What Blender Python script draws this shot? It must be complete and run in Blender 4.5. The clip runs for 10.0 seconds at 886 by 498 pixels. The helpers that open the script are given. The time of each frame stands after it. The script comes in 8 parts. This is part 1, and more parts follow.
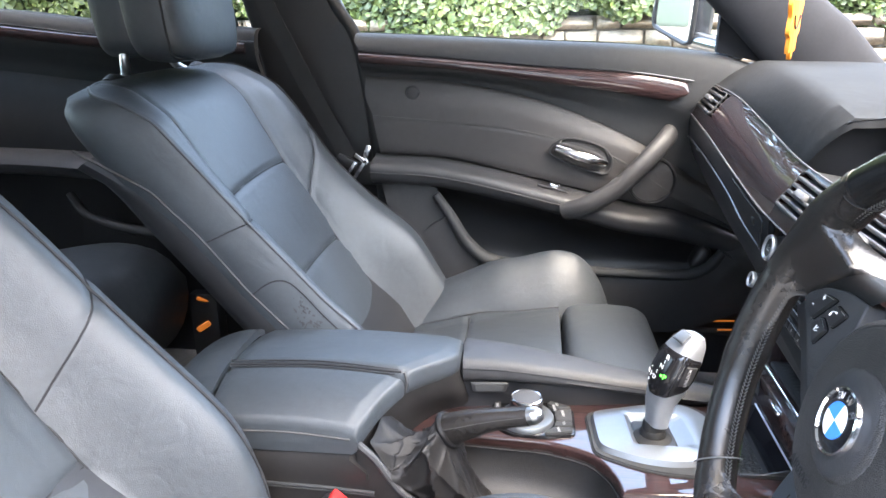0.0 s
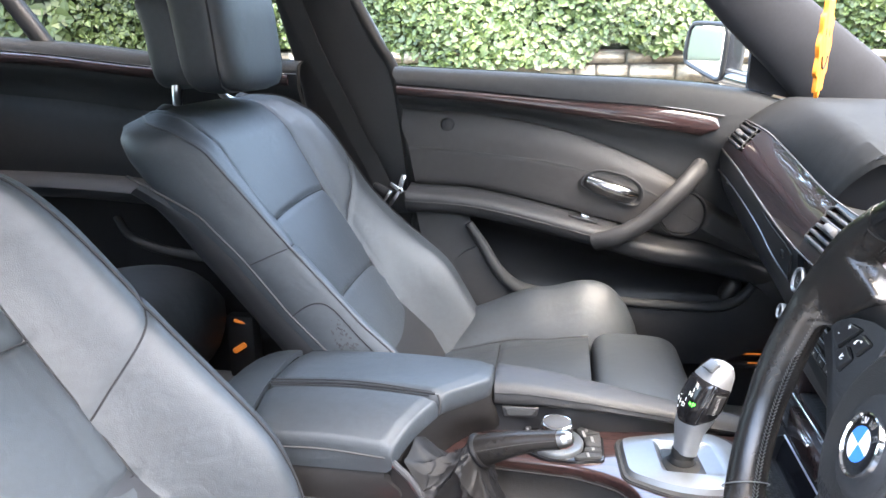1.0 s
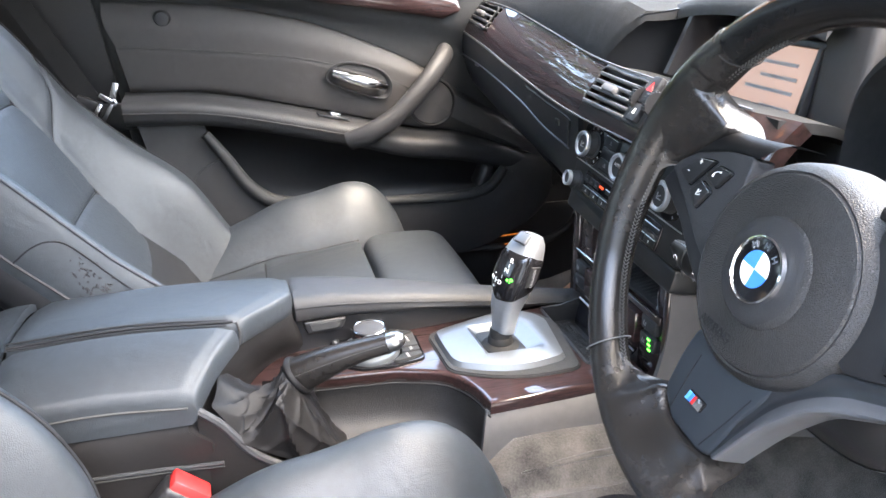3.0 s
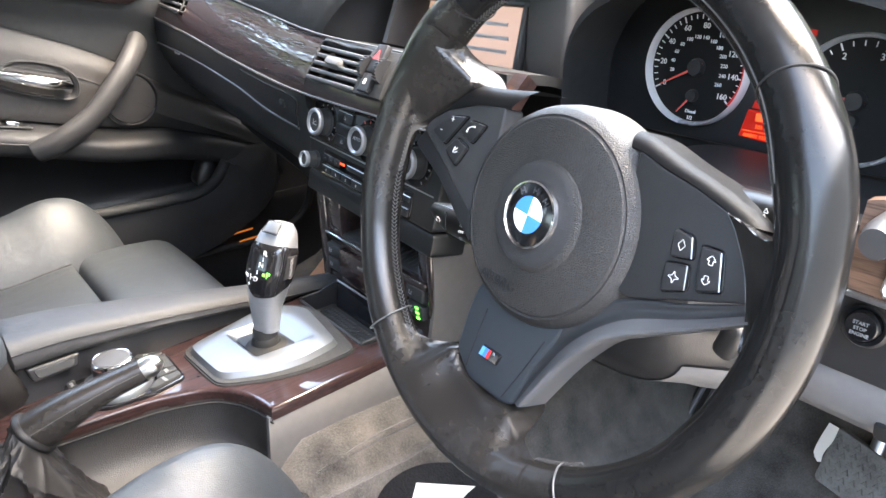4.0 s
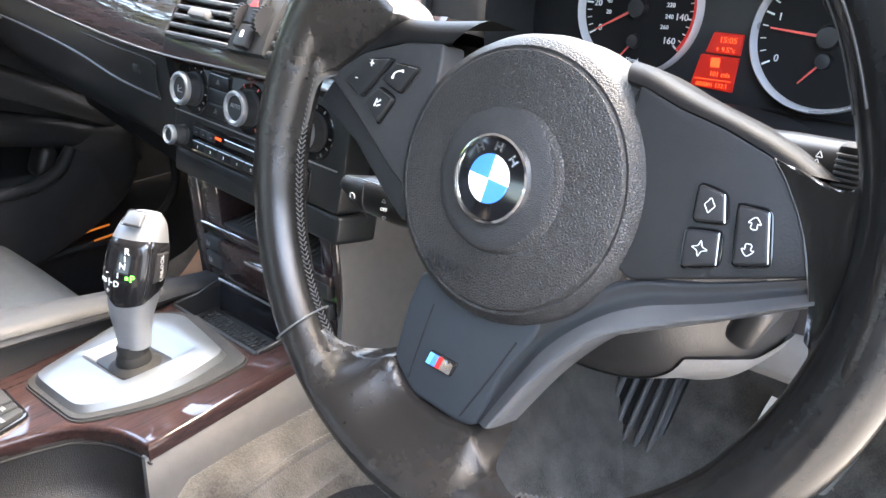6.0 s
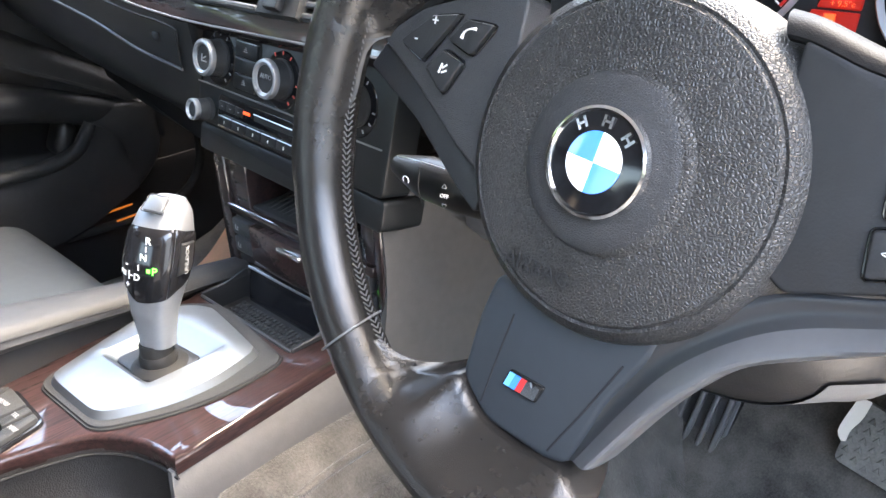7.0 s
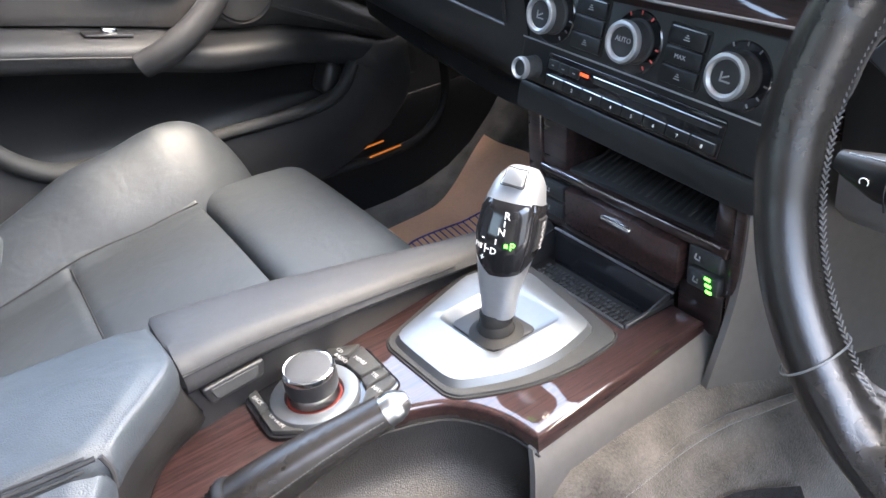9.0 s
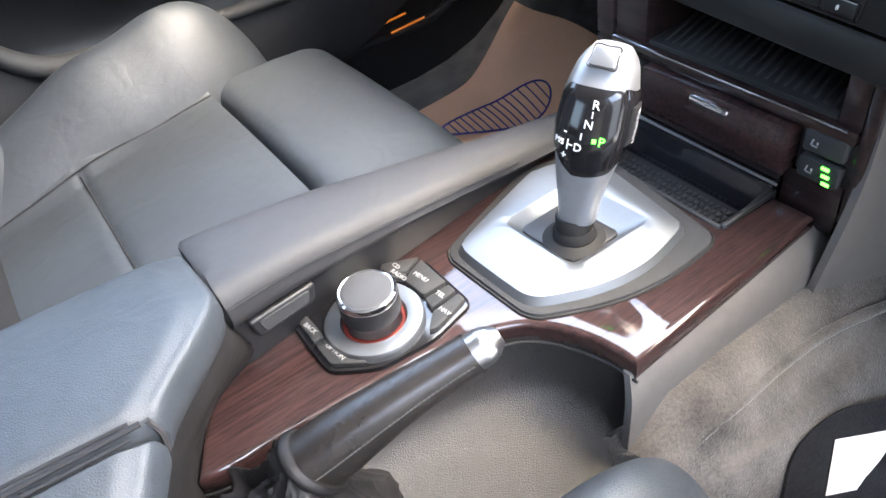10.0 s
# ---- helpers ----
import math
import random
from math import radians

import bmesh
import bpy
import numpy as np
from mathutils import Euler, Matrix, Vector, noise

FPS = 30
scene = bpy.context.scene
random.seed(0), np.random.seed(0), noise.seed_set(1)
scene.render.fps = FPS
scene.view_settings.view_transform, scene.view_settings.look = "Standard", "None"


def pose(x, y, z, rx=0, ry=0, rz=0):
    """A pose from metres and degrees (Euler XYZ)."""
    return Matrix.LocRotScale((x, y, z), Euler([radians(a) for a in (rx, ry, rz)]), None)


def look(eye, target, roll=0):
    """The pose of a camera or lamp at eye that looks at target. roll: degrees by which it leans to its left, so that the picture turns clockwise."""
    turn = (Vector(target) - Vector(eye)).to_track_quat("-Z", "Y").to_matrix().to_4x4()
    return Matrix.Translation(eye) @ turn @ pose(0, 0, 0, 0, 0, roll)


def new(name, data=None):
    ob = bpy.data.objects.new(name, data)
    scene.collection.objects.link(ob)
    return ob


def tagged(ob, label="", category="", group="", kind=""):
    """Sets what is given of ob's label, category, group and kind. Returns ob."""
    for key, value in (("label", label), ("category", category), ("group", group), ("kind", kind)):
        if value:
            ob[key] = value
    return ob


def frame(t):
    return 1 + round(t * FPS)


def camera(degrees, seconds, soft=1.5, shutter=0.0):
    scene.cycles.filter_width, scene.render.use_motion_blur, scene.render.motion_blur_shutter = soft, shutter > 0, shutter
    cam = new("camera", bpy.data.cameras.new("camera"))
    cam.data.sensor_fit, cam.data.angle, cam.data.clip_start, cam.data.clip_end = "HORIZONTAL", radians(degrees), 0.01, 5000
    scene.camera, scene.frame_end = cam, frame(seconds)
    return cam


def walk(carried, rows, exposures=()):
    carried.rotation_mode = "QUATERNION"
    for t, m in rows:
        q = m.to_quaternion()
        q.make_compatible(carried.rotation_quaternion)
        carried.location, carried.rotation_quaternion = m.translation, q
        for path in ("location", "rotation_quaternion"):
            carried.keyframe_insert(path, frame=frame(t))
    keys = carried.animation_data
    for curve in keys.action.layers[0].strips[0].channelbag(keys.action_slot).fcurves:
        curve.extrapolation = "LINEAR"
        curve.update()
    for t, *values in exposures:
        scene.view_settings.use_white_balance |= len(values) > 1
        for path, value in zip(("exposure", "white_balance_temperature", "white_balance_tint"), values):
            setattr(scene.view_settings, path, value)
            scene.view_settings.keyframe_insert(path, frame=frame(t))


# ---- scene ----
cam = camera(62.3, 10.0)
PATH = [
    (0, (-0.193, -0.825, 1.071), (-0.429, 1.062, 0.453), -0.9),
    (0.5, (-0.19, -0.853, 1.08), (-0.471, 1.047, 0.522), -0.5),
    (1, (-0.198, -0.859, 1.077), (-0.511, 1.041, 0.537), -0.5),
    (1.5, (-0.198, -0.852, 1.075), (-0.521, 1.042, 0.522), -0.6),
    (2, (-0.193, -0.856, 1.046), (-0.5, 1.025, 0.439), -0.9),
    (2.5, (-0.23, -0.841, 1.02), (-0.305, 1.033, 0.326), -1.0),
    (3, (-0.299, -0.759, 1.011), (0.158, 1.039, 0.264), -0.8),
    (3.2, (-0.318, -0.737, 1.004), (0.349, 0.987, 0.241), -1.1),
    (4.3, (-0.315, -0.705, 0.985), (0.861, 0.704, 0.192), -1.8),
    (4.5, (-0.316, -0.693, 0.979), (0.891, 0.69, 0.185), -1.7),
    (5, (-0.312, -0.667, 0.973), (0.96, 0.655, 0.176), -1.4),
    (5.5, (-0.295, -0.639, 0.956), (1.033, 0.62, 0.148), -1.0),
    (5.7, (-0.292, -0.626, 0.954), (1.056, 0.607, 0.138), -0.8),
    (6.8, (-0.207, -0.551, 0.897), (1.122, 0.662, 0.025), -0.8),
    (7, (-0.237, -0.537, 0.921), (1.047, 0.707, 0.025), -1.7),
    (7.5, (-0.306, -0.494, 0.93), (0.896, 0.846, 0.059), -1.6),
    (8, (-0.326, -0.485, 0.947), (0.785, 0.918, 0.054), -2.4),
    (8.5, (-0.322, -0.459, 0.96), (0.676, 0.991, 0.01), -4.0),
    (9, (-0.321, -0.404, 0.96), (0.555, 1.042, -0.108), -6.4),
    (9.5, (-0.308, -0.329, 0.951), (0.463, 1.058, -0.265), -9.0),
    (10, (-0.313, -0.311, 0.934), (0.399, 0.997, -0.401), -10.3),
]
walk(cam, [(t, look(eye, target, roll)) for t, eye, target, roll in PATH], [(0, 5.34, 7500, 10), (2, 5.34, 7500, 10), (4.3, 5.62, 8250, 10), (7, 5.70, 8150, 10), (9, 5.56, 7750, 10), (10, 5.46, 7650, 10)])
# ---------------------------------------------------------------- world and light
SUN_ELEV, SUN_ROT = 61.0, 130.0
world = bpy.data.worlds.new("sky")
scene.world = world
world.use_nodes = True
wn, wl = world.node_tree.nodes, world.node_tree.links
sky = wn.new("ShaderNodeTexSky")
sky.sky_type = "NISHITA"
sky.sun_disc = False
sky.sun_elevation, sky.sun_rotation = radians(SUN_ELEV), radians(SUN_ROT)
sky.air_density, sky.dust_density, sky.ozone_density = 1.0, 2.0, 1.2
wl.new(sky.outputs[0], wn["Background"].inputs["Color"])
wn["Background"].inputs["Strength"].default_value = 0.15
sun_data = bpy.data.lights.new("sun", "SUN")
sun_data.energy, sun_data.angle, sun_data.color = 0.22, radians(90), (0.94, 0.97, 1.0)
sun = new("sun", sun_data)
sun.matrix_basis = look((3.0, -2.5, 7.6), (0, 0, 0.6))



# ---------------------------------------------------------------- helpers
def cr(p0, p1, p2, p3, t):
    return 0.5 * (2 * p1 + (p2 - p0) * t + (2 * p0 - 5 * p1 + 4 * p2 - p3) * t * t + (3 * p1 - p0 - 3 * p2 + p3) * t ** 3)


def smooth_line(pts, n, closed=False):
    """n points on a smooth curve through pts, evenly by length."""
    P = np.array(pts, float)
    if closed:
        P = np.vstack([P[-1], P, P[0], P[1]])
    else:
        P = np.vstack([2 * P[0] - P[1], P, 2 * P[-1] - P[-2]])
    fine = []
    for i in range(1, len(P) - 2):
        for t in np.linspace(0, 1, 12, endpoint=False):
            fine.append(cr(P[i - 1], P[i], P[i + 1], P[i + 2], t))
    fine.append(P[-2])
    fine = np.array(fine)
    d = np.r_[0, np.cumsum(np.linalg.norm(np.diff(fine, axis=0), axis=1))]
    s = np.linspace(0, d[-1], n, endpoint=not closed)
    return np.stack([np.interp(s, d, fine[:, k]) for k in range(fine.shape[1])], 1)


def straight_line(pts, n):
    P = np.array(pts, float)
    d = np.r_[0, np.cumsum(np.linalg.norm(np.diff(P, axis=0), axis=1))]
    s = np.linspace(0, d[-1], n)
    return np.stack([np.interp(s, d, P[:, k]) for k in range(P.shape[1])], 1)


def mesh_of(verts, faces, smooth=True, flat_angle=None):
    bm = bmesh.new()
    vs = [bm.verts.new(tuple(v)) for v in verts]
    for f in faces:
        try:
            fc = bm.faces.new([vs[i] for i in f])
            fc.smooth = smooth
        except ValueError:
            pass
    bmesh.ops.recalc_face_normals(bm, faces=bm.faces)
    return bm


def rings(loops, closed=True, caps=True, smooth=True, ends=False):
    """A skin over equal loops of points; ends: the last loop joins the first."""
    L = [np.array(l, float) for l in loops]
    m, n = len(L), len(L[0])
    verts = np.vstack(L)
    faces = []
    for i in range(m if ends else m - 1):
        a, b = i * n, ((i + 1) % m) * n
        for j in range(n if closed else n - 1):
            k = (j + 1) % n
            faces.append((a + j, a + k, b + k, b + j))
    if caps and closed and not ends:
        faces.append(tuple(range(n))[::-1])
        faces.append(tuple(range((m - 1) * n, m * n)))
    return mesh_of(verts, faces, smooth)


def skin(lines, nu, nv, thick=None, crisp=False):
    """A surface through lines of points (each resampled to nu), smooth across too, with thickness along a vector."""
    L = [smooth_line(l, nu) for l in lines]
    cols = []
    for j in range(nu):
        pts = [l[j] for l in L]
        cols.append((straight_line if crisp else smooth_line)(pts, nv))
    G = np.array(cols)
    verts = [tuple(G[j, i]) for j in range(nu) for i in range(nv)]
    faces = [(j * nv + i, j * nv + i + 1, (j + 1) * nv + i + 1, (j + 1) * nv + i) for j in range(nu - 1) for i in range(nv - 1)]
    if thick is not None:
        o = len(verts)
        t = np.array(thick)
        verts += [tuple(np.array(v) + t) for v in verts]
        faces += [tuple(o + k for k in f[::-1]) for f in faces[:]]
        edge = [j * nv for j in range(nu)] + [(nu - 1) * nv + i for i in range(1, nv)] + [j * nv + nv - 1 for j in range(nu - 2, -1, -1)] + [i for i in range(nv - 2, 0, -1)]
        for a, b in zip(edge, edge[1:] + edge[:1]):
            faces.append((a, b, o + b, o + a))
    return mesh_of(verts, faces)


def tube(pts, r, n=10, closed=False, count=None, caps=True, flat=1.0):
    """A round bar along pts; r is a number or one for each point (after resampling)."""
    P = smooth_line(pts, count or max(8, 6 * len(pts)), closed)
    m = len(P)
    R = np.interp(np.linspace(0, 1, m), np.linspace(0, 1, len(r)), r) if hasattr(r, "__len__") else np.full(m, r)
    T = np.gradient(P, axis=0) if not closed else np.roll(P, -1, 0) - np.roll(P, 1, 0)
    up = np.array((0.03, 0.05, 1.0))
    if abs(T[0] @ up) / (np.linalg.norm(T[0]) * np.linalg.norm(up)) > 0.9:
        up = np.array((0.05, 1.0, 0.03))
    loops = []
    for p, t, q in zip(P, T, R):
        t = t / np.linalg.norm(t)
        a = np.cross(t, up); a /= np.linalg.norm(a)
        b = np.cross(a, t)
        up = b
        loops.append([p + q * (math.cos(w) * a + flat * math.sin(w) * b) for w in np.linspace(0, 2 * math.pi, n, endpoint=False)])
    return rings(loops, True, caps and not closed, True, ends=closed)


def lathe(profile, n=48, m=None):
    """Turns (radius, height) points round the z axis; m: a matrix for the result."""
    loops = [[(r * math.cos(w), r * math.sin(w), h) for w in np.linspace(0, 2 * math.pi, n, endpoint=False)] for r, h in profile]
    bm = rings(loops, True, True)
    if m is not None:
        bm.transform(m)
    return bm


def slab(outline, z0, z1, bevel=0.002, seg=2, m=None):
    """A plate of a 2D outline from z0 to z1, with a rounded rim at z1."""
    bm = bmesh.new()
    vs = [bm.verts.new((x, y, z0)) for x, y in outline]
    f = bm.faces.new(vs)
    top = bmesh.ops.extrude_face_region(bm, geom=[f])
    moved = [g for g in top["geom"] if isinstance(g, bmesh.types.BMVert)]
    bmesh.ops.translate(bm, verts=moved, vec=(0, 0, z1 - z0))
    bmesh.ops.recalc_face_normals(bm, faces=bm.faces)
    if bevel:
        ed = [e for e in bm.edges if all(abs(v.co.z - z1) < 1e-6 for v in e.verts)]
        bmesh.ops.bevel(bm, geom=ed, offset=bevel, segments=seg, profile=0.5, affect="EDGES", clamp_overlap=True)
    if m is not None:
        bm.transform(m)
    return bm


def block(sx, sy, sz, bevel=0.003, seg=2, m=None):
    """A box round the origin with rounded edges."""
    bm = bmesh.new()
    bmesh.ops.create_cube(bm, size=1)
    bmesh.ops.scale(bm, vec=(sx, sy, sz), verts=bm.verts)
    if bevel:
        bmesh.ops.bevel(bm, geom=bm.edges[:], offset=bevel, segments=seg, profile=0.5, affect="EDGES", clamp_overlap=True)
    if m is not None:
        bm.transform(m)
    return bm


def round_poly(pts, r, seg=5):
    """A 2D outline with its corners rounded by r."""
    out = []
    n = len(pts)
    for i in range(n):
        p, a, b = (np.array(pts[k % n], float) for k in (i, i - 1, i + 1))
        u, v = a - p, b - p
        lu, lv = np.linalg.norm(u), np.linalg.norm(v)
        d = min(r[i] if hasattr(r, "__len__") else r, lu * 0.49, lv * 0.49)
        s, e = p + u / lu * d, p + v / lv * d
        for t in np.linspace(0, 1, seg):
            out.append(tuple((1 - t) ** 2 * s + 2 * t * (1 - t) * p + t * t * e))
    return out


def join(*bms):
    """One bmesh of several."""
    out = bms[0]
    for b in bms[1:]:
        tmp = bpy.data.meshes.new("tmp")
        b.to_mesh(tmp)
        b.free()
        out.from_mesh(tmp)
        bpy.data.meshes.remove(tmp)
    return out


def finish(name, bm, material, smooth=40):
    me = bpy.data.meshes.new(name)
    if smooth:
        for f in bm.faces:
            f.smooth = True
        for e in bm.edges:
            e.smooth = len(e.link_faces) == 2 and e.calc_face_angle(0.0) < radians(smooth)
    bm.to_mesh(me)
    bm.free()
    if material:
        me.materials.append(material)
    return me


def world_of(ob):
    m = ob.matrix_parent_inverse @ ob.matrix_basis
    return world_of(ob.parent) @ m if ob.parent else ob.matrix_basis.copy()


def part(name, bm, material, parent, label="", smooth=40):
    """One mesh object under a thing or a part; the mesh is given in world coordinates."""
    ob = new(name, finish(name, bm, material, smooth))
    ob.parent = parent
    ob.matrix_parent_inverse = world_of(parent).inverted()
    if label:
        ob["label"] = label
    return ob


def thing(name, label, category, at=(0, 0, 0), group="", kind=""):
    ob = new(name)
    ob.empty_display_size = 0.05
    ob.matrix_basis = pose(*at)
    return tagged(ob, label, category, group, kind)


def solid(name, bm, material, label, category, group="", kind="", smooth=40):
    return tagged(new(name, finish(name, bm, material, smooth)), label, category, group, kind)


def letters(text, size, m, material, parent, name="lettering", depth=0.0003, label=""):
    """Flat lettering of the built-in font, lying in the xy plane of m, centred."""
    cu = bpy.data.curves.new(name, "FONT")
    cu.body, cu.size, cu.extrude = text, size, depth
    cu.align_x, cu.align_y = "CENTER", "CENTER"
    cu.resolution_u = 2
    tmp = bpy.data.objects.new("tmp", cu)
    scene.collection.objects.link(tmp)
    dg = bpy.context.evaluated_depsgraph_get()
    me = bpy.data.meshes.new_from_object(tmp.evaluated_get(dg))
    bpy.data.objects.remove(tmp)
    bm = bmesh.new()
    bm.from_mesh(me)
    bpy.data.meshes.remove(me)
    bm.transform(m)
    return part(name, bm, material, parent, label, smooth=0)


def axes(o, x, y):
    """The pose with origin o whose x and y axes point along x and y."""
    x = Vector(x).normalized()
    y = (Vector(y) - x * Vector(y).dot(x)).normalized()
    z = x.cross(y)
    return Matrix(((x.x, y.x, z.x, o[0]), (x.y, y.y, z.y, o[1]), (x.z, y.z, z.z, o[2]), (0, 0, 0, 1)))


def table(xs, ys):
    return lambda x: float(np.interp(x, xs, ys))


def soft(xs, ys, d=.05):
    """A table whose corners are smoothed over d on each side."""
    f = table(xs, ys)
    return lambda x: sum(f(x + d * k / 4) * (5 - abs(k)) for k in range(-4, 5)) / 25


def sstep(a, b, x):
    t = min(1.0, max(0.0, (x - a) / (b - a)))
    return t * t * (3 - 2 * t)



# ---------------------------------------------------------------- materials
def material(name, color, rough=0.5, metal=0.0, spec=0.5, vary=0.15, vscale=6.0, bump=None, coat=0.0, color2=None, rough_vary=0.08, creased=True, sheen=0.0):
    """A surface with colour mottling at a large scale, finer grain, and a bump of kind (type, scale, height)."""
    m = bpy.data.materials.new(name)
    m.use_nodes = True
    nt = m.node_tree
    N, L = nt.nodes, nt.links
    b = N["Principled BSDF"]
    b.inputs["Roughness"].default_value = rough
    b.inputs["Metallic"].default_value = metal
    b.inputs["Specular IOR Level"].default_value = spec
    b.inputs["Coat Weight"].default_value = coat
    b.inputs["Coat Roughness"].default_value = 0.04
    b.inputs["Sheen Weight"].default_value = sheen
    co = N.new("ShaderNodeTexCoord")
    n1 = N.new("ShaderNodeTexNoise")
    n1.inputs["Scale"].default_value = vscale
    n1.inputs["Detail"].default_value = 5
    L.new(co.outputs["Object"], n1.inputs["Vector"])
    n2 = N.new("ShaderNodeTexNoise")
    n2.inputs["Scale"].default_value = vscale * 18
    n2.inputs["Detail"].default_value = 3
    L.new(co.outputs["Object"], n2.inputs["Vector"])
    add = N.new("ShaderNodeMath"); add.operation = "MULTIPLY_ADD"
    L.new(n2.outputs["Fac"], add.inputs[0]); add.inputs[1].default_value = 0.4
    L.new(n1.outputs["Fac"], add.inputs[2])
    ramp = N.new("ShaderNodeMapRange")
    ramp.inputs["From Min"].default_value, ramp.inputs["From Max"].default_value = 0.45, 0.95
    L.new(add.outputs[0], ramp.inputs["Value"])
    mix = N.new("ShaderNodeMix"); mix.data_type = "RGBA"
    c2 = color2 or tuple(min(1, c * (1 + 2 * vary)) for c in color)
    mix.inputs["A"].default_value = (*[c * (1 - vary) for c in color], 1)
    mix.inputs["B"].default_value = (*c2, 1)
    L.new(ramp.outputs["Result"], mix.inputs["Factor"])
    L.new(mix.outputs["Result"], b.inputs["Base Color"])
    rr = N.new("ShaderNodeMapRange")
    rr.inputs["To Min"].default_value, rr.inputs["To Max"].default_value = max(0.01, rough - rough_vary), min(1, rough + rough_vary)
    L.new(n1.outputs["Fac"], rr.inputs["Value"])
    L.new(rr.outputs["Result"], b.inputs["Roughness"])
    if bump:
        kind, scale, height = bump
        if kind == "leather":
            t = N.new("ShaderNodeTexVoronoi"); t.feature = "DISTANCE_TO_EDGE"
            t.inputs["Scale"].default_value = scale
            warp = N.new("ShaderNodeTexNoise"); warp.inputs["Scale"].default_value = scale * 0.5
            vm = N.new("ShaderNodeVectorMath"); vm.operation = "MULTIPLY_ADD"
            vm.inputs[1].default_value = (0.5 / scale,) * 3
            L.new(co.outputs["Object"], warp.inputs["Vector"])
            L.new(warp.outputs["Color"], vm.inputs[0]); L.new(co.outputs["Object"], vm.inputs[2])
            L.new(vm.outputs[0], t.inputs["Vector"])
            mr = N.new("ShaderNodeMapRange"); mr.inputs["From Max"].default_value = 0.25
            L.new(t.outputs["Distance"], mr.inputs["Value"])
            out = mr.outputs["Result"]
        else:
            t = N.new("ShaderNodeTexNoise"); t.inputs["Scale"].default_value = scale; t.inputs["Detail"].default_value = 4
            L.new(co.outputs["Object"], t.inputs["Vector"])
            out = t.outputs["Fac"]
        bp = N.new("ShaderNodeBump")
        bp.inputs["Strength"].default_value = 1.0
        bp.inputs["Distance"].default_value = height
        L.new(out, bp.inputs["Height"])
        if kind == "leather" and creased:
            wr = N.new("ShaderNodeTexNoise"); wr.inputs["Scale"].default_value = 22; wr.inputs["Detail"].default_value = 3; wr.inputs["Distortion"].default_value = 1.0
            L.new(co.outputs["Object"], wr.inputs["Vector"])
            b2 = N.new("ShaderNodeBump"); b2.inputs["Distance"].default_value = 0.0012
            L.new(wr.outputs["Fac"], b2.inputs["Height"]); L.new(bp.outputs["Normal"], b2.inputs["Normal"])
            L.new(b2.outputs["Normal"], b.inputs["Normal"])
        else:
            L.new(bp.outputs["Normal"], b.inputs["Normal"])
    return m


def wood_material(name, dark, light, along=(60, 6, 60), coat=1.0):
    """Dark veneer under clear lacquer: fine streaks along one axis and larger figure."""
    m = bpy.data.materials.new(name)
    m.use_nodes = True
    N, L = m.node_tree.nodes, m.node_tree.links
    b = N["Principled BSDF"]
    b.inputs["Roughness"].default_value = 0.5
    b.inputs["Specular IOR Level"].default_value = 0.1
    b.inputs["Coat Weight"].default_value, b.inputs["Coat Roughness"].default_value = coat, 0.03
    co, mp = N.new("ShaderNodeTexCoord"), N.new("ShaderNodeMapping")
    mp.inputs["Scale"].default_value = along
    L.new(co.outputs["Object"], mp.inputs["Vector"])
    fine, big = N.new("ShaderNodeTexNoise"), N.new("ShaderNodeTexNoise")
    fine.inputs["Scale"].default_value, fine.inputs["Detail"].default_value = 6.0, 6
    big.inputs["Scale"].default_value, big.inputs["Detail"].default_value, big.inputs["Distortion"].default_value = 0.7, 4, 1.5
    L.new(mp.outputs[0], fine.inputs["Vector"]); L.new(mp.outputs[0], big.inputs["Vector"])
    add = N.new("ShaderNodeMath"); add.operation = "MULTIPLY_ADD"; add.inputs[1].default_value = 0.7
    L.new(fine.outputs["Fac"], add.inputs[0]); L.new(big.outputs["Fac"], add.inputs[2])
    r = N.new("ShaderNodeValToRGB")
    r.color_ramp.elements[0].position, r.color_ramp.elements[0].color = 0.62, (*dark, 1)
    r.color_ramp.elements[1].position, r.color_ramp.elements[1].color = 1.05, (*light, 1)
    L.new(add.outputs[0], r.inputs["Fac"]); L.new(r.outputs["Color"], b.inputs["Base Color"])
    return m


def glow_material(name, color, strength):
    m = bpy.data.materials.new(name)
    m.use_nodes = True
    b = m.node_tree.nodes["Principled BSDF"]
    b.inputs["Base Color"].default_value = (*[c * 0.3 for c in color], 1)
    b.inputs["Emission Color"].default_value = (*color, 1)
    b.inputs["Emission Strength"].default_value = strength
    return m


def glass_material(name, tint=(1, 1, 1), rough=0.0, ior=1.45):
    m = bpy.data.materials.new(name)
    m.use_nodes = True
    N, L = m.node_tree.nodes, m.node_tree.links
    N.remove(N["Principled BSDF"])
    t, g, mx, fr = N.new("ShaderNodeBsdfTransparent"), N.new("ShaderNodeBsdfGlossy"), N.new("ShaderNodeMixShader"), N.new("ShaderNodeFresnel")
    t.inputs["Color"].default_value = (*tint, 1)
    g.inputs["Roughness"].default_value = rough
    fr.inputs["IOR"].default_value = ior
    L.new(fr.outputs[0], mx.inputs[0]); L.new(t.outputs[0], mx.inputs[1]); L.new(g.outputs[0], mx.inputs[2])
    L.new(mx.outputs[0], N["Material Output"].inputs["Surface"])
    return m


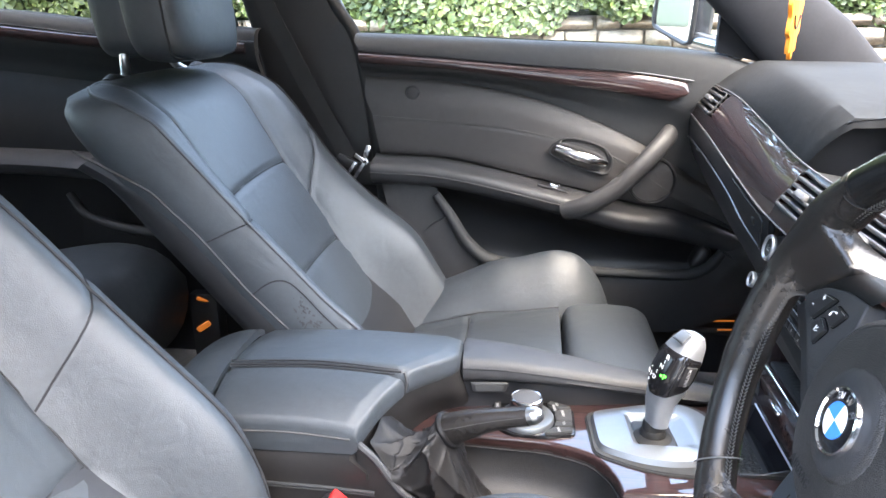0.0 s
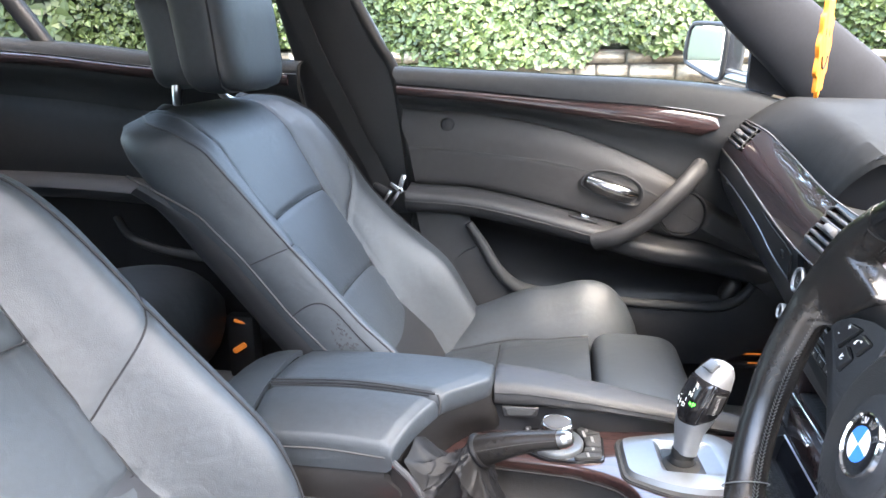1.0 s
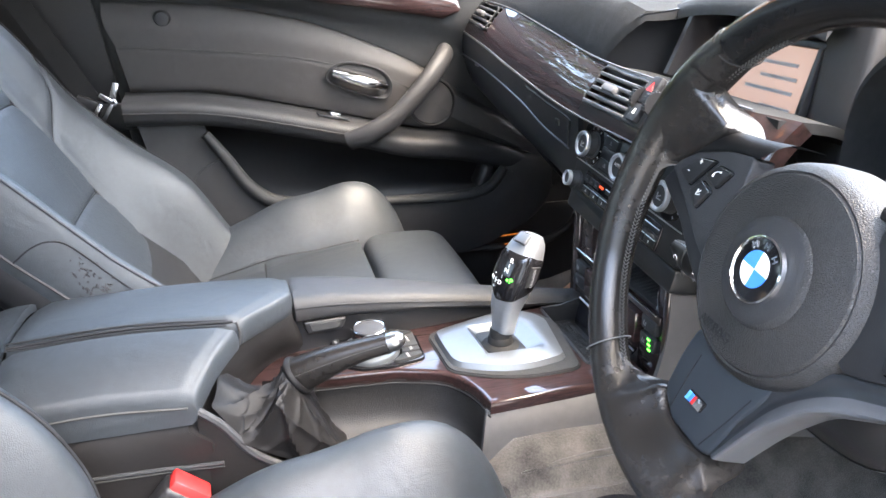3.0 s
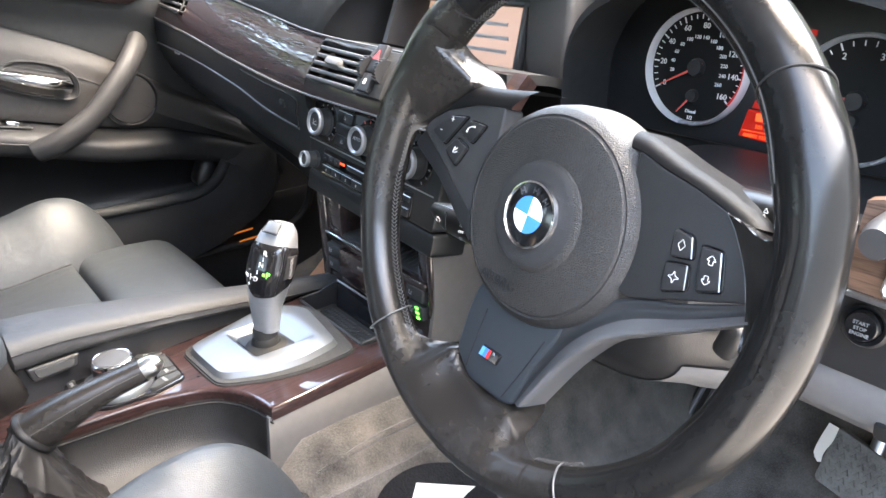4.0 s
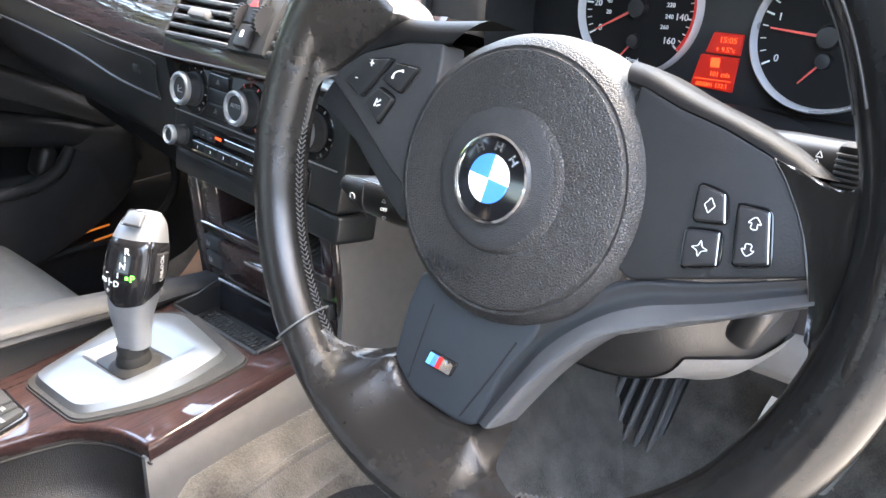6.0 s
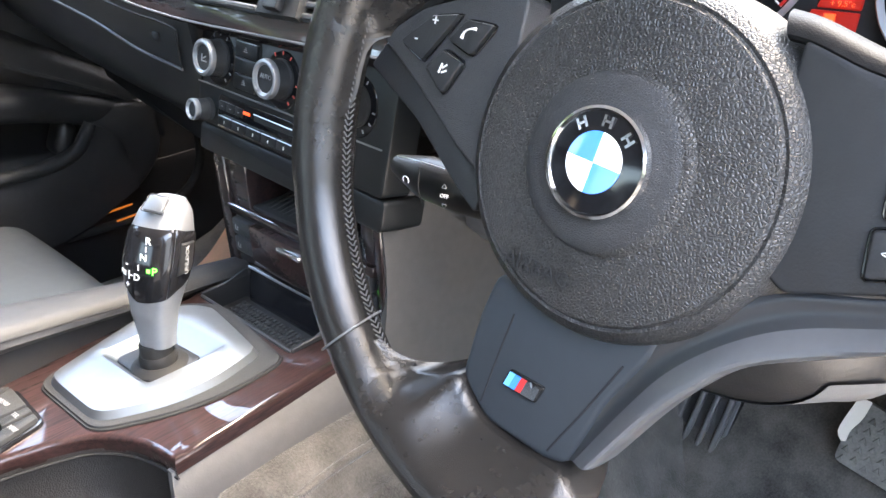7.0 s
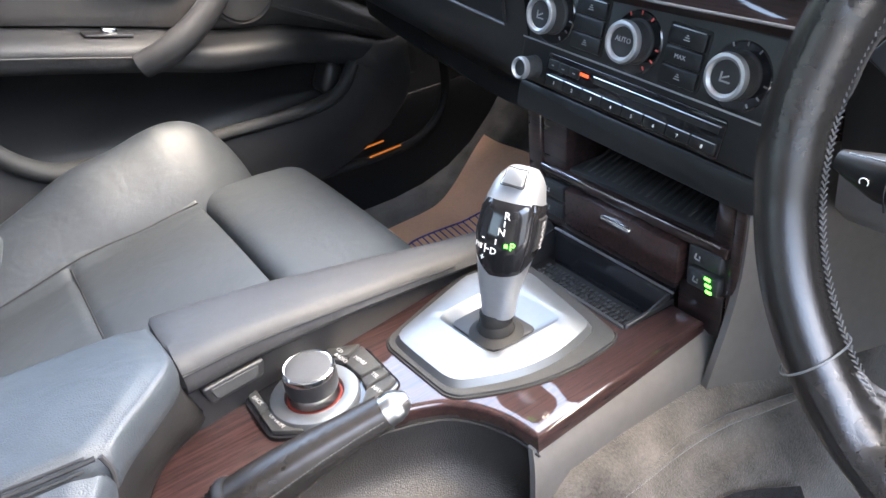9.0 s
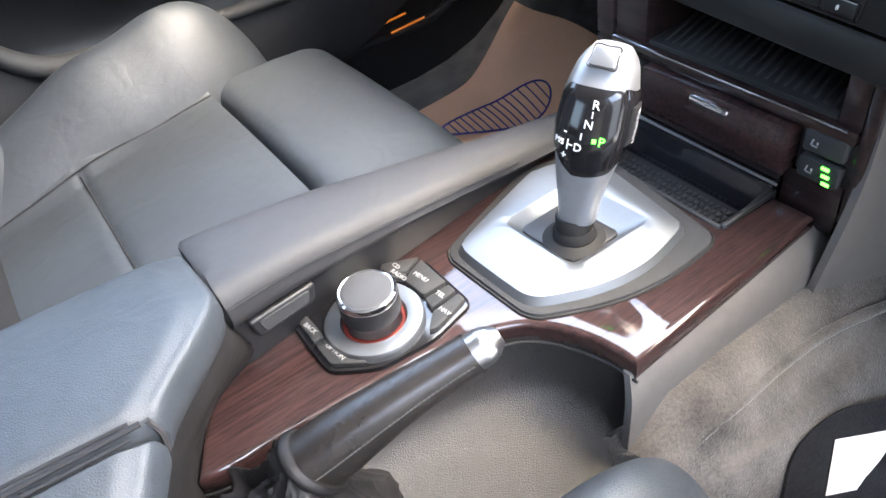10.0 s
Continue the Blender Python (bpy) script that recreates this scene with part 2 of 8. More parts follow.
LEATHER = material("black_leather", (0.0205, 0.0247, 0.0282), rough=0.52, spec=0.60, vary=0.22, vscale=6, bump=("leather", 620, 0.00010))
LEATHER_COARSE = material("coarse_leather", (0.020, 0.020, 0.021), rough=0.42, spec=0.6, vary=0.15, vscale=5, bump=("leather", 700, 0.00013))
LEATHER_RIM = material("worn_rim_leather", (0.0060, 0.0060, 0.0060), rough=0.20, spec=0.24, vary=0.4, vscale=10, bump=("leather", 900, 0.000012), rough_vary=0.04, creased=False)
LEATHER_RIM_WORN = material("rubbed_rim_leather", (0.0112, 0.0099, 0.0091), rough=0.25, spec=0.42, vary=0.35, vscale=9, bump=("leather", 800, 0.00004), rough_vary=0.05, creased=False)
HUB_GRAIN = material("coarse_grained_vinyl", (0.024, 0.0228, 0.0220), rough=0.42, spec=0.42, vary=0.3, vscale=14, bump=("leather", 640, 0.00026), creased=False)
CAP_GREY = material("matt_grey_cap", (0.040, 0.040, 0.041), rough=0.62, spec=0.25, vary=0.12, vscale=30)
SCOOP_GRAIN = material("grained_scoop_vinyl", (0.015, 0.0142, 0.0138), rough=0.48, spec=0.45, vary=0.25, vscale=12, bump=("leather", 560, 0.00020), creased=False)
TUNNEL_GREY = material("warm_grey_plastic", (0.078, 0.074, 0.071), rough=0.6, spec=0.3, vary=0.12, vscale=6, bump=("noise", 700, 0.00012))
KNEE_GREY = material("light_grey_plastic", (0.105, 0.105, 0.108), rough=0.5, spec=0.4, vary=0.1, vscale=8, bump=("noise", 800, 0.0001))
SATIN_GREY = material("satin_grey_sweep", (0.060, 0.062, 0.066), rough=0.30, spec=0.7, vary=0.12, vscale=14)
BOX_VINYL = material("matt_box_vinyl", (0.0125, 0.0116, 0.0114), rough=0.6, spec=0.2, vary=0.2, vscale=7, bump=("leather", 900, 0.0001), creased=False)
LEATHER_BOOT = material("soft_boot_leather", (0.0085, 0.0080, 0.0080), rough=0.46, spec=0.20, vary=0.25, vscale=14, bump=("leather", 1100, 0.00006), creased=False)
VINYL = material("dark_vinyl", (0.024, 0.024, 0.025), rough=0.52, spec=0.4, vary=0.15, vscale=4, bump=("leather", 900, 0.00012))
VINYL_GREY = material("charcoal_vinyl", (0.032, 0.030, 0.0295), rough=0.55, spec=0.4, vary=0.12, vscale=4, bump=("leather", 900, 0.00012))
PLASTIC = material("black_plastic", (0.012, 0.012, 0.013), rough=0.45, spec=0.45, vary=0.2, vscale=8, bump=("noise", 900, 0.00015))
PLASTIC_SOFT = material("soft_dash_plastic", (0.027, 0.028, 0.029), rough=0.62, spec=0.2, vary=0.12, vscale=5, bump=("leather", 1100, 0.0001))
DASH_PAD = material("matt_dash_pad", (0.024, 0.025, 0.026), rough=0.8, spec=0.04, vary=0.15, vscale=6, bump=("leather", 1100, 0.0001))
SPOKE_FLANK = material("matt_spoke_flank", (0.007, 0.007, 0.0072), rough=0.50, spec=0.10, vary=0.25, vscale=12, bump=("leather", 1000, 0.00004), creased=False)
PLASTIC_GLOSS = material("glossy_black_plastic", (0.008, 0.008, 0.009), rough=0.12, spec=0.5, vary=0.1, vscale=6)
PANEL_BLACK = material("satin_panel_black", (0.0075, 0.0085, 0.0092), rough=0.36, spec=0.35, vary=0.2, vscale=10, bump=("noise", 900, 0.0001))
PLASTIC_SATIN = material("satin_black_trim", (0.016, 0.018, 0.021), rough=0.34, spec=0.8, vary=0.15, vscale=10)
LOUVRE = material("satin_louvre_plastic", (0.040, 0.040, 0.041), rough=0.42, spec=0.45, vary=0.1, vscale=12)
PLASTIC_GREY = material("satin_grey_plastic", (0.085, 0.085, 0.087), rough=0.42, vary=0.08, vscale=14)
SPOKE_PANEL = material("blue_grey_vinyl", (0.022, 0.027, 0.032), rough=0.48, spec=0.4, vary=0.1, vscale=8)
RUBBER = material("black_rubber", (0.012, 0.012, 0.012), rough=0.7, spec=0.3, vary=0.2, vscale=12)
PEDAL = material("dusty_pedal_rubber", (0.12, 0.112, 0.102), rough=0.75, spec=0.3, vary=0.35, vscale=22, bump=("noise", 400, 0.0005))
SILVER = material("satin_silver_trim", (0.180, 0.195, 0.209), rough=0.45, metal=0.85, vary=0.05, vscale=10, bump=("noise", 1500, 0.00004))
SILVER_PALE = material("pale_satin_silver", (0.30, 0.315, 0.33), rough=0.38, metal=0.75, vary=0.05, vscale=12, bump=("noise", 1500, 0.00004))
CHROME = material("bright_chrome", (0.78, 0.78, 0.79), rough=0.12, metal=1.0, vary=0.04, vscale=8)
STEEL = material("brushed_steel", (0.5, 0.5, 0.5), rough=0.3, metal=1.0, vary=0.08, vscale=14)
CARPET = material("grey_car_carpet", (0.046, 0.0415, 0.0375), rough=0.95, spec=0.1, vary=0.6, vscale=24, bump=("noise", 700, 0.0009), sheen=0.4, color2=(0.112, 0.101, 0.090))
SHEET_BLACK = material("rough_black_sheet", (0.012, 0.012, 0.013), rough=0.95, spec=0.1, vary=0.25, vscale=14, bump=("noise", 420, 0.002))
HEADLINING = material("light_headlining", (0.44, 0.445, 0.455), rough=0.9, spec=0.2, vary=0.06, vscale=9, bump=("noise", 600, 0.0004))
PILLAR = material("dark_pillar_fabric", (0.022, 0.023, 0.026), rough=0.85, spec=0.2, vary=0.12, vscale=8, bump=("noise", 700, 0.0004))
BELT = material("seat_belt_webbing", (0.020, 0.019, 0.019), rough=0.7, spec=0.3, vary=0.2, vscale=30, bump=("noise", 900, 0.0004))
THREAD = material("grey_thread", (0.050, 0.049, 0.048), rough=0.8, spec=0.2, vary=0.15, vscale=40)
SEAM = material("dark_seam_thread", (0.014, 0.014, 0.015), rough=0.7, spec=0.2, vary=0.15, vscale=40)
PAPER = material("tan_kraft_paper", (0.78, 0.46, 0.30), rough=0.85, spec=0.2, vary=0.06, vscale=10, bump=("noise", 90, 0.001))
PAPER_WHITE = material("white_paper", (0.62, 0.58, 0.52), rough=0.8, spec=0.2, vary=0.03, vscale=6)
INK_BLUE = material("blue_print_ink", (0.05, 0.05, 0.22), rough=0.8, spec=0.2, vary=0.1, vscale=20)
RED = material("red_plastic", (0.55, 0.03, 0.03), rough=0.35, vary=0.08, vscale=20)
BLUE = material("blue_enamel", (0.03, 0.22, 0.75), rough=0.2, coat=0.6, vary=0.03, vscale=20)
WHITE = material("white_enamel", (0.78, 0.78, 0.78), rough=0.25, coat=0.5, vary=0.03, vscale=20)
LIGHT_BLUE = material("light_blue_enamel", (0.10, 0.42, 0.80), rough=0.25, vary=0.03, vscale=20)
PRINT = material("white_print", (0.70, 0.70, 0.68), rough=0.5, vary=0.05, vscale=40)
PRINT_DIM = material("grey_print", (0.22, 0.22, 0.22), rough=0.5, vary=0.05, vscale=40)
ORANGE = material("orange_felt", (0.60, 0.20, 0.012), rough=0.7, vary=0.1, vscale=30)
NEEDLE = material("red_needle", (0.75, 0.10, 0.08), rough=0.4, vary=0.05, vscale=30)
DIAL = material("dial_face", (0.007, 0.0068, 0.0068), rough=0.7, spec=0.15, vary=0.1, vscale=20)
WOOD = wood_material("dark_bamboo_veneer", (0.0070, 0.0050, 0.0049), (0.0225, 0.0125, 0.0120), along=(140, 8, 140))
WOOD_STRIP = wood_material("dark_veneer_strip", (0.0090, 0.0060, 0.0056), (0.0300, 0.0160, 0.0150), along=(140, 8, 140), coat=0.75)
WOOD_BROWN = wood_material("mid_brown_veneer", (0.050, 0.030, 0.022), (0.130, 0.082, 0.060), along=(140, 8, 140), coat=0.12)
WOOD_LONG = wood_material("dark_veneer_lengthwise", (0.0075, 0.0050, 0.0049), (0.0340, 0.0162, 0.0152), along=(14, 280, 280))
GLOW_RED = glow_material("red_display", (0.8, 0.018, 0.006), 0.0066)
GLOW_RED_TEXT = glow_material("red_display_text", (1.0, 0.10, 0.03), 0.045)
KNOB_GLOW = glow_material("dim_red_ring", (0.30, 0.04, 0.03), 0.0012)
HALO = glow_material("red_dial_backlight", (0.8, 0.05, 0.05), 0.010)
BEZEL = material("pale_silver_ring", (0.62, 0.62, 0.63), rough=0.3, metal=0.35, vary=0.04, vscale=20)
WORN = material("cracked_worn_leather", (0.014, 0.014, 0.0145), rough=0.5, spec=0.45, vary=0.5, vscale=60, bump=("leather", 260, 0.0012))
BRICKWORK = material("pale_render", (0.42, 0.40, 0.37), rough=0.9, vary=0.25, vscale=2.5, bump=("noise", 30, 0.004))
CONCRETE = material("pale_concrete", (0.46, 0.43, 0.38), rough=0.9, vary=0.2, vscale=1.2, bump=("noise", 90, 0.003))
STALK = material("stalk_plastic", (0.006, 0.006, 0.006), rough=0.36, spec=0.25, vary=0.15, vscale=12)
GLOW_GREEN = glow_material("green_led", (0.05, 1.0, 0.08), 0.20)
# Emission standing in for reflected amber lamp light.
GLOW_AMBER = glow_material("amber_reflection_glow", (1.0, 0.30, 0.05), 0.010)
SCREEN = glow_material("navigation_screen", (0.72, 0.50, 0.44), 0.016)
GLASS = glass_material("clear_glass", (0.93, 0.96, 0.94), 0.0, 1.22)
GLASS_DARK = glass_material("tinted_glass", (0.34, 0.35, 0.34))
MIRROR = material("mirror_silvering", (0.85, 0.87, 0.88), rough=0.01, metal=1.0, vary=0.01, vscale=4, rough_vary=0.0)
ASPHALT = material("asphalt", (0.055, 0.054, 0.053), rough=0.9, vary=0.3, vscale=2.5, bump=("noise", 120, 0.004))
STONE = material("buff_stone", (0.24, 0.20, 0.15), rough=0.9, vary=0.3, vscale=5, bump=("noise", 40, 0.006))
MORTAR = material("mortar", (0.20, 0.18, 0.15), rough=0.95, vary=0.2, vscale=8, bump=("noise", 80, 0.003))
FENCE_WOOD = material("weathered_fence", (0.33, 0.24, 0.16), rough=0.85, vary=0.25, vscale=6)
CAR_PAINT = material("dark_car_paint", (0.02, 0.022, 0.026), rough=0.2, coat=1.0, vary=0.05, vscale=5)
BARK = material("bark", (0.10, 0.08, 0.06), rough=0.95, vary=0.35, vscale=9, bump=("noise", 40, 0.01))


def leaf_material(name, dark, light):
    m = material(name, dark, rough=0.45, spec=0.4, vary=0.1, vscale=3)
    N, L = m.node_tree.nodes, m.node_tree.links
    b = N["Principled BSDF"]
    g, r = N.new("ShaderNodeNewGeometry"), N.new("ShaderNodeValToRGB")
    r.color_ramp.elements[0].color, r.color_ramp.elements[1].color = (*dark, 1), (*light, 1)
    L.new(g.outputs["Random Per Island"], r.inputs["Fac"])
    L.new(r.outputs["Color"], b.inputs["Base Color"])
    return m


IVY = leaf_material("ivy_leaves", (0.022, 0.036, 0.010), (0.075, 0.105, 0.030))
# Dark green painted for the shade between the leaves.
HEDGE_SHADE = material("painted_hedge_shade", (0.010, 0.022, 0.008), rough=0.9, vary=0.3, vscale=3)



# ---------------------------------------------------------------- seats
def seat(name, o, side, recline, cush_dx, cush_dz, label, group, seams=(.13, .118, .098, .106), cross=(.1, .266, 1.0)):
    """A front seat; o: the backrest's front foot on the seat's middle line; side: +1 where the gearbox side is at -y."""
    ob = thing(name, label, "car seat", (o[0], o[1], o[2] - 0.22), group)
    a = radians(recline)
    O, U, V, Wn = np.array(o), np.array((0, 1.0, 0)), np.array((-math.sin(a), 0, math.cos(a))), np.array((math.cos(a), 0, math.sin(a)))
    half = soft([0, .10, .30, .45, .53, .575, .60, .615], [.27, .285, .285, .283, .272, .245, .205, .14], .022)
    bol = soft([0, .12, .31, .45, .52, .58, .62], [.10, .110, .078, .064, .046, .020, .0])
    back = soft([0, .15, .35, .5, .58, .615], [-.030, -.045, -.085, -.125, -.115, -.075])
    piped = side > 0
    half_n = soft([0, .1, .2, .31, .45, .54, .565, .58, .592], [.262, .262, .258, .252, .247, .243, .232, .216, .186], .012) if piped else half
    edge_w = soft([0, .10, .16, .228, .31, .356, .42, .495, .541, .58, .615], [.118, .104, .083, .067, .047, .037, .024, .008, -.022, -.066, -.092], .016)
    near_seam = (.150, .158, .172, .190)
    if side > 0:
        bol = soft([0, .10, .21, .31, .45, .52, .58, .62], [.105, .105, .060, .036, .034, .022, .006, .0])
        top_u = soft([0, .10, .20, .31, .45, .60], [.240, .240, .236, .226, .207, .175])
        back = soft([0, .15, .35, .5, .58, .615], [-.030, -.045, -.085, -.118, -.122, -.122])
    else:
        top_u = soft([0, .36, .50, .60], [.228, .230, .215, .17])
        half = half_n = soft([-.05, .0, .05, .10, .30, .45, .53, .575, .60, .615], [.225, .250, .272, .284, .285, .283, .272, .245, .205, .14], .022)
        bol = soft([-.05, 0, .05, .12, .31, .45, .52, .58, .62], [.045, .075, .098, .110, .078, .064, .046, .020, .0])
    crown = soft([0, .5, .56, .60, .615], [0, 0, -.022, -.072, -.115] if piped else [0, 0, -.012, -.04, -.062], .02)

    def seam_u(v, u=1.0):
        return float(np.interp(v, [0, .18, .36, .6], near_seam if piped and u < 0 else seams))

    def rim_u(v, s):
        return half_n(v) if s < 0 else half(v)

    def cross_v(u):
        return cross[1] + (u - cross[0]) * cross[2]

    def groove(u, v):
        su = seam_u(v, u)
        g = 0.0045 * math.exp(-((abs(u) - su) / 0.005) ** 2)
        if abs(u) < su:
            for s in (.178, .352):
                g += 0.0050 * math.exp(-((v - s - .01 * math.cos(u * 9)) / 0.005) ** 2)
            g -= 0.006 * math.sin(min(1, max(0, (v - .02) / .158)) * math.pi) if v < .178 else 0
            g -= 0.004 * math.sin(min(1, max(0, (v - .19) / .16)) * math.pi) if v > .178 else 0
        else:
            g += 0.0045 * math.exp(-((v - (.311 if side > 0 and u < 0 else cross_v(abs(u)))) / 0.0070) ** 2)
        return g

    def front(u, v):
        if piped and u < 0:
            h, su = half_n(v), seam_u(v, u)
            k = sstep(su - .004, h - .004, -u)
            r = max(0.0, -u - (h - .009)) / .009
            return crown(v) * (1 - k) + edge_w(v) * k + .009 * math.sin(math.pi * min(1.0, k)) - groove(u, v) - .005 * (1 - math.sqrt(max(0.0, 1 - r * r))) + .006 * math.cos(u / .19 * 1.5) * (k == 0)
        h = half(v)
        b = bol(v) * sstep(seam_u(v) - .008, top_u(v) - (.03 if side > 0 else .0), abs(u))
        tu = min(top_u(v), h - .02)
        edge = max(0.0, abs(u) - tu) / (h - tu)
        return b + crown(v) - (.046 if side > 0 else .05) * (1 - math.sqrt(max(0.0, 1 - edge * edge))) - groove(u, v) + 0.006 * math.cos(u / .13 * 1.5) * (abs(u) < .13)

    def at(u, v, w):
        return O + U * u + V * v + Wn * w

    loops = []
    for v in np.r_[np.linspace(-0.08, .56, 116), np.linspace(.565, .592 if piped else .615, 16)]:
        h, hn = half(v), half_n(v)
        us = np.linspace(-hn, h, 120)
        ring = [at(u, v, front(u, v)) for u in us]
        bk = back(v)
        wf, wn_ = front(h, v), front(-hn, v)
        n = 10
        for k in range(1, n):
            t = k / n
            ring.append(at(h + .012 * math.sin(t * math.pi) - .04 * t ** 4, v, wf + (bk - wf) * t))
        for u in np.linspace(h - .04, -hn + .04, 14):
            ring.append(at(u, v, bk - .012 * math.cos(u / h * 1.57)))
        for k in range(n - 1, 0, -1):
            t = k / n
            ring.append(at(-hn - .012 * math.sin(t * math.pi) + (.03 * t ** 9 if piped else .04 * t ** 4), v, wn_ + (bk - wn_) * t))
        loops.append(ring)
    br = part("backrest", rings(loops), LEATHER, ob, "black leather backrest with stitched bolsters")
    # stitched seams sunk in the grooves
    for s in (-1, 1):
        part("seam", tube([at(s * seam_u(v, s), v, front(s * seam_u(v, s), v) + .0006) for v in np.linspace(.0, .575, 24)], .0012, 6), SEAM, br)
        part("seam", tube([at(s * u, cross_v(u), front(s * u, cross_v(u)) + .0006) for u in np.linspace(seam_u(cross[1]) + .002, .268, 18)] if side < 0 or s > 0 else [at(-u, .311, front(-u, .311) + .0006) for u in np.linspace(.172, .250, 12)], .0012, 6), SEAM, br)
    for v0 in (.178, .352):
        part("seam", tube([at(u, v0 + .01 * math.cos(u * 9), front(u, v0 + .01 * math.cos(u * 9)) + .0006) for u in np.linspace(-seam_u(v0, -1), seam_u(v0), 14)], .0012, 6), SEAM, br)
    # piping along each side and the rear shell
    side_w = table([.0, .10, .15, .23, .33, .42, .463, .50, .52], [.050, .030, .016, -.006, -.024, -.050, -.078, -.102, -.115]) if piped else table([.0, .10, .16, .23, .307, .36, .44, .50, .52], [.045, .040, .031, .020, .004, -.020, -.058, -.077, -.085])
    for s in (-1, 1):
        part("piping", tube([at(s * (rim_u(v, s) + .0115), v, side_w(v)) for v in np.linspace(.02, .52, 20)], .0020, 6), VINYL_GREY, br)
        if piped and s < 0:
            part("piping", tube([at(-half_n(v) + .0015, v, edge_w(v) - .0022) for v in np.linspace(.02, .590, 40)], .0022, 8), LEATHER_COARSE, br, "leather piping along the edge")
        else:
            part("piping", tube([at(s * (min(top_u(v), half(v) - .02) + .012), v, front(min(top_u(v), half(v) - .02) + .012, v) + .0010) for v in np.linspace(.02, .60, 30)], .0018, 6), SEAM, br)
    if piped:
        def on_side(v, w, lift):
            h, wf, bk = half_n(v), front(-half_n(v), v), back(v)
            t = min(1, max(0, (wf - w) / (wf - bk)))
            return at(-h - .012 * math.sin(t * math.pi) + .03 * t ** 9 - lift, v, w)
        for line in (((.311, .040), (.314, .020), (.318, -.018)), ((.222, -.002), (.225, .020), (.222, .038), (.210, .052), (.186, .060), (.150, .068), (.105, .080))):
            part("seam", tube([on_side(v, w, .0004) for v, w in smooth_line(line, 18)], .0011, 6), SEAM, br)
        rw = random.Random(12)
        flecks = []
        for seed in range(46):
            cv, cw_, rv_, rw_ = .150 + rw.gauss(0, .016), .048 + rw.gauss(0, .009), rw.uniform(.0012, .0045), rw.uniform(.0006, .0016)
            rr_ = random.Random(seed)
            wob, tilt_ = [rr_.uniform(.55, 1.3) for _ in range(8)], rr_.uniform(-.8, .8)
            ring = [[], []]
            for k in range(16):
                q = 2 * math.pi * k / 16
                a_ = float(np.interp(k / 2, range(9), wob + wob[:1]))
                for j, f in enumerate((.4, 1.0)):
                    dv, dw = rv_ * a_ * f * math.cos(q), rw_ * a_ * f * math.sin(q)
                    ring[j].append(on_side(cv + dv * math.cos(tilt_) - dw * math.sin(tilt_), cw_ + dv * math.sin(tilt_) + dw * math.cos(tilt_), .0006 - .0003 * f))
            flecks.append(rings(ring))
        part("worn_patch", join(*flecks), WORN, br, "dark cracked worn patch")
    loops = []
    for v in np.linspace(-.06, .50, 30):
        h, hn = (rim_u(max(0, v), s) + .0105 - .012 * sstep(.36, .50, v) for s in (1, -1))
        sw = side_w(v) - .002
        bk = min(sw - .050, back(max(0, v)) - .016)
        ring = [at(-hn + .004, v, sw), at(-hn, v, sw - .006), at(-hn, v, (sw + bk) / 2), at(-hn + .015, v, bk + .012), at(-hn + .05, v, bk), at(0, v, bk - .012),
                at(h - .05, v, bk), at(h - .015, v, bk + .012), at(h, v, (sw + bk) / 2), at(h, v, sw - .012), at(h - .004, v, sw), at(h - .03, v, sw - .02), at(0, v, sw - .03), at(-hn + .03, v, sw - .02)]
        loops.append(smooth_line(ring, 56, True))
    part("back_shell", rings(loops), PLASTIC, ob, "dark moulded back shell")
    # headrest: rear body, front pad, two posts
    HO = np.array((o[0] - .283, o[1], o[2] + .499))
    HV, HW = np.array((-.10, 0, .995)), np.array((.995, 0, .10))

    def hat(u, v, w):
        return HO + U * u + HV * v + HW * w

    def cushion(w0, w1, hw, v0, v1, curve=0.0):
        out = []
        for t in np.linspace(-1, 1, 30):
            k = max(.03, (1 - abs(t) ** 7)) ** .30 if abs(t) < 1 else .30
            vv = (v0 + v1) / 2 + t * (v1 - v0) / 2
            ring = []
            for q in np.linspace(0, 2 * math.pi, 56, endpoint=False):
                c, s_ = math.cos(q), math.sin(q)
                u = hw * (.94 + .06 * (1 - t * t)) * k * math.copysign(abs(c) ** .38, c)
                w = (w0 + w1) / 2 + (w1 - w0) / 2 * (.5 + .5 * k) * math.copysign(abs(s_) ** .45, s_) + curve * (u / hw) ** 2
                ring.append(hat(u, vv, w - .02 * max(0, t) ** 2))
            out.append(ring)
        return rings(out)

    hr = part("headrest", cushion(-.115, -.035, .105, .015, .175), LEATHER, ob, "black leather headrest with a front pad")
    part("headrest_pad", cushion(-.045, .052, .128, .0, .235, -.012), LEATHER, hr)
    part("seam", tube([hat(s * .124, v, .022) for s, v in ((-1, .20), (-1, .10), (-1, .03), (-.8, .006), (.8, .006), (1, .03), (1, .10), (1, .20))], .002, 6), SEAM, hr)
    pv = .584 if piped else .592
    for u in (-.15, .15):
        p = part("headrest_post", tube([at(u * .95, .560, -.055), hat(u * .55, .0, -.08), hat(u * .5, .06, -.075)], .0075, 12), STEEL, ob, "chrome headrest post")
        part("collar", tube([at(u * .95 - .022, pv, -.064), at(u * .95, pv + .006, -.064), at(u * .95 + .022, pv, -.064)], .010, 10), VINYL, p)

    # cushion
    c0 = np.array((o[0] + cush_dx, o[1], o[2] + cush_dz))
    ctop = soft([-.06, .05, .2, .33, .345], [-.075, -.045, -.010, .012, .012])
    bl = soft([-.06, .05, .2, .32, .36, .40], [.030, .060, .095, .100, .085, .03])
    bl2 = soft([-.06, .05, .2, .32, .40, .45], [.030, .060, .092, .098, .090, .066])
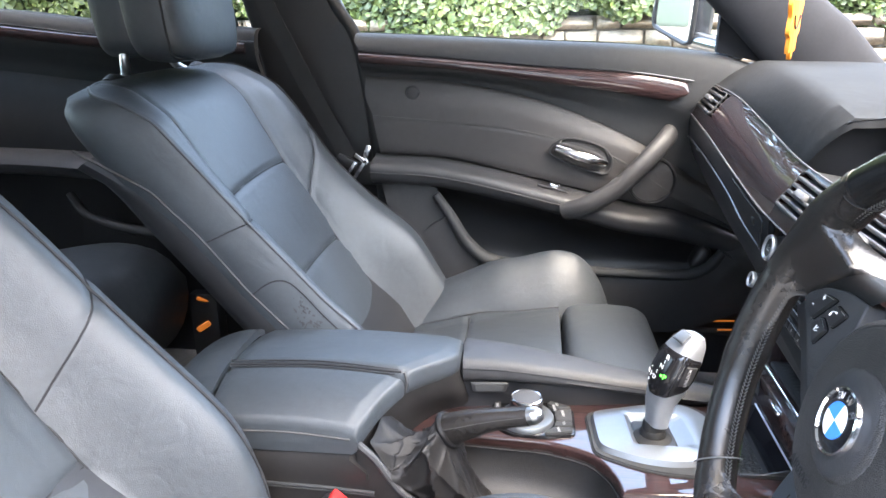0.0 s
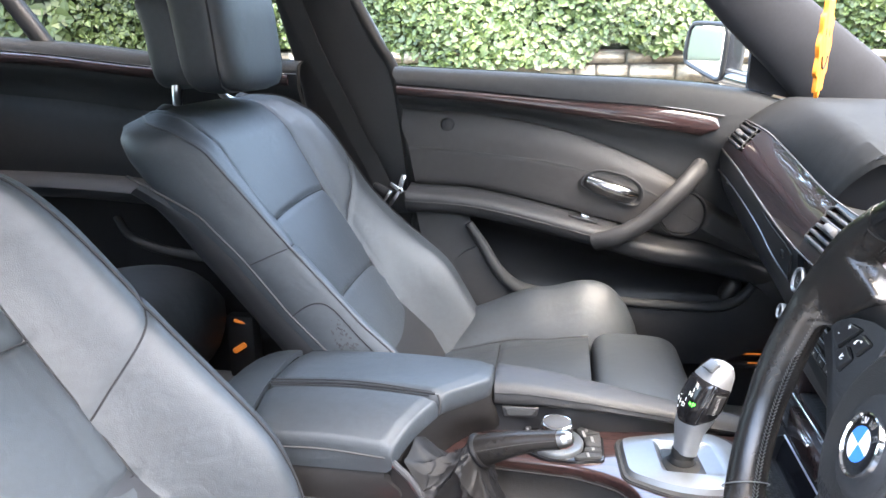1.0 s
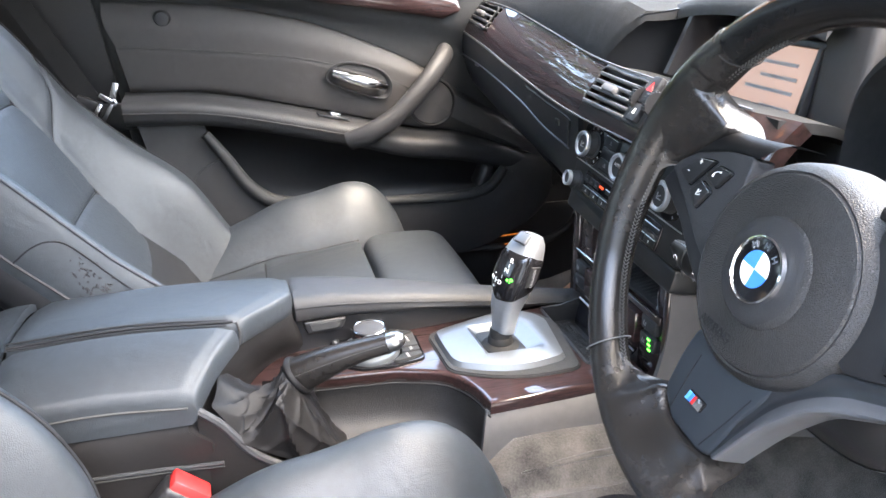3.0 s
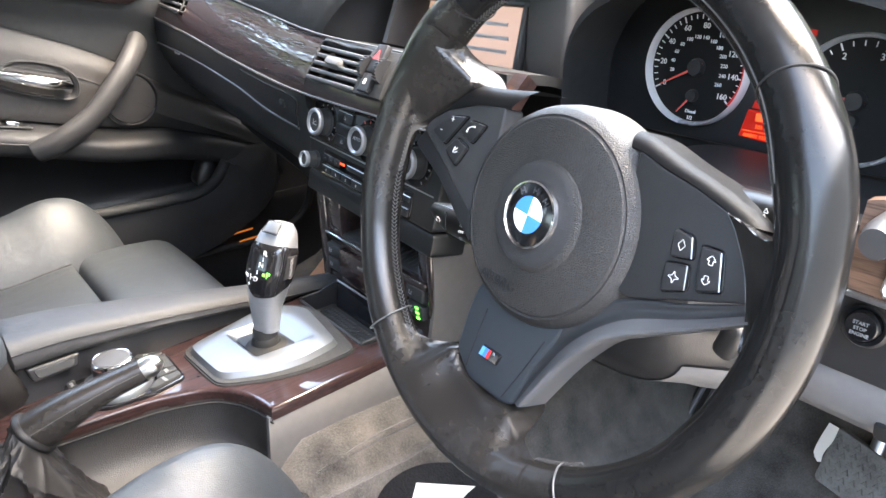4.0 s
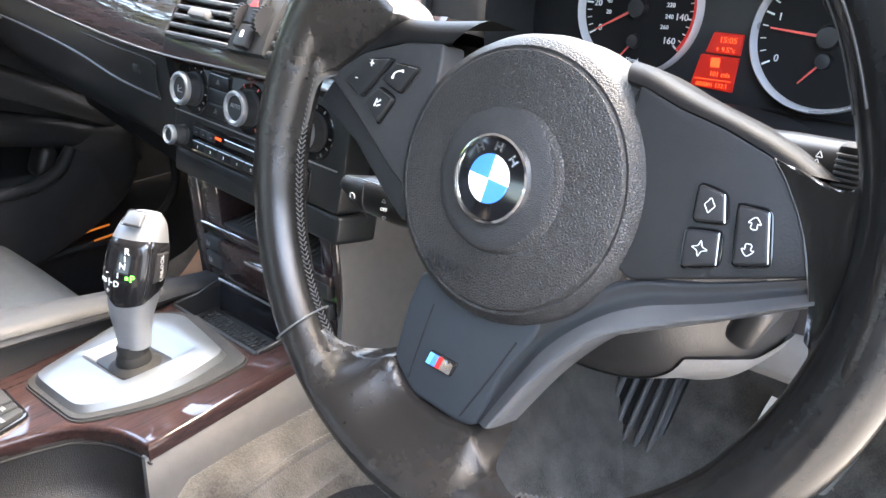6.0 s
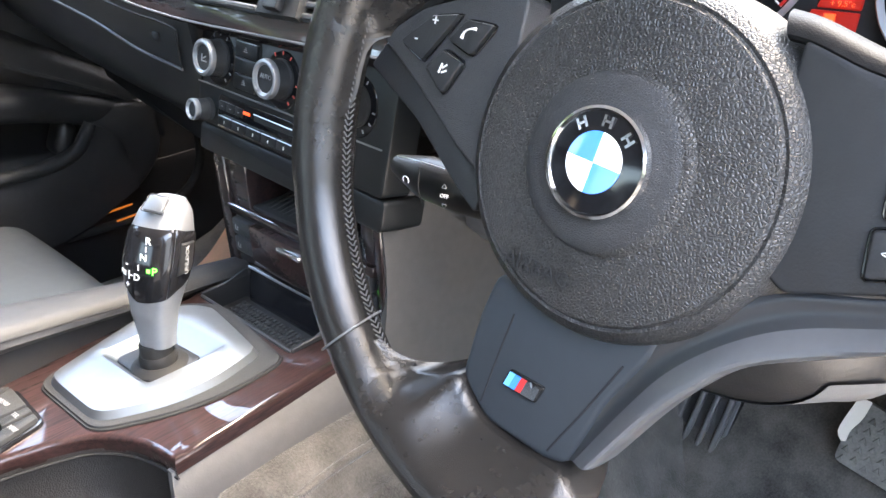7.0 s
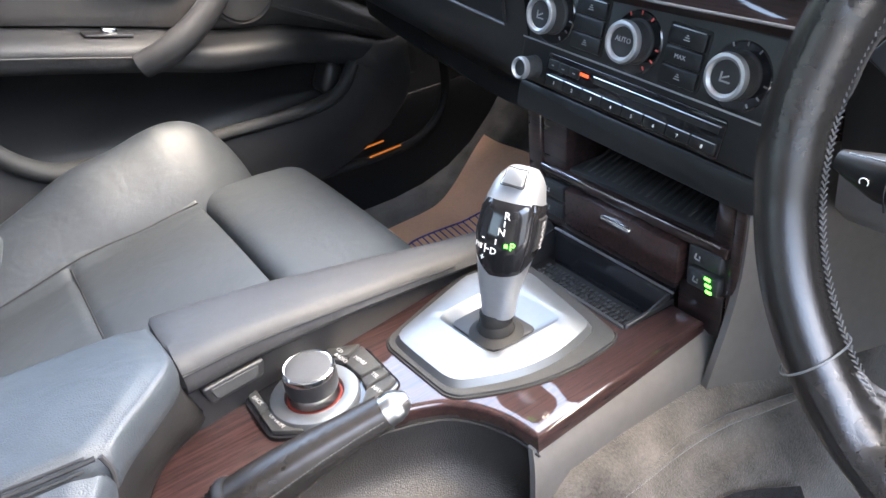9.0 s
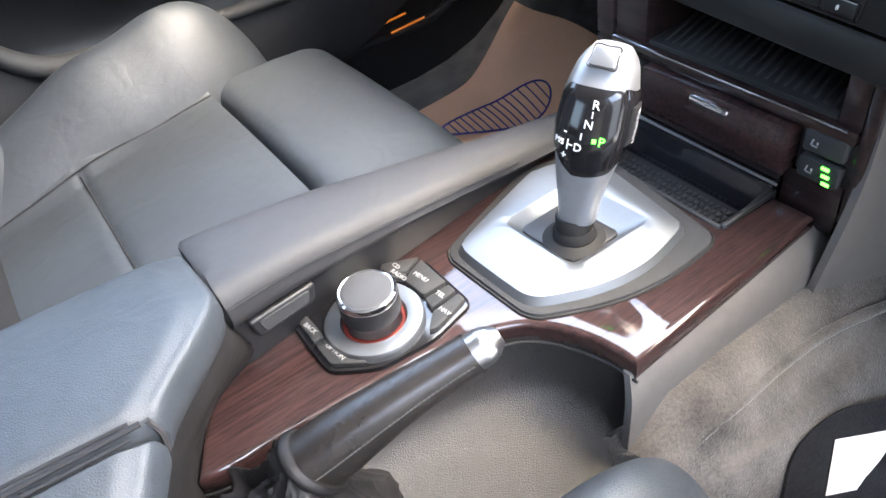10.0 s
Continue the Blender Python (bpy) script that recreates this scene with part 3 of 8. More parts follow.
    chalf = table([-.06, .1, .3, .40, .44], [.25, .268, .270, .262, .22])
    def cw(u, x):
        h = chalf(x)
        b = bl(x) * .62 * (1 - .75 * sstep(.16, .28, x)) * sstep(.13, h - .06, abs(u)) * (.4 if side * u < 0 and side > 0 else 1)
        e = max(0.0, abs(u) - (h - .06)) / .06
        g = .004 * math.exp(-((abs(u) - .155) / .006) ** 2) + (.004 * math.exp(-((x - .16) / .006) ** 2) if abs(u) < .155 else 0)
        return ctop(min(x, .345)) + b - .06 * (1 - math.sqrt(max(0, 1 - e * e))) - g + .004 * math.cos(u * 9)
    def catp(u, x, w):
        return c0 + np.array((x, u, w))
    loops = []
    for x in np.linspace(-.06, .335, 80):
        h = chalf(x)
        ring = [catp(u, x, cw(u, x)) for u in np.linspace(-h, h, 100)]
        ring += [catp(h + .01, x, cw(h, x) - .05), catp(h - .02, x, -.14), catp(0, x, -.15), catp(-h + .02, x, -.14), catp(-h - .01, x, cw(h, x) - .05)]
        loops.append(ring)
    cu = part("seat_cushion", rings(loops), LEATHER, ob, "black leather seat cushion")
    u_near = -.232 if side > 0 else -.170
    for s in (-1, 1):
        part("seam", tube([catp(s * .155, x, cw(.155, x) + .0006) for x in np.linspace(-.05, .335, 16)], .0012, 6), SEAM, cu)
        if side > 0 and s < 0:
            continue
        # the bolster runs past the cushion to the front
        loops = []
        for x in np.r_[np.linspace(-.055, .36, 34), np.linspace(.37, .449, 16)]:
            t = max(0.0, (x - .35) / .10)
            k = math.sqrt(max(.004, 1 - t ** 2.6))
            top = ctop(min(x, .345)) + bl2(x)
            hw = chalf(min(x, .38)) + .006
            ui = .146 + .030 * sstep(.30, .44, x)
            ring = []
            for q in np.linspace(0, 2 * math.pi, 40, endpoint=False):
                c_, s_ = math.cos(q), math.sin(q)
                u = (ui + hw) / 2 + (hw - ui) / 2 * (.30 + .70 * k) * math.copysign(abs(c_) ** .75, c_)
                z_ = (top + .10) * k * math.copysign(abs(s_) ** .50, s_) * (.66 + .34 * sstep(ui - .01, ui + .085, u)) - .10
                ring.append(catp(s * u, x, z_ + .0022 * math.sin(x * 46 + u * 22) * sstep(.05, .25, x)))
            loops.append(ring)
        part("cushion_bolster", rings(loops), LEATHER, ob, "creased leather side bolster")
    part("seam", tube([catp(u, .16, cw(u, .16) + .0006) for u in np.linspace(-.15, .15, 8)], .0012, 6), SEAM, cu)
    loops = []
    for u in np.linspace(u_near, .170, 40):
        ring = []
        for q in np.linspace(0, 2 * math.pi, 40, endpoint=False):
            c, s_ = math.cos(q), math.sin(q)
            ring.append(catp(u, .428 + .086 * math.copysign(abs(c) ** .38, c), -.046 + .066 * math.copysign(abs(s_) ** .38, s_) - .004 * (u / .16) ** 2 - .018 * max(0, c)))
        loops.append(ring)
    part("thigh_support", rings(loops), LEATHER, ob, "pull-out thigh support")
    part("seat_base", block(.46, .46, .12, .02, 2, pose(c0[0] + .16, c0[1], c0[2] - .20)), PLASTIC, ob)
    for s in (-1, 1):
        part("seat_rail", block(.50, .035, .03, .006, 2, pose(c0[0] + .16, c0[1] + s * .19, .292)), STEEL, ob)
    return ob


passenger_seat = seat("passenger_seat", (-.47, .375, .50), 1, 30, .0, .0, "reclined black leather passenger seat with worn lower bolster", "front seats")
driver_seat = seat("driver_seat", (-.525, -.415, .50), -1, 34, .0, -.008, "black leather driver seat, grained and creased", "front seats", (.165, .165, .165, .17), (.165, .249, .83))


def buckle(at, lean, label, button):
    ob = thing("seat_belt_buckle", label, "seat belt buckle", at)
    m = pose(at[0], at[1], at[2], lean[0], lean[1], 0)
    part("stalk", block(.03, .016, .14, .006, 2, m @ pose(0, 0, -.05)), PLASTIC, ob)
    part("housing", block(.048, .030, .075, .006, 3, m @ pose(0, 0, .055)), PLASTIC, ob, "black plastic buckle housing")
    part("release_button", block(.041, .025, .014, .003, 2, m @ pose(0, 0, .094)), button, ob)
    return ob


# ---------------------------------------------------------------- rear bench
rear = thing("rear_bench_seat", "black leather rear bench seat in shadow", "rear seat", (-1.35, 0, .45))
loops = []
for y in np.linspace(-.62, .62, 60):
    e = min(1, (0.62 - abs(y)) / .05)
    d = .03 * (1 - math.sqrt(max(0, 1 - (1 - e) ** 2)))
    dip = .02 * math.cos(y * 10)
    loops.append(smooth_line([(-1.55, y, .55), (-1.3, y, .57 - d + dip * .3), (-1.1, y, .60 - d + dip * .4), (-.985, y, .585 - d), (-.945, y, .50), (-.985, y, .38), (-1.1, y, .32), (-1.5, y, .32)], 40, True))
part("bench_cushion", rings(loops), LEATHER, rear)
loops = []
for y in np.linspace(-.62, .62, 40):
    e = min(1, (0.62 - abs(y)) / .05)
    d = .04 * (1 - math.sqrt(max(0, 1 - (1 - e) ** 2)))
    loops.append(smooth_line([(-1.42 - d, y, .50), (-1.50 - d, y, .70), (-1.60 - d, y, .95), (-1.66, y, 1.0), (-1.74, y, .95), (-1.66, y, .5)], 36, True))
part("bench_backrest", rings(loops), LEATHER, rear)

# ---------------------------------------------------------------- body shell: floor, sills, roof, pillars
def shell(name, bm, mat, label, cat):
    return solid(name, bm, mat, label, cat, kind="structure")


floor_lines = []
fl = [(-1.75, .30), (-.95, .27), (-.5, .29), (.1, .27), (.36, .275), (.52, .36), (.66, .56), (.70, .75)]
for y in (-.76, -.5, -.2, -.12):
    floor_lines.append([(x, y, z) for x, z in fl])
shell("floor_driver", skin(floor_lines, 40, 12, (0, 0, -.03)), CARPET, "worn grey carpet of the driver footwell", "carpet")
shell("floor_passenger", skin([[(x, y, z) for x, z in fl] for y in (.12, .2, .5, .76)], 40, 12, (0, 0, -.03)), CARPET, "dark grey carpet of the passenger footwell", "carpet")
for s, nm in ((1, "passenger"), (-1, "driver")):
    shell("kick_panel_" + nm, skin([[(.24, s * .775, .24), (.5, s * .77, .24), (.78, s * .76, .24)], [(.24, s * .775, .62), (.5, s * .77, .62), (.78, s * .76, .62)], [(.24, s * .765, .96), (.5, s * .76, .96), (.86, s * .74, .95)]], 14, 12, (0, s * .03, 0)), VINYL, "dark kick panel beside the footwell", "panel")
# gearbox tunnel under the console
tun = []
for x, w, h in ((-1.75, .13, .40), (-.9, .12, .42), (-.45, .115, .40), (-.22, .115, .42), (-.14, .116, .43), (-.12, .116, .43), (-.10, .117, .435), (-.075, .118, .44), (.1, .118, .445), (.3, .14, .47), (.66, .20, .62), (.72, .24, .80)):
    f = .07 if x > -.4 else .03
    wide, sh, lf = sstep(-.13, -.075, x), table([.1, .2, .3, .45, .72], [0, -.006, .010, .045, .07])(x), table([.1, .3, .66, .72], [0, .005, .06, .2])(x)
    slim = ((-w - f - .03, .265), (-w - f * .8, .28), (-w - f * .6, .30 + (h - .3) * .25), (-w - f * .45, .30 + (h - .3) * .45), (-w - f * .40, .30 + (h - .3) * .52), (-w - f * .35, .30 + (h - .3) * .60), (-w - f * .2, .30 + (h - .3) * .75), (-w, .30 + (h - .3) * .9))
    bulge = ((-.350, .262), (-.300, .285), (-.240, .365), (-.196, .440), (-.176, .468), (-.165, .470), (-.146, .492), (-.118, .507))
    tun.append(smooth_line([(x, a[0] * (1 - wide) + (b[0] + sh) * wide, a[1] * (1 - wide) + (b[1] + lf) * wide) for a, b in zip(slim, bulge)] + [(x, -w + .02 + sh * .5 * wide, h + .03 * wide), (x, 0, h + .005), (x, w - .012, h), (x, w + f * .18, .30 + (h - .3) * .75), (x, w + f * .6, .30 + (h - .3) * .25), (x, w + f + .03, .265)], 150))
shell("floor_tunnel", skin(tun, 150, 50), CARPET, "grey carpet over the gearbox tunnel", "carpet")
shell("carpet_fold", tube([(-.060, -.1520, .4865), (-.002, -.1490, .4895), (.041, -.1480, .4905), (.083, -.1500, .4885), (.120, -.1560, .4840), (.159, -.1635, .4795), (.21, -.173, .472)], [.001, .0042, .0046, .0046, .0044, .0036, .001], 10, count=40), CARPET, "soft fold in the grey tunnel carpet", "carpet")
shell("bulkhead", skin([[(.73, -.8, .2), (.73, 0, .2), (.73, .8, .2)], [(.75, -.8, .95), (.75, 0, .95), (.75, .8, .95)]], 8, 6, (.02, 0, 0)), PLASTIC, "dark bulkhead behind the pedals", "bulkhead")
shell("sill_driver", block(2.4, .10, .14, .02, 2, pose(-.4, -.80, .30)), PLASTIC, "black sill at the driver door opening", "sill")
shell("sill_passenger", block(2.6, .10, .24, .02, 2, pose(-.3, .815, .35)), PLASTIC, "black sill below the passenger doors", "sill")
roof_lines = []
for y in (-.60, -.45, 0, .45, .60):
    d = .05 * (abs(y) / .6) ** 2
    roof_lines.append([(-1.75, y, 1.28 - d), (-1.1, y, 1.40 - d), (-.4, y, 1.44 - d), (.0, y, 1.40 - d), (.12, y, 1.37 - d)])
shell("ceiling", skin(roof_lines, 24, 16, (0, 0, .05)), HEADLINING, "light grey cloth headlining", "headlining")
shell("rear_wall", skin([[(-1.78, -.75, .3), (-1.78, .75, .3)], [(-1.80, -.72, .98), (-1.80, .72, .98)]], 6, 6, (-.03, 0, 0)), PLASTIC, "dark rear parcel wall", "wall")
for s, nm in ((1, "passenger"), (-1, "driver")):
    ap = []
    for x, y, z, hw, th in ((.43, .745, .90, .085, .035), (.345, .72, .985, .082, .032), (.245, .70, 1.07, .072, .030), (.147, .672, 1.15, .066, .030), (.03, .64, 1.26, .060, .030), (-.08, .60, 1.37, .060, .032)):
        ap.append([(x + hw * .72 * math.cos(q), s * (y + th * math.sin(q)), z + hw * .69 * math.cos(q)) for q in np.linspace(0, 2 * math.pi, 24, endpoint=False)])
    shell("a_pillar_" + nm, rings(ap), PILLAR, "dark fabric windscreen pillar", "pillar")
    # door pillar: leans back towards the roof
    b = []
    for z, x0, x1, yy in ((.30, -.66, -.50, .775), (.60, -.70, -.515, .77), (.95, -.78, -.535, .755), (1.02, -.79, -.57, .745), (1.17, -.82, -.645, .715), (1.38, -.86, -.73, .63)):
        b.append(round_poly([(x0, s * yy), (x1, s * yy), (x1, s * (yy + .07)), (x0, s * (yy + .07))], .012, 4))
    zs = (.30, .60, .95, 1.02, 1.17, 1.38)
    shell("b_pillar_" + nm, rings([[(x, y, z) for x, y in l] for l, z in zip(b, zs)]), PLASTIC, "dark plastic centre pillar", "pillar")
    shell("c_pillar_" + nm, tube([(-1.75, s * .74, .95), (-1.80, s * .70, 1.1), (-1.70, s * .62, 1.32)], [.11, .09, .06], 12, flat=.5), PILLAR, "dark rear pillar", "pillar")
shell("door_opening_rear", skin([[(-1.78, -.77, .28), (-.80, -.77, .28)], [(-1.78, -.80, .70), (-.78, -.80, .70)], [(-1.78, -.765, 1.09), (-.78, -.765, 1.03)]], 10, 10, (0, -.06, 0)), VINYL, "dark rear door panel on the driver side", "door")
rg = shell("window_rear", skin([[(-1.76, -.75, 1.09), (-.80, -.75, 1.03)], [(-1.72, -.70, 1.22), (-.84, -.70, 1.2)], [(-1.66, -.63, 1.34), (-.88, -.63, 1.38)]], 10, 10), GLASS_DARK, "dark tinted rear side window", "window")
shell("window_back", skin([[(-1.80, -.70, .98), (-1.83, 0, .98), (-1.80, .70, .98)], [(-1.76, -.62, 1.27), (-1.78, 0, 1.29), (-1.76, .62, 1.27)]], 10, 8), GLASS_DARK, "dark tinted rear window", "window")
wind = skin([[(.86, -.72, .93), (.90, 0, .93), (.86, .72, .93)], [(.5, -.67, 1.15), (.53, 0, 1.16), (.5, .67, 1.15)], [(.10, -.60, 1.37), (.12, 0, 1.385), (.10, .60, 1.37)]], 14, 10)
ws = shell("windscreen", wind, GLASS, "clear curved windscreen", "windscreen")
ws.visible_shadow = False

# ---------------------------------------------------------------- doors
def line_y(y, pts):
    return [(x, y, z) for x, z in pts]


def front_door():
    ob = thing("door_1", "closed passenger door with wood trim and grey upholstery", "car door", (-.2, .74, .40), "passenger side doors", "structure")
    belt = [(-.56, 1.030), (-.36, 1.020), (-.20, 1.011), (.0, 1.001), (.146, .985), (.26, .955)]
    wup = [(-.55, .993), (-.36, .977), (-.197, .962), (.0, .948), (.124, .928)]
    wlo = [(-.55, .972), (-.36, .957), (-.195, .935), (.0, .906), (.092, .889)]
    uup = [(-.545, .942), (-.36, .929), (-.194, .896), (-.06, .847), (.035, .801), (.12, .745), (.26, .66), (.34, .615)]
    umid = [(-.53, .862), (-.36, .848), (-.192, .826), (-.02, .775), (.10, .70), (.26, .62), (.34, .575)]
    ulo = [(-.52, .778), (-.363, .767), (-.129, .714), (.02, .676), (.12, .660), (.26, .60), (.34, .560)]
    door_bottom = [(-.45, .40), (-.2, .385), (.0, .385), (.15, .40), (.27, .45)]
    # belt rail and the fall below it down to the upholstery
    part("belt_rail", skin([line_y(.775, [(x, z - .004) for x, z in belt]), line_y(.735, belt), line_y(.712, [(x, z - .004) for x, z in belt]), line_y(.699, [(x, z - .016) for x, z in belt]),
                            line_y(.694, [(x, z + .004) for x, z in wup] + [(.26, .90)]), line_y(.700, [(x, z - .004) for x, z in wlo] + [(.26, .83)]),
                            line_y(.722, [(x, (z + q) / 2 - .004) for (x, z), q in zip(wlo, (.942, .929, .896, .82, .79))] + [(.26, .75)]),
                            line_y(.728, uup)], 50, 44, (0, .02, 0)), PLASTIC_SOFT, ob, "soft dark plastic door top")
    # wood trim with its pointed rounded end
    n = 40
    up, lo = smooth_line(line_y(.690, wup), n), smooth_line(line_y(.690, wlo), n)
    loops = []
    for i in range(n):
        a, b = up[i], lo[i]
        t = i / (n - 1)
        k = 1.0 if t < .965 else math.sqrt(max(.05, 1 - ((t - .965) / .035) ** 2))
        c = (a + b) / 2
        h = (a - b) / 2 * k
        loops.append([c + h * math.cos(q) + np.array((0, -.0085 * math.sin(q) * 1.0, 0)) + np.array((0, .004, 0)) for q in np.linspace(0, 2 * math.pi, 20, endpoint=False)])
    part("wood_trim", rings(loops), WOOD_LONG, ob, "glossy dark wood trim strip")
    part("trim_edge", tube([(x, .690, z + .0025) for x, z in wup[:-1] + [(.118, .9305)]], .0018, 8), PLASTIC_GLOSS, ob)
    # upholstery in two fields with a stitched seam between
    part("upholstery", skin([line_y(.730, uup), line_y(.724, [(x, z - .006) for x, z in uup]), line_y(.712, [(x, (z + q) / 2) for (x, z), (_, q) in zip(uup, [(0, .862), (0, .848), (0, .826), (0, .785), (0, .755), (0, .71), (0, .62), (0, .58)])]), line_y(.710, umid)], 50, 14, (0, .02, 0)), VINYL_GREY, ob, "charcoal upholstered door panel")
    part("upholstery", skin([line_y(.7105, umid), line_y(.709, [(x, z - .006) for x, z in umid]), line_y(.716, [(x, z + .012) for x, z in ulo]), line_y(.726, ulo)], 50, 14, (0, .02, 0)), VINYL_GREY, ob)
    part("seam", tube([(x, .7085, z) for x, z in umid], .0012, 6), THREAD, ob)
    # armrest ledge
    at_ = [(-.53, .775), (-.363, .763), (-.122, .708), (.0, .675), (.12, .655), (.26, .61), (.34, .575)]
    arm = []
    for y, dz in ((.728, .004), (.715, 0), (.690, -.002), (.668, -.006), (.658, -.012), (.6555, -.019), (.658, -.030), (.664, -.042), (.685, -.052), (.73, -.056)):
        arm.append([(x, .728 - (.728 - y) * (1 - .72 * sstep(.02, .30, x)), z + dz) for x, z in at_])
    part("armrest", skin(arm, 44, 30), VINYL, ob, "padded armrest with a flat top")
    part("seam", tube([(x, .6532, z - .0235) for x, z in at_[:3]] + [(-.07, .6532, .6710)], .0012, 6), THREAD, ob)
    # lower panel with the pocket
    low = [(-.53, .72), (-.363, .708), (-.122, .653), (.0, .620), (.12, .600), (.26, .555), (.34, .52)]
    part("lower_panel", skin([line_y(.735, low), line_y(.775, [(x, z - .05) for x, z in low]), line_y(.785, [(-.47, .56), (-.2, .53), (.05, .52), (.2, .52), (.27, .53)]), line_y(.74, [(-.46, .5), (-.2, .47), (.05, .46), (.2, .46), (.27, .48)]), line_y(.735, door_bottom)], 40, 24, (0, .02, 0)), PLASTIC, ob, "dark lower door panel")
    lip_top = [(-.395, .70), (-.365, .655), (-.325, .59), (-.27, .552), (-.16, .541), (.0, .533), (.12, .532), (.175, .548), (.205, .585)]
    part("pocket_lip", tube([(x, .682, z) for x, z in lip_top], [.012, .016, .019, .019, .014, .012, .013, .015, .012], 12, count=60, flat=.8), PLASTIC_SOFT, ob, "moulded map pocket lip")
    part("pocket_front", skin([line_y(.680, [(x, z) for x, z in lip_top[1:]]), line_y(.682, [(-.43, .60), (-.40, .52), (-.30, .49), (-.16, .48), (.0, .475), (.12, .475), (.2, .49), (.245, .55)]), line_y(.70, door_bottom)], 40, 14, (0, .015, 0)), VINYL, ob)
    part("pocket_side", skin([line_y(.690, [(-.515, .730), (-.45, .722), (-.395, .712)]), line_y(.688, [(-.500, .66), (-.43, .655), (-.372, .65)]), line_y(.684, [(-.485, .585), (-.40, .575), (-.325, .578)]), line_y(.690, [(-.465, .50), (-.40, .49), (-.30, .50)])], 18, 14, (0, .012, 0)), VINYL, ob)
    part("pocket_end", block(.03, .05, .055, .012, 3, pose(.165, .71, .565, 0, 25, 0)), PLASTIC, ob)
    # release handle in its bowl
    bz = [(-.157, .786), (-.148, .806), (-.122, .817), (-.085, .812), (-.048, .798), (-.030, .778), (-.030, .754), (-.045, .743), (-.085, .752), (-.128, .768)]
    h = part("handle_bowl", rings([smooth_line([(-.092 + (x + .092) * f, y_, .780 + (z - .780) * f) for x, z in bz], 56, True) for f, y_ in ((1.0, .722), (1.0, .7065), (.96, .7035), (.90, .7050), (.84, .7120), (.60, .7160), (.2, .7165))]), PLASTIC, ob, "black recessed handle bowl")
    part("bowl_rim", tube([(x, .7045, z) for x, z in bz], .0020, 6, closed=True, count=70), PLASTIC_SOFT, h)
    part("door_handle", tube([(-.142, .703, .798), (-.112, .692, .789), (-.070, .691, .776), (-.042, .702, .766)], [.009, .0120, .0125, .008], 14, flat=.95), CHROME, h, "satin chrome release handle")
    # pull handle
    part("pull_handle", tube([(.082, .700, .828), (.062, .668, .812), (.025, .646, .775), (-.03, .640, .722), (-.085, .645, .688), (-.125, .66, .672)], [.017, .017, .0165, .0165, .018, .017], 16, count=40, flat=1.25), VINYL, ob, "slanted grey pull handle")
    sw = part("switch_plate", slab(round_poly([(-.032, -.014), (.032, -.014), (.032, .014), (-.032, .014)], .004), 0, .003, .001, 2, pose(-.150, .694, .7145, 0, 13, 0)), PLASTIC, ob)
    part("window_switch", block(.020, .012, .009, .002, 2, pose(-.146, .694, .7190, 0, 18, 0)), CHROME, sw)
    # speaker
    sp = part("speaker_ring", lathe([(.043, -.004), (.047, .002), (.050, .001), (.051, -.004)], 44, pose(.055, .7085, .728) @ pose(0, 0, 0, 90, 0, 0)), PLASTIC, ob)
    part("speaker_grille", lathe([(.001, .001), (.043, .0), (.044, -.004)], 44, pose(.055, .7085, .728) @ pose(0, 0, 0, 90, 0, 0)), VINYL_GREY, sp, "round fabric speaker cover")
    part("lock_knob_cover", lathe([(.001, .006), (.012, .005), (.016, .0)], 24, pose(-.445, .716, .908) @ pose(0, 0, 0, 90, 0, 0)), PLASTIC, ob)
    # door edge seal and window frame
    part("door_edge", tube([(-.645, .725, 1.17), (-.60, .735, 1.08), (-.566, .742, 1.02), (-.545, .745, .9), (-.525, .745, .72), (-.51, .745, .56), (-.46, .745, .42)], .013, 10, count=40), RUBBER, ob, "black rubber door seal")
    part("window_frame", tube([(-.575, .762, 1.015), (-.625, .750, 1.12), (-.69, .715, 1.24), (-.74, .66, 1.36)], .015, 10), PLASTIC, ob)
    part("window_frame", tube([(.30, .745, .96), (.13, .715, 1.13), (-.06, .655, 1.34)], .018, 10), PLASTIC, ob)
    part("sail_panel", skin([[(.165, .728, .985), (.29, .72, .955)], [(.165, .726, 1.06), (.225, .715, 1.05)], [(.16, .715, 1.115), (.165, .712, 1.112)]], 10, 8, (0, .02, 0)), PILLAR, ob, "black triangular mirror panel")
    g = part("window_glass", skin([[(-.58, .752, 1.01), (.22, .745, .96)], [(-.64, .735, 1.15), (.10, .715, 1.15)], [(-.74, .66, 1.36), (-.05, .645, 1.36)]], 10, 10), GLASS, ob, "clear side window")
    g.visible_shadow = False
    part("outer_skin", skin([line_y(.80, belt), line_y(.87, [(x, .80) for x, _ in belt]), line_y(.86, [(x, .36) for x, _ in belt])], 20, 12, (0, .01, 0)), CAR_PAINT, ob)
    part("door_card", skin([line_y(.716, [(.22, .606), (.28, .604), (.326, .596), (.332, .56), (.328, .508), (.300, .466), (.255, .438), (.17, .431), (.05, .432)]), line_y(.706, [(.22, .602), (.27, .599), (.318, .590), (.324, .556), (.320, .514), (.294, .474), (.251, .446), (.17, .438), (.05, .439)]), line_y(.700, [(.20, .58), (.24, .58), (.29, .57), (.295, .55), (.290, .52), (.27, .488), (.235, .462), (.16, .452), (.05, .452)]), line_y(.692, [(.17, .55), (.19, .55), (.20, .545), (.20, .53), (.195, .51), (.18, .495), (.16, .485), (.12, .475), (.05, .470)])], 40, 16, (0, .004, 0)), VINYL, ob, "rounded front corner of the door card")
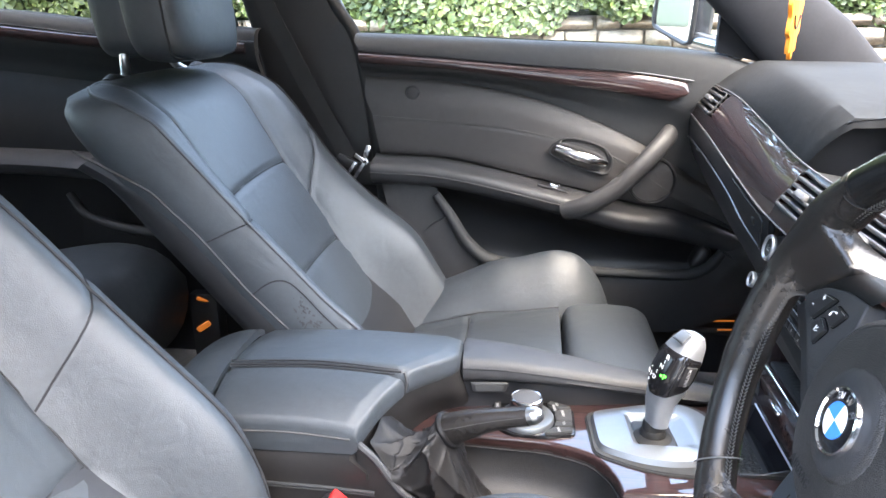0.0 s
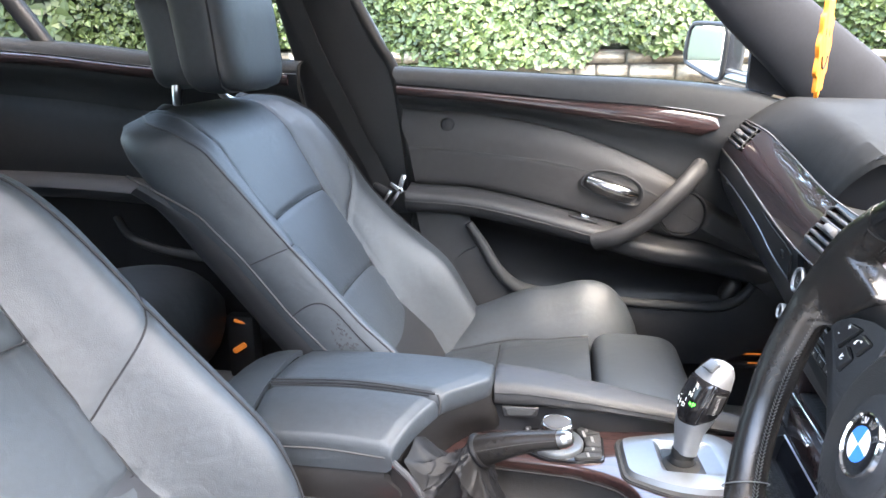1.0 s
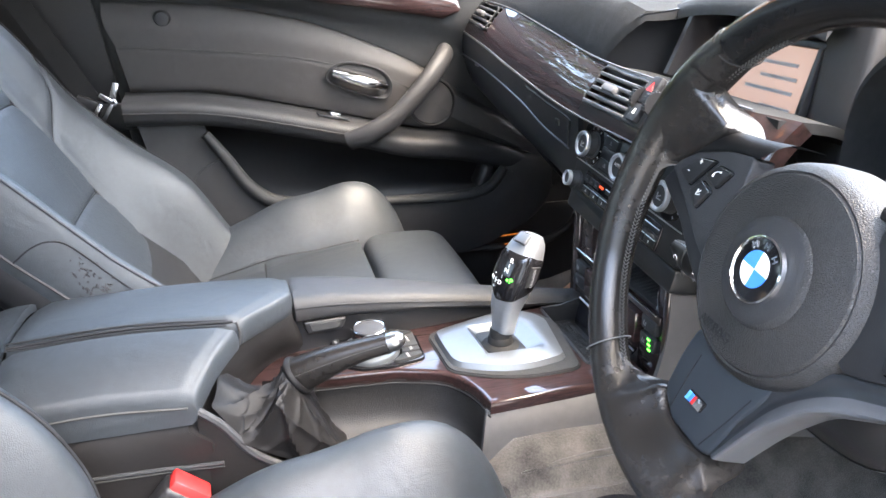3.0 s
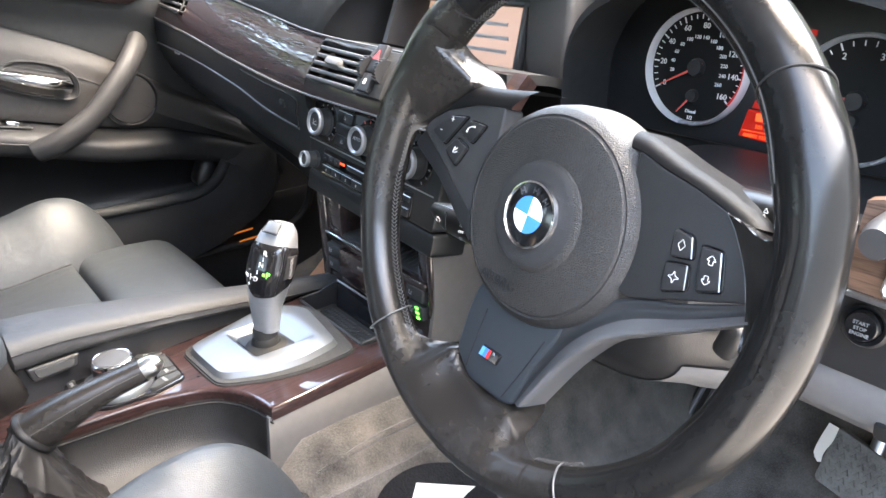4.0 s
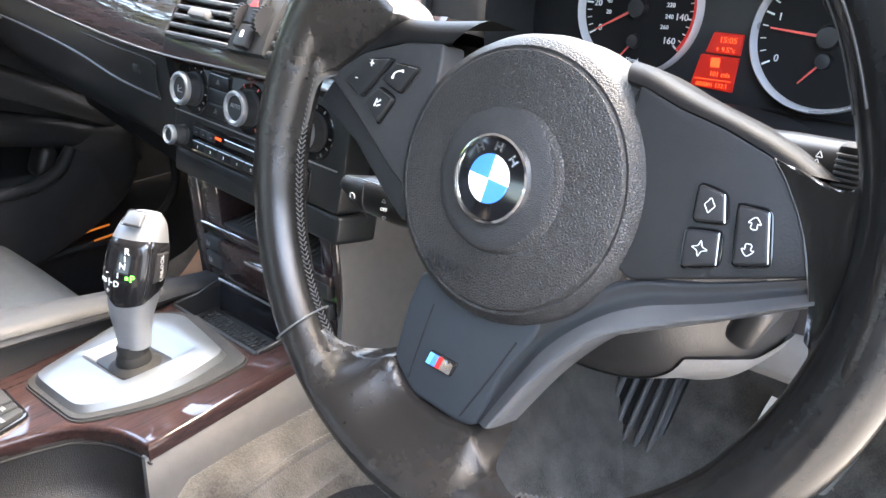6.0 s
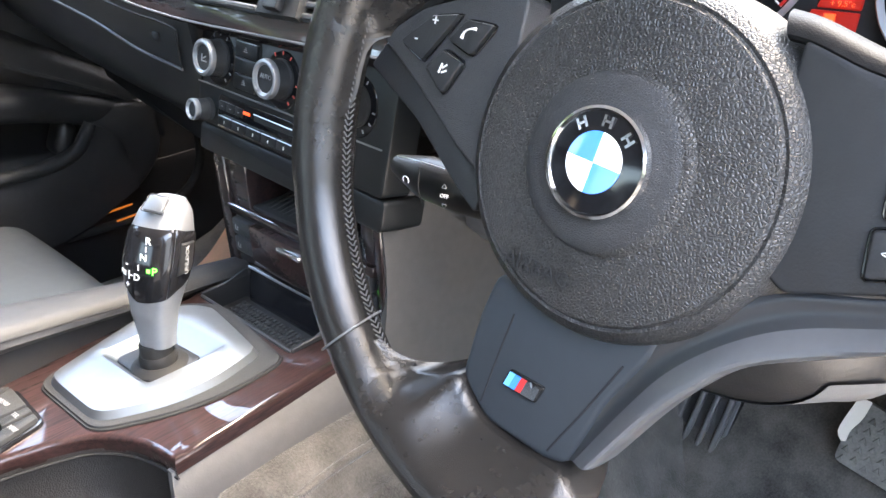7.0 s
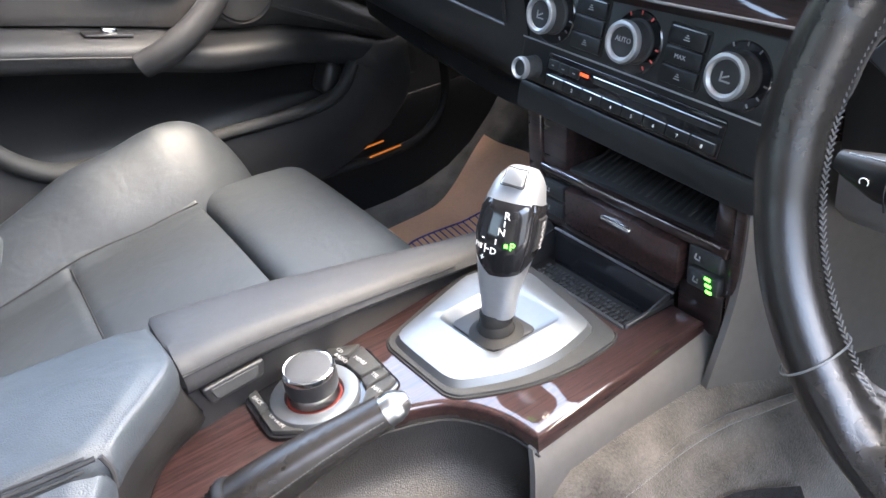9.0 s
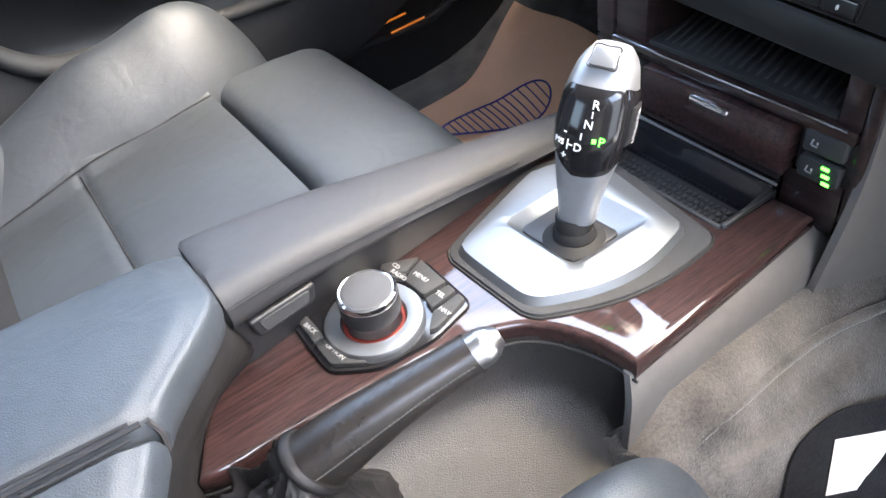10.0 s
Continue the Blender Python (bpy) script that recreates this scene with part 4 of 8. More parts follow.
    part("lower_seal", tube([(.395, .728, .64), (.404, .724, .563), (.407, .722, .481), (.383, .72, .425), (.325, .718, .393), (.255, .718, .388), (.10, .718, .392)], .0085, 10, count=60), RUBBER, ob, "black rubber seal round the door's foot")
    # Two glowing strips painted for amber reflections in the sill.
    for x, z in ((.218, .4185), (.252, .3985)):
        part("amber_reflection", block(.068, .003, .0034, .001, 1, pose(x, .7075, z, 0, -2, 0)), GLOW_AMBER, ob, "glowing strip painted for amber lamp light reflected along the sill")
    return ob


front_door()


def rear_door():
    ob = thing("door_2", "closed rear door in shadow with wood trim strip", "car door", (-1.2, .74, .40), "passenger side doors", "structure")
    belt = [(-1.75, 1.115), (-1.37, 1.088), (-1.14, 1.062), (-.95, 1.050), (-.77, 1.042)]
    part("belt_rail", skin([line_y(.775, belt), line_y(.735, belt), line_y(.705, [(x, z - .006) for x, z in belt]), line_y(.694, [(x, z - .022) for x, z in belt]), line_y(.695, [(x, z - .06) for x, z in belt]), line_y(.722, [(x, z - .10) for x, z in belt]), line_y(.728, [(x, z - .13) for x, z in belt])], 30, 30, (0, .02, 0)), PLASTIC_SOFT, ob)
    loops = []
    for x in np.linspace(-1.75, -.79, 30):
        z = float(np.interp(x, [q[0] for q in belt], [q[1] for q in belt]))
        loops.append([(x, .690 - .007 * math.sin(q), z - .040 + .012 * math.cos(q)) for q in np.linspace(0, 2 * math.pi, 16, endpoint=False)])
    part("wood_trim", rings(loops), WOOD_LONG, ob, "glossy dark wood trim strip")
    part("trim_edge", tube([(x, .690, z - .026) for x, z in belt], .002, 8), CHROME, ob)
    part("upholstery", skin([line_y(.730, [(x, z - .13) for x, z in belt]), line_y(.716, [(x, z - .16) for x, z in belt]), line_y(.712, [(x, .84) for x, _ in belt]), line_y(.722, [(x, .76) for x, _ in belt])], 30, 16, (0, .02, 0)), VINYL, ob, "charcoal upholstered rear door panel")
    arm = [(-1.6, .79), (-1.3, .785), (-1.0, .765), (-.80, .76)]
    part("armrest", skin([line_y(.73, arm), line_y(.69, [(x, z - .004) for x, z in arm]), line_y(.655, [(x, z - .025) for x, z in arm]), line_y(.67, [(x, z - .05) for x, z in arm]), line_y(.73, [(x, z - .06) for x, z in arm])], 24, 18), VINYL, ob)
    part("lower_panel", skin([line_y(.735, [(x, z - .055) for x, z in arm]), line_y(.745, [(x, .6) for x, _ in arm]), line_y(.735, [(x, .36) for x, _ in arm])], 20, 12, (0, .02, 0)), PLASTIC, ob)
    part("pocket_lip", tube([(-1.23, .68, .69), (-1.19, .67, .645), (-1.10, .665, .615), (-.95, .665, .60), (-.82, .67, .60)], [.011, .014, .015, .013, .012], 12, count=40, flat=.8), PLASTIC_SOFT, ob)
    part("pocket_front", skin([line_y(.668, [(-1.2, .65), (-1.10, .612), (-.95, .596), (-.80, .596)]), line_y(.69, [(-1.25, .40), (-1.1, .40), (-.95, .40), (-.80, .40)])], 20, 8, (0, .015, 0)), PLASTIC, ob)
    part("window_bar", tube([(-1.40, .75, 1.08), (-1.47, .73, 1.2), (-1.54, .68, 1.34)], .022, 10), PLASTIC, ob)
    part("window_frame", tube([(-.84, .755, 1.03), (-.87, .73, 1.2), (-.9, .66, 1.38)], .018, 10), PLASTIC, ob)
    part("window_glass", skin([[(-1.75, .752, 1.09), (-.80, .752, 1.03)], [(-1.72, .72, 1.2), (-.84, .72, 1.2)], [(-1.66, .66, 1.34), (-.88, .65, 1.37)]], 10, 10), GLASS_DARK, ob)
    part("outer_skin", skin([line_y(.80, belt), line_y(.87, [(x, .80) for x, _ in belt]), line_y(.86, [(x, .36) for x, _ in belt])], 20, 12, (0, .01, 0)), CAR_PAINT, ob)
    return ob


rear_door()

# seat belt of the passenger, hanging along the pillar
sb = thing("seat_belt", "black seat belt webbing with chrome tongue hanging by the pillar", "seat belt", (-.60, .70, .72))
w = []
for p, q in (((-.78, .665, 1.22), .0), ((-.735, .690, 1.08), .0), ((-.665, .712, .92), .0), ((-.607, .722, .80), .0), ((-.585, .725, .74), .0)):
    w.append(p)
P = smooth_line(w, 30)
part("webbing", rings([[p + np.array((dx, dy, 0)) for dx, dy in ((-.022, .0), (.022, -.004), (.022, -.0025), (-.022, .0015))] for p in P]), BELT, sb)
part("tongue", join(block(.008, .005, .050, .0015, 2, pose(-.583, .694, .745, 0, 35, 0)), block(.008, .005, .050, .0015, 2, pose(-.558, .694, .752, 0, 35, 0)), block(.034, .005, .008, .0015, 2, pose(-.590, .694, .728, 0, 35, 0)), block(.034, .005, .010, .0015, 2, pose(-.556, .694, .772, 0, 35, 0)), block(.012, .006, .030, .002, 2, pose(-.543, .694, .788, 0, 20, 0))), CHROME, sb, "chrome belt tongue")
part("tongue_cover", block(.046, .012, .020, .004, 2, pose(-.590, .702, .765, 0, 25, 0)), PLASTIC, sb)
part("lower_cover", block(.06, .02, .05, .006, 2, pose(-.548, .722, .735)), PLASTIC_SOFT, sb)
buckle((-.405, .150, .470), (6, 14), "black seat belt buckle beside the passenger cushion", PLASTIC_GREY)
buckle((-.461, -.142, .459), (-4, 41), "black seat belt buckle with red button beside the driver cushion", RED)

part("floor_anchor", join(block(.03, .006, .012, .002, 2, pose(-.438, .595, .487, 0, 20, 0)), block(.012, .008, .02, .002, 2, pose(-.425, .597, .480, 0, 20, 0))), CHROME, sb, "chrome belt anchor")
# Reflected amber light, made as two glowing pieces on an added dark backing.
fl_ = thing("amber_glints", "small glowing pieces painted for amber reflections in the rear", "lamp", (-.93, .66, .36))
part("glint", block(.034, .012, .014, .005, 2, pose(-.935, .648, .388, 0, -30, 20)), GLOW_AMBER, fl_)
part("glint", block(.046, .012, .009, .004, 2, pose(-.926, .660, .449, 0, 14, 10)), GLOW_AMBER, fl_)
part("housing", block(.07, .05, .16, .01, 2, pose(-.935, .680, .385)), PLASTIC, fl_)

# ---------------------------------------------------------------- centre console
ZC = .556
con = thing("center_console", "centre console with dark wood top and black leather sides", "centre console", (-.1, 0, .30))
right_edge = [(-.341, -.004), (-.324, -.009), (-.286, -.010), (-.229, -.014), (-.177, -.018), (-.148, -.026), (-.130, -.033), (-.113, -.043), (-.098, -.063), (-.088, -.088), (-.084, -.115)]
left_edge = [(.109, .110), (.015, .110), (-.086, .110), (-.218, .100), (-.272, .075), (-.305, .052), (-.325, .028)]
outline = [tuple(p) for p in smooth_line(right_edge, 44)] + [(.111, -.104), (.111, -.068), (.059, -.066), (.055, -.060), (.055, .078), (.060, .083), (.111, .084)] + [tuple(p) for p in smooth_line(left_edge, 30)]
wood_top = part("wood_top", slab(outline, ZC - .014, ZC, .005, 4), WOOD_LONG, con, "glossy dark wood console top")
# scooped leather wall below the curved edge
e = smooth_line([(x, y, ZC - .012) for x, y in right_edge], 40)
scoop = []
for dz, f, px in ((0, 0.0, 0), (-.03, .02, 0), (-.052, .10, 0), (-.068, .35, -.004), (-.076, .65, -.010), (-.082, .90, -.014), (-.094, 1.02, -.014), (-.20, 1.05, -.014)):
    scoop.append([(p[0] + px, p[1] + (-.122 - p[1]) * f, ZC - .012 + dz) for p in list(e[::5]) + [e[-1]]])
part("scooped_side", skin(scoop, 40, 44), SCOOP_GRAIN, con, "black grained scoop beside the handbrake")
part("scoop_piping", tube([(p[0] - .001, p[1] - .0025, ZC - .0155) for p in e], .0012, 6), SEAM, con)
part("side_panel", skin([[(-.087, -.112, ZC - .012), (.11, -.104, ZC - .012), (.16, -.102, ZC - .012)], [(-.092, -.120, .525), (.11, -.117, .525), (.17, -.117, .525)], [(-.0975, -.1235, .475), (.11, -.124, .475), (.17, -.124, .475)], [(-.099, -.126, .43), (.11, -.126, .43), (.17, -.126, .43)]], 20, 14, (0, .006, 0)), TUNNEL_GREY, con, "grey plastic console side")
part("side_panel", skin([[(-.30, .128, .60), (.0, .13, .56), (.16, .13, .56)], [(-.30, .135, .30), (.0, .135, .30), (.16, .135, .30)]], 20, 10, (0, -.006, 0)), PLASTIC_SOFT, con)
# padded rail along the passenger side
rail_at = ((-.2805, .047, .123, .6300, .604), (-.278, .044, .125, .6320, .601), (-.23, .051, .126, .6275, .599), (-.17, .058, .127, .6175, .593), (-.10, .066, .127, .6040, .584), (-.02, .076, .127, .5880, .571), (.06, .084, .127, .5740, .559), (.118, .089, .127, .5650, .551))
rl = []
for x, yi, yo, zt, zb in rail_at:
    rl.append(smooth_line([(x, yi + .014, zb - .006), (x, yi + .004, zb), (x, yi, zb + .006), (x, yi + .001, zt - .012), (x, yi + .006, zt - .003), (x, yi + .014, zt), (x, (yi + yo) / 2, zt + .002), (x, yo - .012, zt), (x, yo - .002, zt - .008), (x, yo + .003, zt - .04), (x, yo, zb - .05), (x, (yi + yo) / 2, zb - .05)], 48, True))
rr = [smooth_line([l[i] for l in rl], 48) for i in range(48)]
part("padded_rail", rings([[rr[i][j] for i in range(48)] for j in range(48)]), VINYL, con, "padded black knee rail")
part("seam", tube([(x, yi - .0003, zb + (zt - zb) * .62) for x, yi, yo, zt, zb in rail_at[1:6]], .0010, 6), SEAM, con)
part("rail_wall", skin([[(x, yi + .010, zb + .002) for x, yi, yo, zt, zb in rail_at[1:]], [(x, yi + .011, (zb + ZC) / 2) for x, yi, yo, zt, zb in rail_at[1:]], [(x, yi + .014, ZC - .006) for x, yi, yo, zt, zb in rail_at[1:]]], 30, 8, (0, .006, 0)), PLASTIC, con, "black wall below the knee rail")
LT = axes((-.243, .0535, .5905), (1, .13, -.04), (0, .15, 1))
lt = part("cup_holder_latch", slab(round_poly([(-.023, -.008), (.022, -.007), (.026, .008), (-.027, .008)], .004), -.006, .005, .003, 3, LT), PLASTIC, con)
part("latch_face", slab(round_poly([(-.018, -.005), (.017, -.004), (.020, .005), (-.021, .005)], .003), .005, .0060, .0006, 1, LT), PLASTIC_SOFT, lt)

# armrest box
box = part("armrest_box", rings([smooth_line([(x, -.110, .30), (x, -.113, .45), (x, -.114, z1 - .02), (x, -.110, z1), (x, 0, z1 + .01), (x, .100, z1), (x, .104, .45), (x, .104, .30)], 40, True) for x, z1 in ((-.66, .58), (-.56, .595), (-.45, .595), (-.395, .59), (-.375, .57), (-.365, .54))]), BOX_VINYL, con, "matt black armrest box")
part("trim_line", tube([(-.62, -.1150, .545), (-.45, -.1155, .542), (-.40, -.1165, .540), (-.366, -.1190, .540)], .0020, 8), PLASTIC_SOFT, box)
part("trim_groove", tube([(-.62, -.1148, .5405), (-.45, -.1153, .5375), (-.400, -.1160, .5360), (-.366, -.1185, .5355)], .0016, 6), RUBBER, box)
fr = []
wall_top = [(-.2835, .112), (-.2830, .070), (-.2840, .030), (-.3100, .000), (-.3330, -.020), (-.3460, -.038), (-.374, -.080), (-.388, -.108)]
wall_low = [(-.2600, .112), (-.2600, .085), (-.2660, .066), (-.3010, .050), (-.3240, .028), (-.3420, -.002), (-.366, -.060), (-.382, -.106)]
for f, dz in ((0, .626), (.06, .606), (.30, .590), (.70, .570), (.95, .556), (1.0, .530), (1.0, .46)):
    fr.append([(a[0] + (b[0] - a[0]) * f, a[1] + (b[1] - a[1]) * f, min(dz, .600 if a[1] < -.09 else .63)) for a, b in zip(wall_top, wall_low)])
part("front_wall", skin(fr, 40, 20, (-.012, 0, 0)), BOX_VINYL, box)
RAIL = [(-.386, -.108, .600), (-.374, -.112, .592), (-.362, -.113, .580), (-.338, -.114, .545), (-.312, -.115, .525), (-.285, -.116, .511), (-.23, -.118, .492), (-.17, -.120, .480)]
part("lower_wall", skin([[(x, y - .004, z) for x, y, z in RAIL], [(x, y - .005, .42) for x, y, _ in RAIL], [(x, y - .006, .35) for x, y, _ in RAIL]], 24, 8, (0, .006, 0)), BOX_VINYL, box)
part("boot_rail", tube([(x, y - .002, z) for x, y, z in RAIL], .0045, 8, count=40), VINYL, box)


def lid(front, xb, z_in, z_out, label):
    """A padded lid half; front: the plan of its front edge from the middle outwards."""
    loops = []
    y0, y1 = front[0][1], front[-1][1]
    fy = [(y - y0) / (y1 - y0) for _, y in front]
    fx = soft(fy, [x for x, _ in front], .06)
    for k in np.linspace(0, 1, 34):
        y = y0 + (y1 - y0) * k
        x1 = fx(k)
        z = z_in + (z_out - z_in) * k + .005 * math.sin(k * math.pi)
        e = .008 * max(0, 1 - min(k, 1 - k) / .07) ** 2
        th = .034
        prof = []
        for t in np.r_[np.linspace(0, .9, 18), np.linspace(.91, 1, 8)]:
            x = xb + (x1 - xb) * t
            prof.append((x, y, z - e + .006 * math.sin(t * math.pi) - .0035 * sstep(.93, 1, t) - .006 * (1 - sstep(0, .06, t))))
        prof += [(x1 + .0022, y, z - e - .0055), (x1 + .0035, y, z - e - .010), (x1 + .004, y, z - th * .6), (x1 + .0022, y, z - th * .88), (x1 - .003, y, z - th), (xb, y, z - th)]
        loops.append(prof)
    return part("armrest_lid", rings(loops), LEATHER, con, label)


far = lid([(-.342, -.033), (-.327, -.016), (-.307, .002), (-.290, .020), (-.284, .032), (-.285, .07), (-.286, .103)], -.565, .655, .640, "padded black leather armrest lid")
near = lid([(-.344, -.039), (-.366, -.075), (-.388, -.116)], -.565, .653, .622, "")
part("seam", tube([(-.342, -.0335, .652), (-.3395, -.0345, .640), (-.3415, -.035, .626)], .0016, 6), VINYL_GREY, far)
part("seam", tube([(-.562, -.0318, .6575), (-.45, -.0318, .6622), (-.350, -.0318, .6545)], .0010, 6), SEAM, far)
part("seam", tube([(-.562, -.0405, .6545), (-.45, -.0405, .6590), (-.352, -.0405, .6530)], .0010, 6), SEAM, near)
part("seam", tube([(-.562, -.0355, .655), (-.45, -.0355, .660), (-.345, -.0355, .654)], .0016, 6), SEAM, far)
part("seam", tube([(-.562, -.1165, .610), (-.47, -.1175, .614), (-.392, -.1175, .608)], .0012, 6), THREAD, near)
loops = []
for x, s, z0 in ((-.57, 1, .652), (-.60, 1, .648), (-.64, .97, .630), (-.675, .9, .59), (-.69, .85, .52), (-.69, .85, .35)):
    loops.append([(x, y * s, z0 - dz) for y, dz in ((-.114, .20), (-.115, .034), (-.10, .018), (-.04, .004), (.02, 0), (.08, .004), (.105, .015), (.113, .034), (.113, .20))])
part("armrest_rear", skin(loops, 24, 24, (0, 0, -.01)), LEATHER, con)

# gear lever surround
plate_out = round_poly([(-.111, .046), (-.106, -.037), (-.060, -.060), (-.020, -.0665), (.031, -.056), (.044, .045), (.020, .072), (-.008, .079)], [.016, .014, .03, .03, .012, .02, .02, .03], 6)
surround = part("gear_surround_base", slab(round_poly([(-.116, .052), (-.110, -.042), (-.060, -.069), (-.014, -.0785), (.041, -.075), (.056, .048), (.028, .082), (-.008, .089)], [.016, .014, .03, .03, .014, .02, .02, .03], 6), ZC - .002, ZC + .004, .002, 2), PLASTIC_SOFT, con, "dark grey rim of the gear surround")
part("base_line", tube([(x, y, ZC + .0008) for x, y in round_poly([(-.1165, .0525), (-.1105, -.0425), (-.060, -.0696), (-.014, -.0792), (.0415, -.0756), (.0566, .0484), (.0283, .0826), (-.008, .0896)], [.016, .014, .03, .03, .014, .02, .02, .03], 4)], .0011, 6, closed=True, count=120), RUBBER, surround)
cx, cy = -.034, .003
well = round_poly([(-.060, .029), (-.056, -.026), (-.008, -.027), (-.014, .030)], .008, 8)
ring0 = smooth_line([(x, y, ZC + .004) for x, y in plate_out[::2]], 64, True)


def spin(loop, n=64):
    """The loop again, begun at its largest angle about the lever and evenly turned."""
    P = np.array(loop)
    an = np.unwrap(np.arctan2(P[:, 1] - cy, P[:, 0] - cx))
    if an[-1] < an[0]:
        P, an = P[::-1], an[::-1]
    an2, P2 = np.r_[an - 2 * math.pi, an, an + 2 * math.pi], np.vstack([P, P, P])
    q = np.linspace(-math.pi, math.pi, n, endpoint=False)
    return np.stack([np.interp(q, an2, P2[:, k]) for k in range(3)], 1)


r0 = spin(ring0, 72)
mid = r0 * 1.0
mid[:, 2] = ZC + .0105
mid[:, :2] = (r0[:, :2] - (cx, cy)) * .955 + (cx, cy)
inner = spin(smooth_line([(x, y, 0) for x, y in well[::2]], 64, True), 72)
i1, i2, i3 = inner.copy(), inner.copy(), inner.copy()
i1[:, :2] = (inner[:, :2] - (cx, cy)) * 1.34 + (cx, cy); i1[:, 2] = ZC + .0150
i1[:, 0] += np.where(inner[:, 0] > cx, .012, .0)
i2[:, 2] = ZC + .0065
i3[:, :2] = (inner[:, :2] - (cx, cy)) * .995 + (cx, cy)
lip = i1.copy()
lip[:, :2] = (i1[:, :2] - (cx, cy)) * .965 + (cx, cy); lip[:, 2] = ZC + .0140
blend = mid * .45 + i1 * .55
blend[:, 2] = ZC + .0142
part("gear_plate", rings([r0, mid, blend, i1, lip, i2], caps=False), SILVER, surround, "satin silver gear surround")
part("gear_well", slab([tuple(p[:2]) for p in i3], ZC, ZC + .0085, .0015, 2), PLASTIC, surround)

# gear lever
gl = thing("gear_lever", "silver gear lever with black indicator face, letter P lit green", "gear lever", (-.043, -.011, ZC + .004))
A0, A1 = np.array((-.037, -.007, ZC + .010)), np.array((-.004, -.008, .704))
ax = (A1 - A0) / np.linalg.norm(A1 - A0)
fdir = np.array((-.86, -.46, .20)); fdir -= ax * (fdir @ ax); fdir /= np.linalg.norm(fdir)
sdir = np.cross(ax, fdir)
LEN = np.linalg.norm(A1 - A0)
gw = soft([0, .10, .22, .36, .51, .66, .81, .93, .985, 1.0], [.0125, .0130, .0142, .0172, .0215, .0250, .0238, .0195, .0150, .011], .03)
gf = soft([0, .10, .22, .36, .51, .66, .81, .93, .985, 1.0], [.0125, .0130, .0142, .0165, .0198, .0218, .0205, .0168, .0130, .010], .03)
lean = table([0, .12, .35, .6, .85, 1.0], [-.005, .001, .0080, .0062, .0, -.006])


def lever_ring(t, grow=0.0, n=48, q0=0, q1=2 * math.pi, end=False):
    c = A0 + ax * LEN * t + fdir * lean(t)
    out = []
    for q in np.linspace(q0, q1, n, endpoint=end):
        co_, si = math.cos(q), math.sin(q)
        out.append(c + fdir * (gf(t) + grow) * math.copysign(abs(co_) ** .75, co_) + sdir * (gw(t) + grow) * math.copysign(abs(si) ** .75, si))
    return out


part("boot_collar", lathe([(.024, -.004), (.0235, .0), (.020, .003), (.017, .0045), (.0155, .004), (.0150, .010), (.0138, .0125), (.0130, .012), (.0130, .021), (.012, .023)], 36, pose(A0[0], A0[1], ZC + .0085)), RUBBER, gl, "black ribbed rubber collar")
part("grip", rings([lever_ring(t) for t in np.linspace(.13, 1.0, 48)]), SILVER_PALE, gl, "satin silver lever grip")


def lever_panel(name, q0, q1, lo, hi, grow, mat, parent, label="", n=22, m=20):
    """A thin panel lying on the lever between two angles; lo and hi: its ends along the lever by angle."""
    rows = []
    for k in np.linspace(0, 1, m):
        row = []
        for q in np.linspace(q0, q1, n):
            t = lo(q) + (hi(q) - lo(q)) * k
            edge = min((q - q0) / (q1 - q0), (q1 - q) / (q1 - q0), k, 1 - k)
            row.append(tuple(lever_ring(t, grow * sstep(-.02, .05, edge), 2, q, q + .01)[0]))
        rows.append(row)
    return part(name, rings(rows, closed=False), mat, parent, label)


face = lever_panel("indicator_face", -1.12, .98, table([-1.12, -.7, -.1, .98], [.565, .50, .435, .47]), table([-1.12, -.8, .98], [.80, .855, .870]), .0010, PLASTIC_GLOSS, gl, "glossy black indicator face")
lever_panel("side_panel", .99, 2.0, table([.99, 2.0], [.47, .56]), table([.99, 2.0], [.870, .83]), .0010, PLASTIC_GLOSS, gl)
lever_panel("side_button", 1.22, 1.74, table([1, 2], [.60, .62]), table([1, 2], [.80, .79]), .0022, PLASTIC, gl, "unlock button on the side")
PB = axes(A0 + ax * (LEN * .985) + fdir * .0105, sdir, ax * .80 + fdir * -.75)
part("park_button", slab(round_poly([(-.0085, -.0068), (.0085, -.0068), (.0075, .0068), (-.0075, .0068)], .0015, 3), -.004, .0012, .0006, 2, PB), SILVER, gl, "silver park button")
part("park_rim", tube([PB @ Vector((x, y, .0003)) for x, y in ((-.0092, -.0075), (0, -.0075), (.0092, -.0075), (.0086, 0), (.0081, .0075), (0, .0075), (-.0081, .0075), (-.0086, 0))], .0005, 5, closed=True, count=40), PLASTIC, gl)


def on_lever(u, t, g=.0016):
    q = u / .022
    p = np.array(lever_ring(t, g, 2, q, q + .01)[0])
    nrm = fdir * math.cos(q) + sdir * math.sin(q)
    right = np.cross(ax, nrm)
    return axes(p, right, ax)


for txt, u, t, mt, sz in (("R", .0015, .795, PRINT, .0086), ("N", .0005, .705, PRINT, .0082), ("D", -.0010, .590, PRINT, .0078), ("P", .0080, .640, GLOW_GREEN, .0086), ("M/S", -.0125, .600, PRINT, .0056), ("+", -.0085, .535, PRINT, .0080), ("-", -.0085, .655, PRINT, .0080)):
    letters(txt, sz, on_lever(u, t, .0015), mt, face, label="green lit letter" if txt == "P" else "")
for u0, t0, sx, sy in ((.001, .752, .0008, .0045), (-.0005, .648, .0008, .0045), (-.0062, .597, .0008, .0070), (-.0045, .597, .0030, .0008)):
    part("gate_line", block(sx, sy, .0004, 0, 1, on_lever(u0, t0, .0015)), PRINT, face)
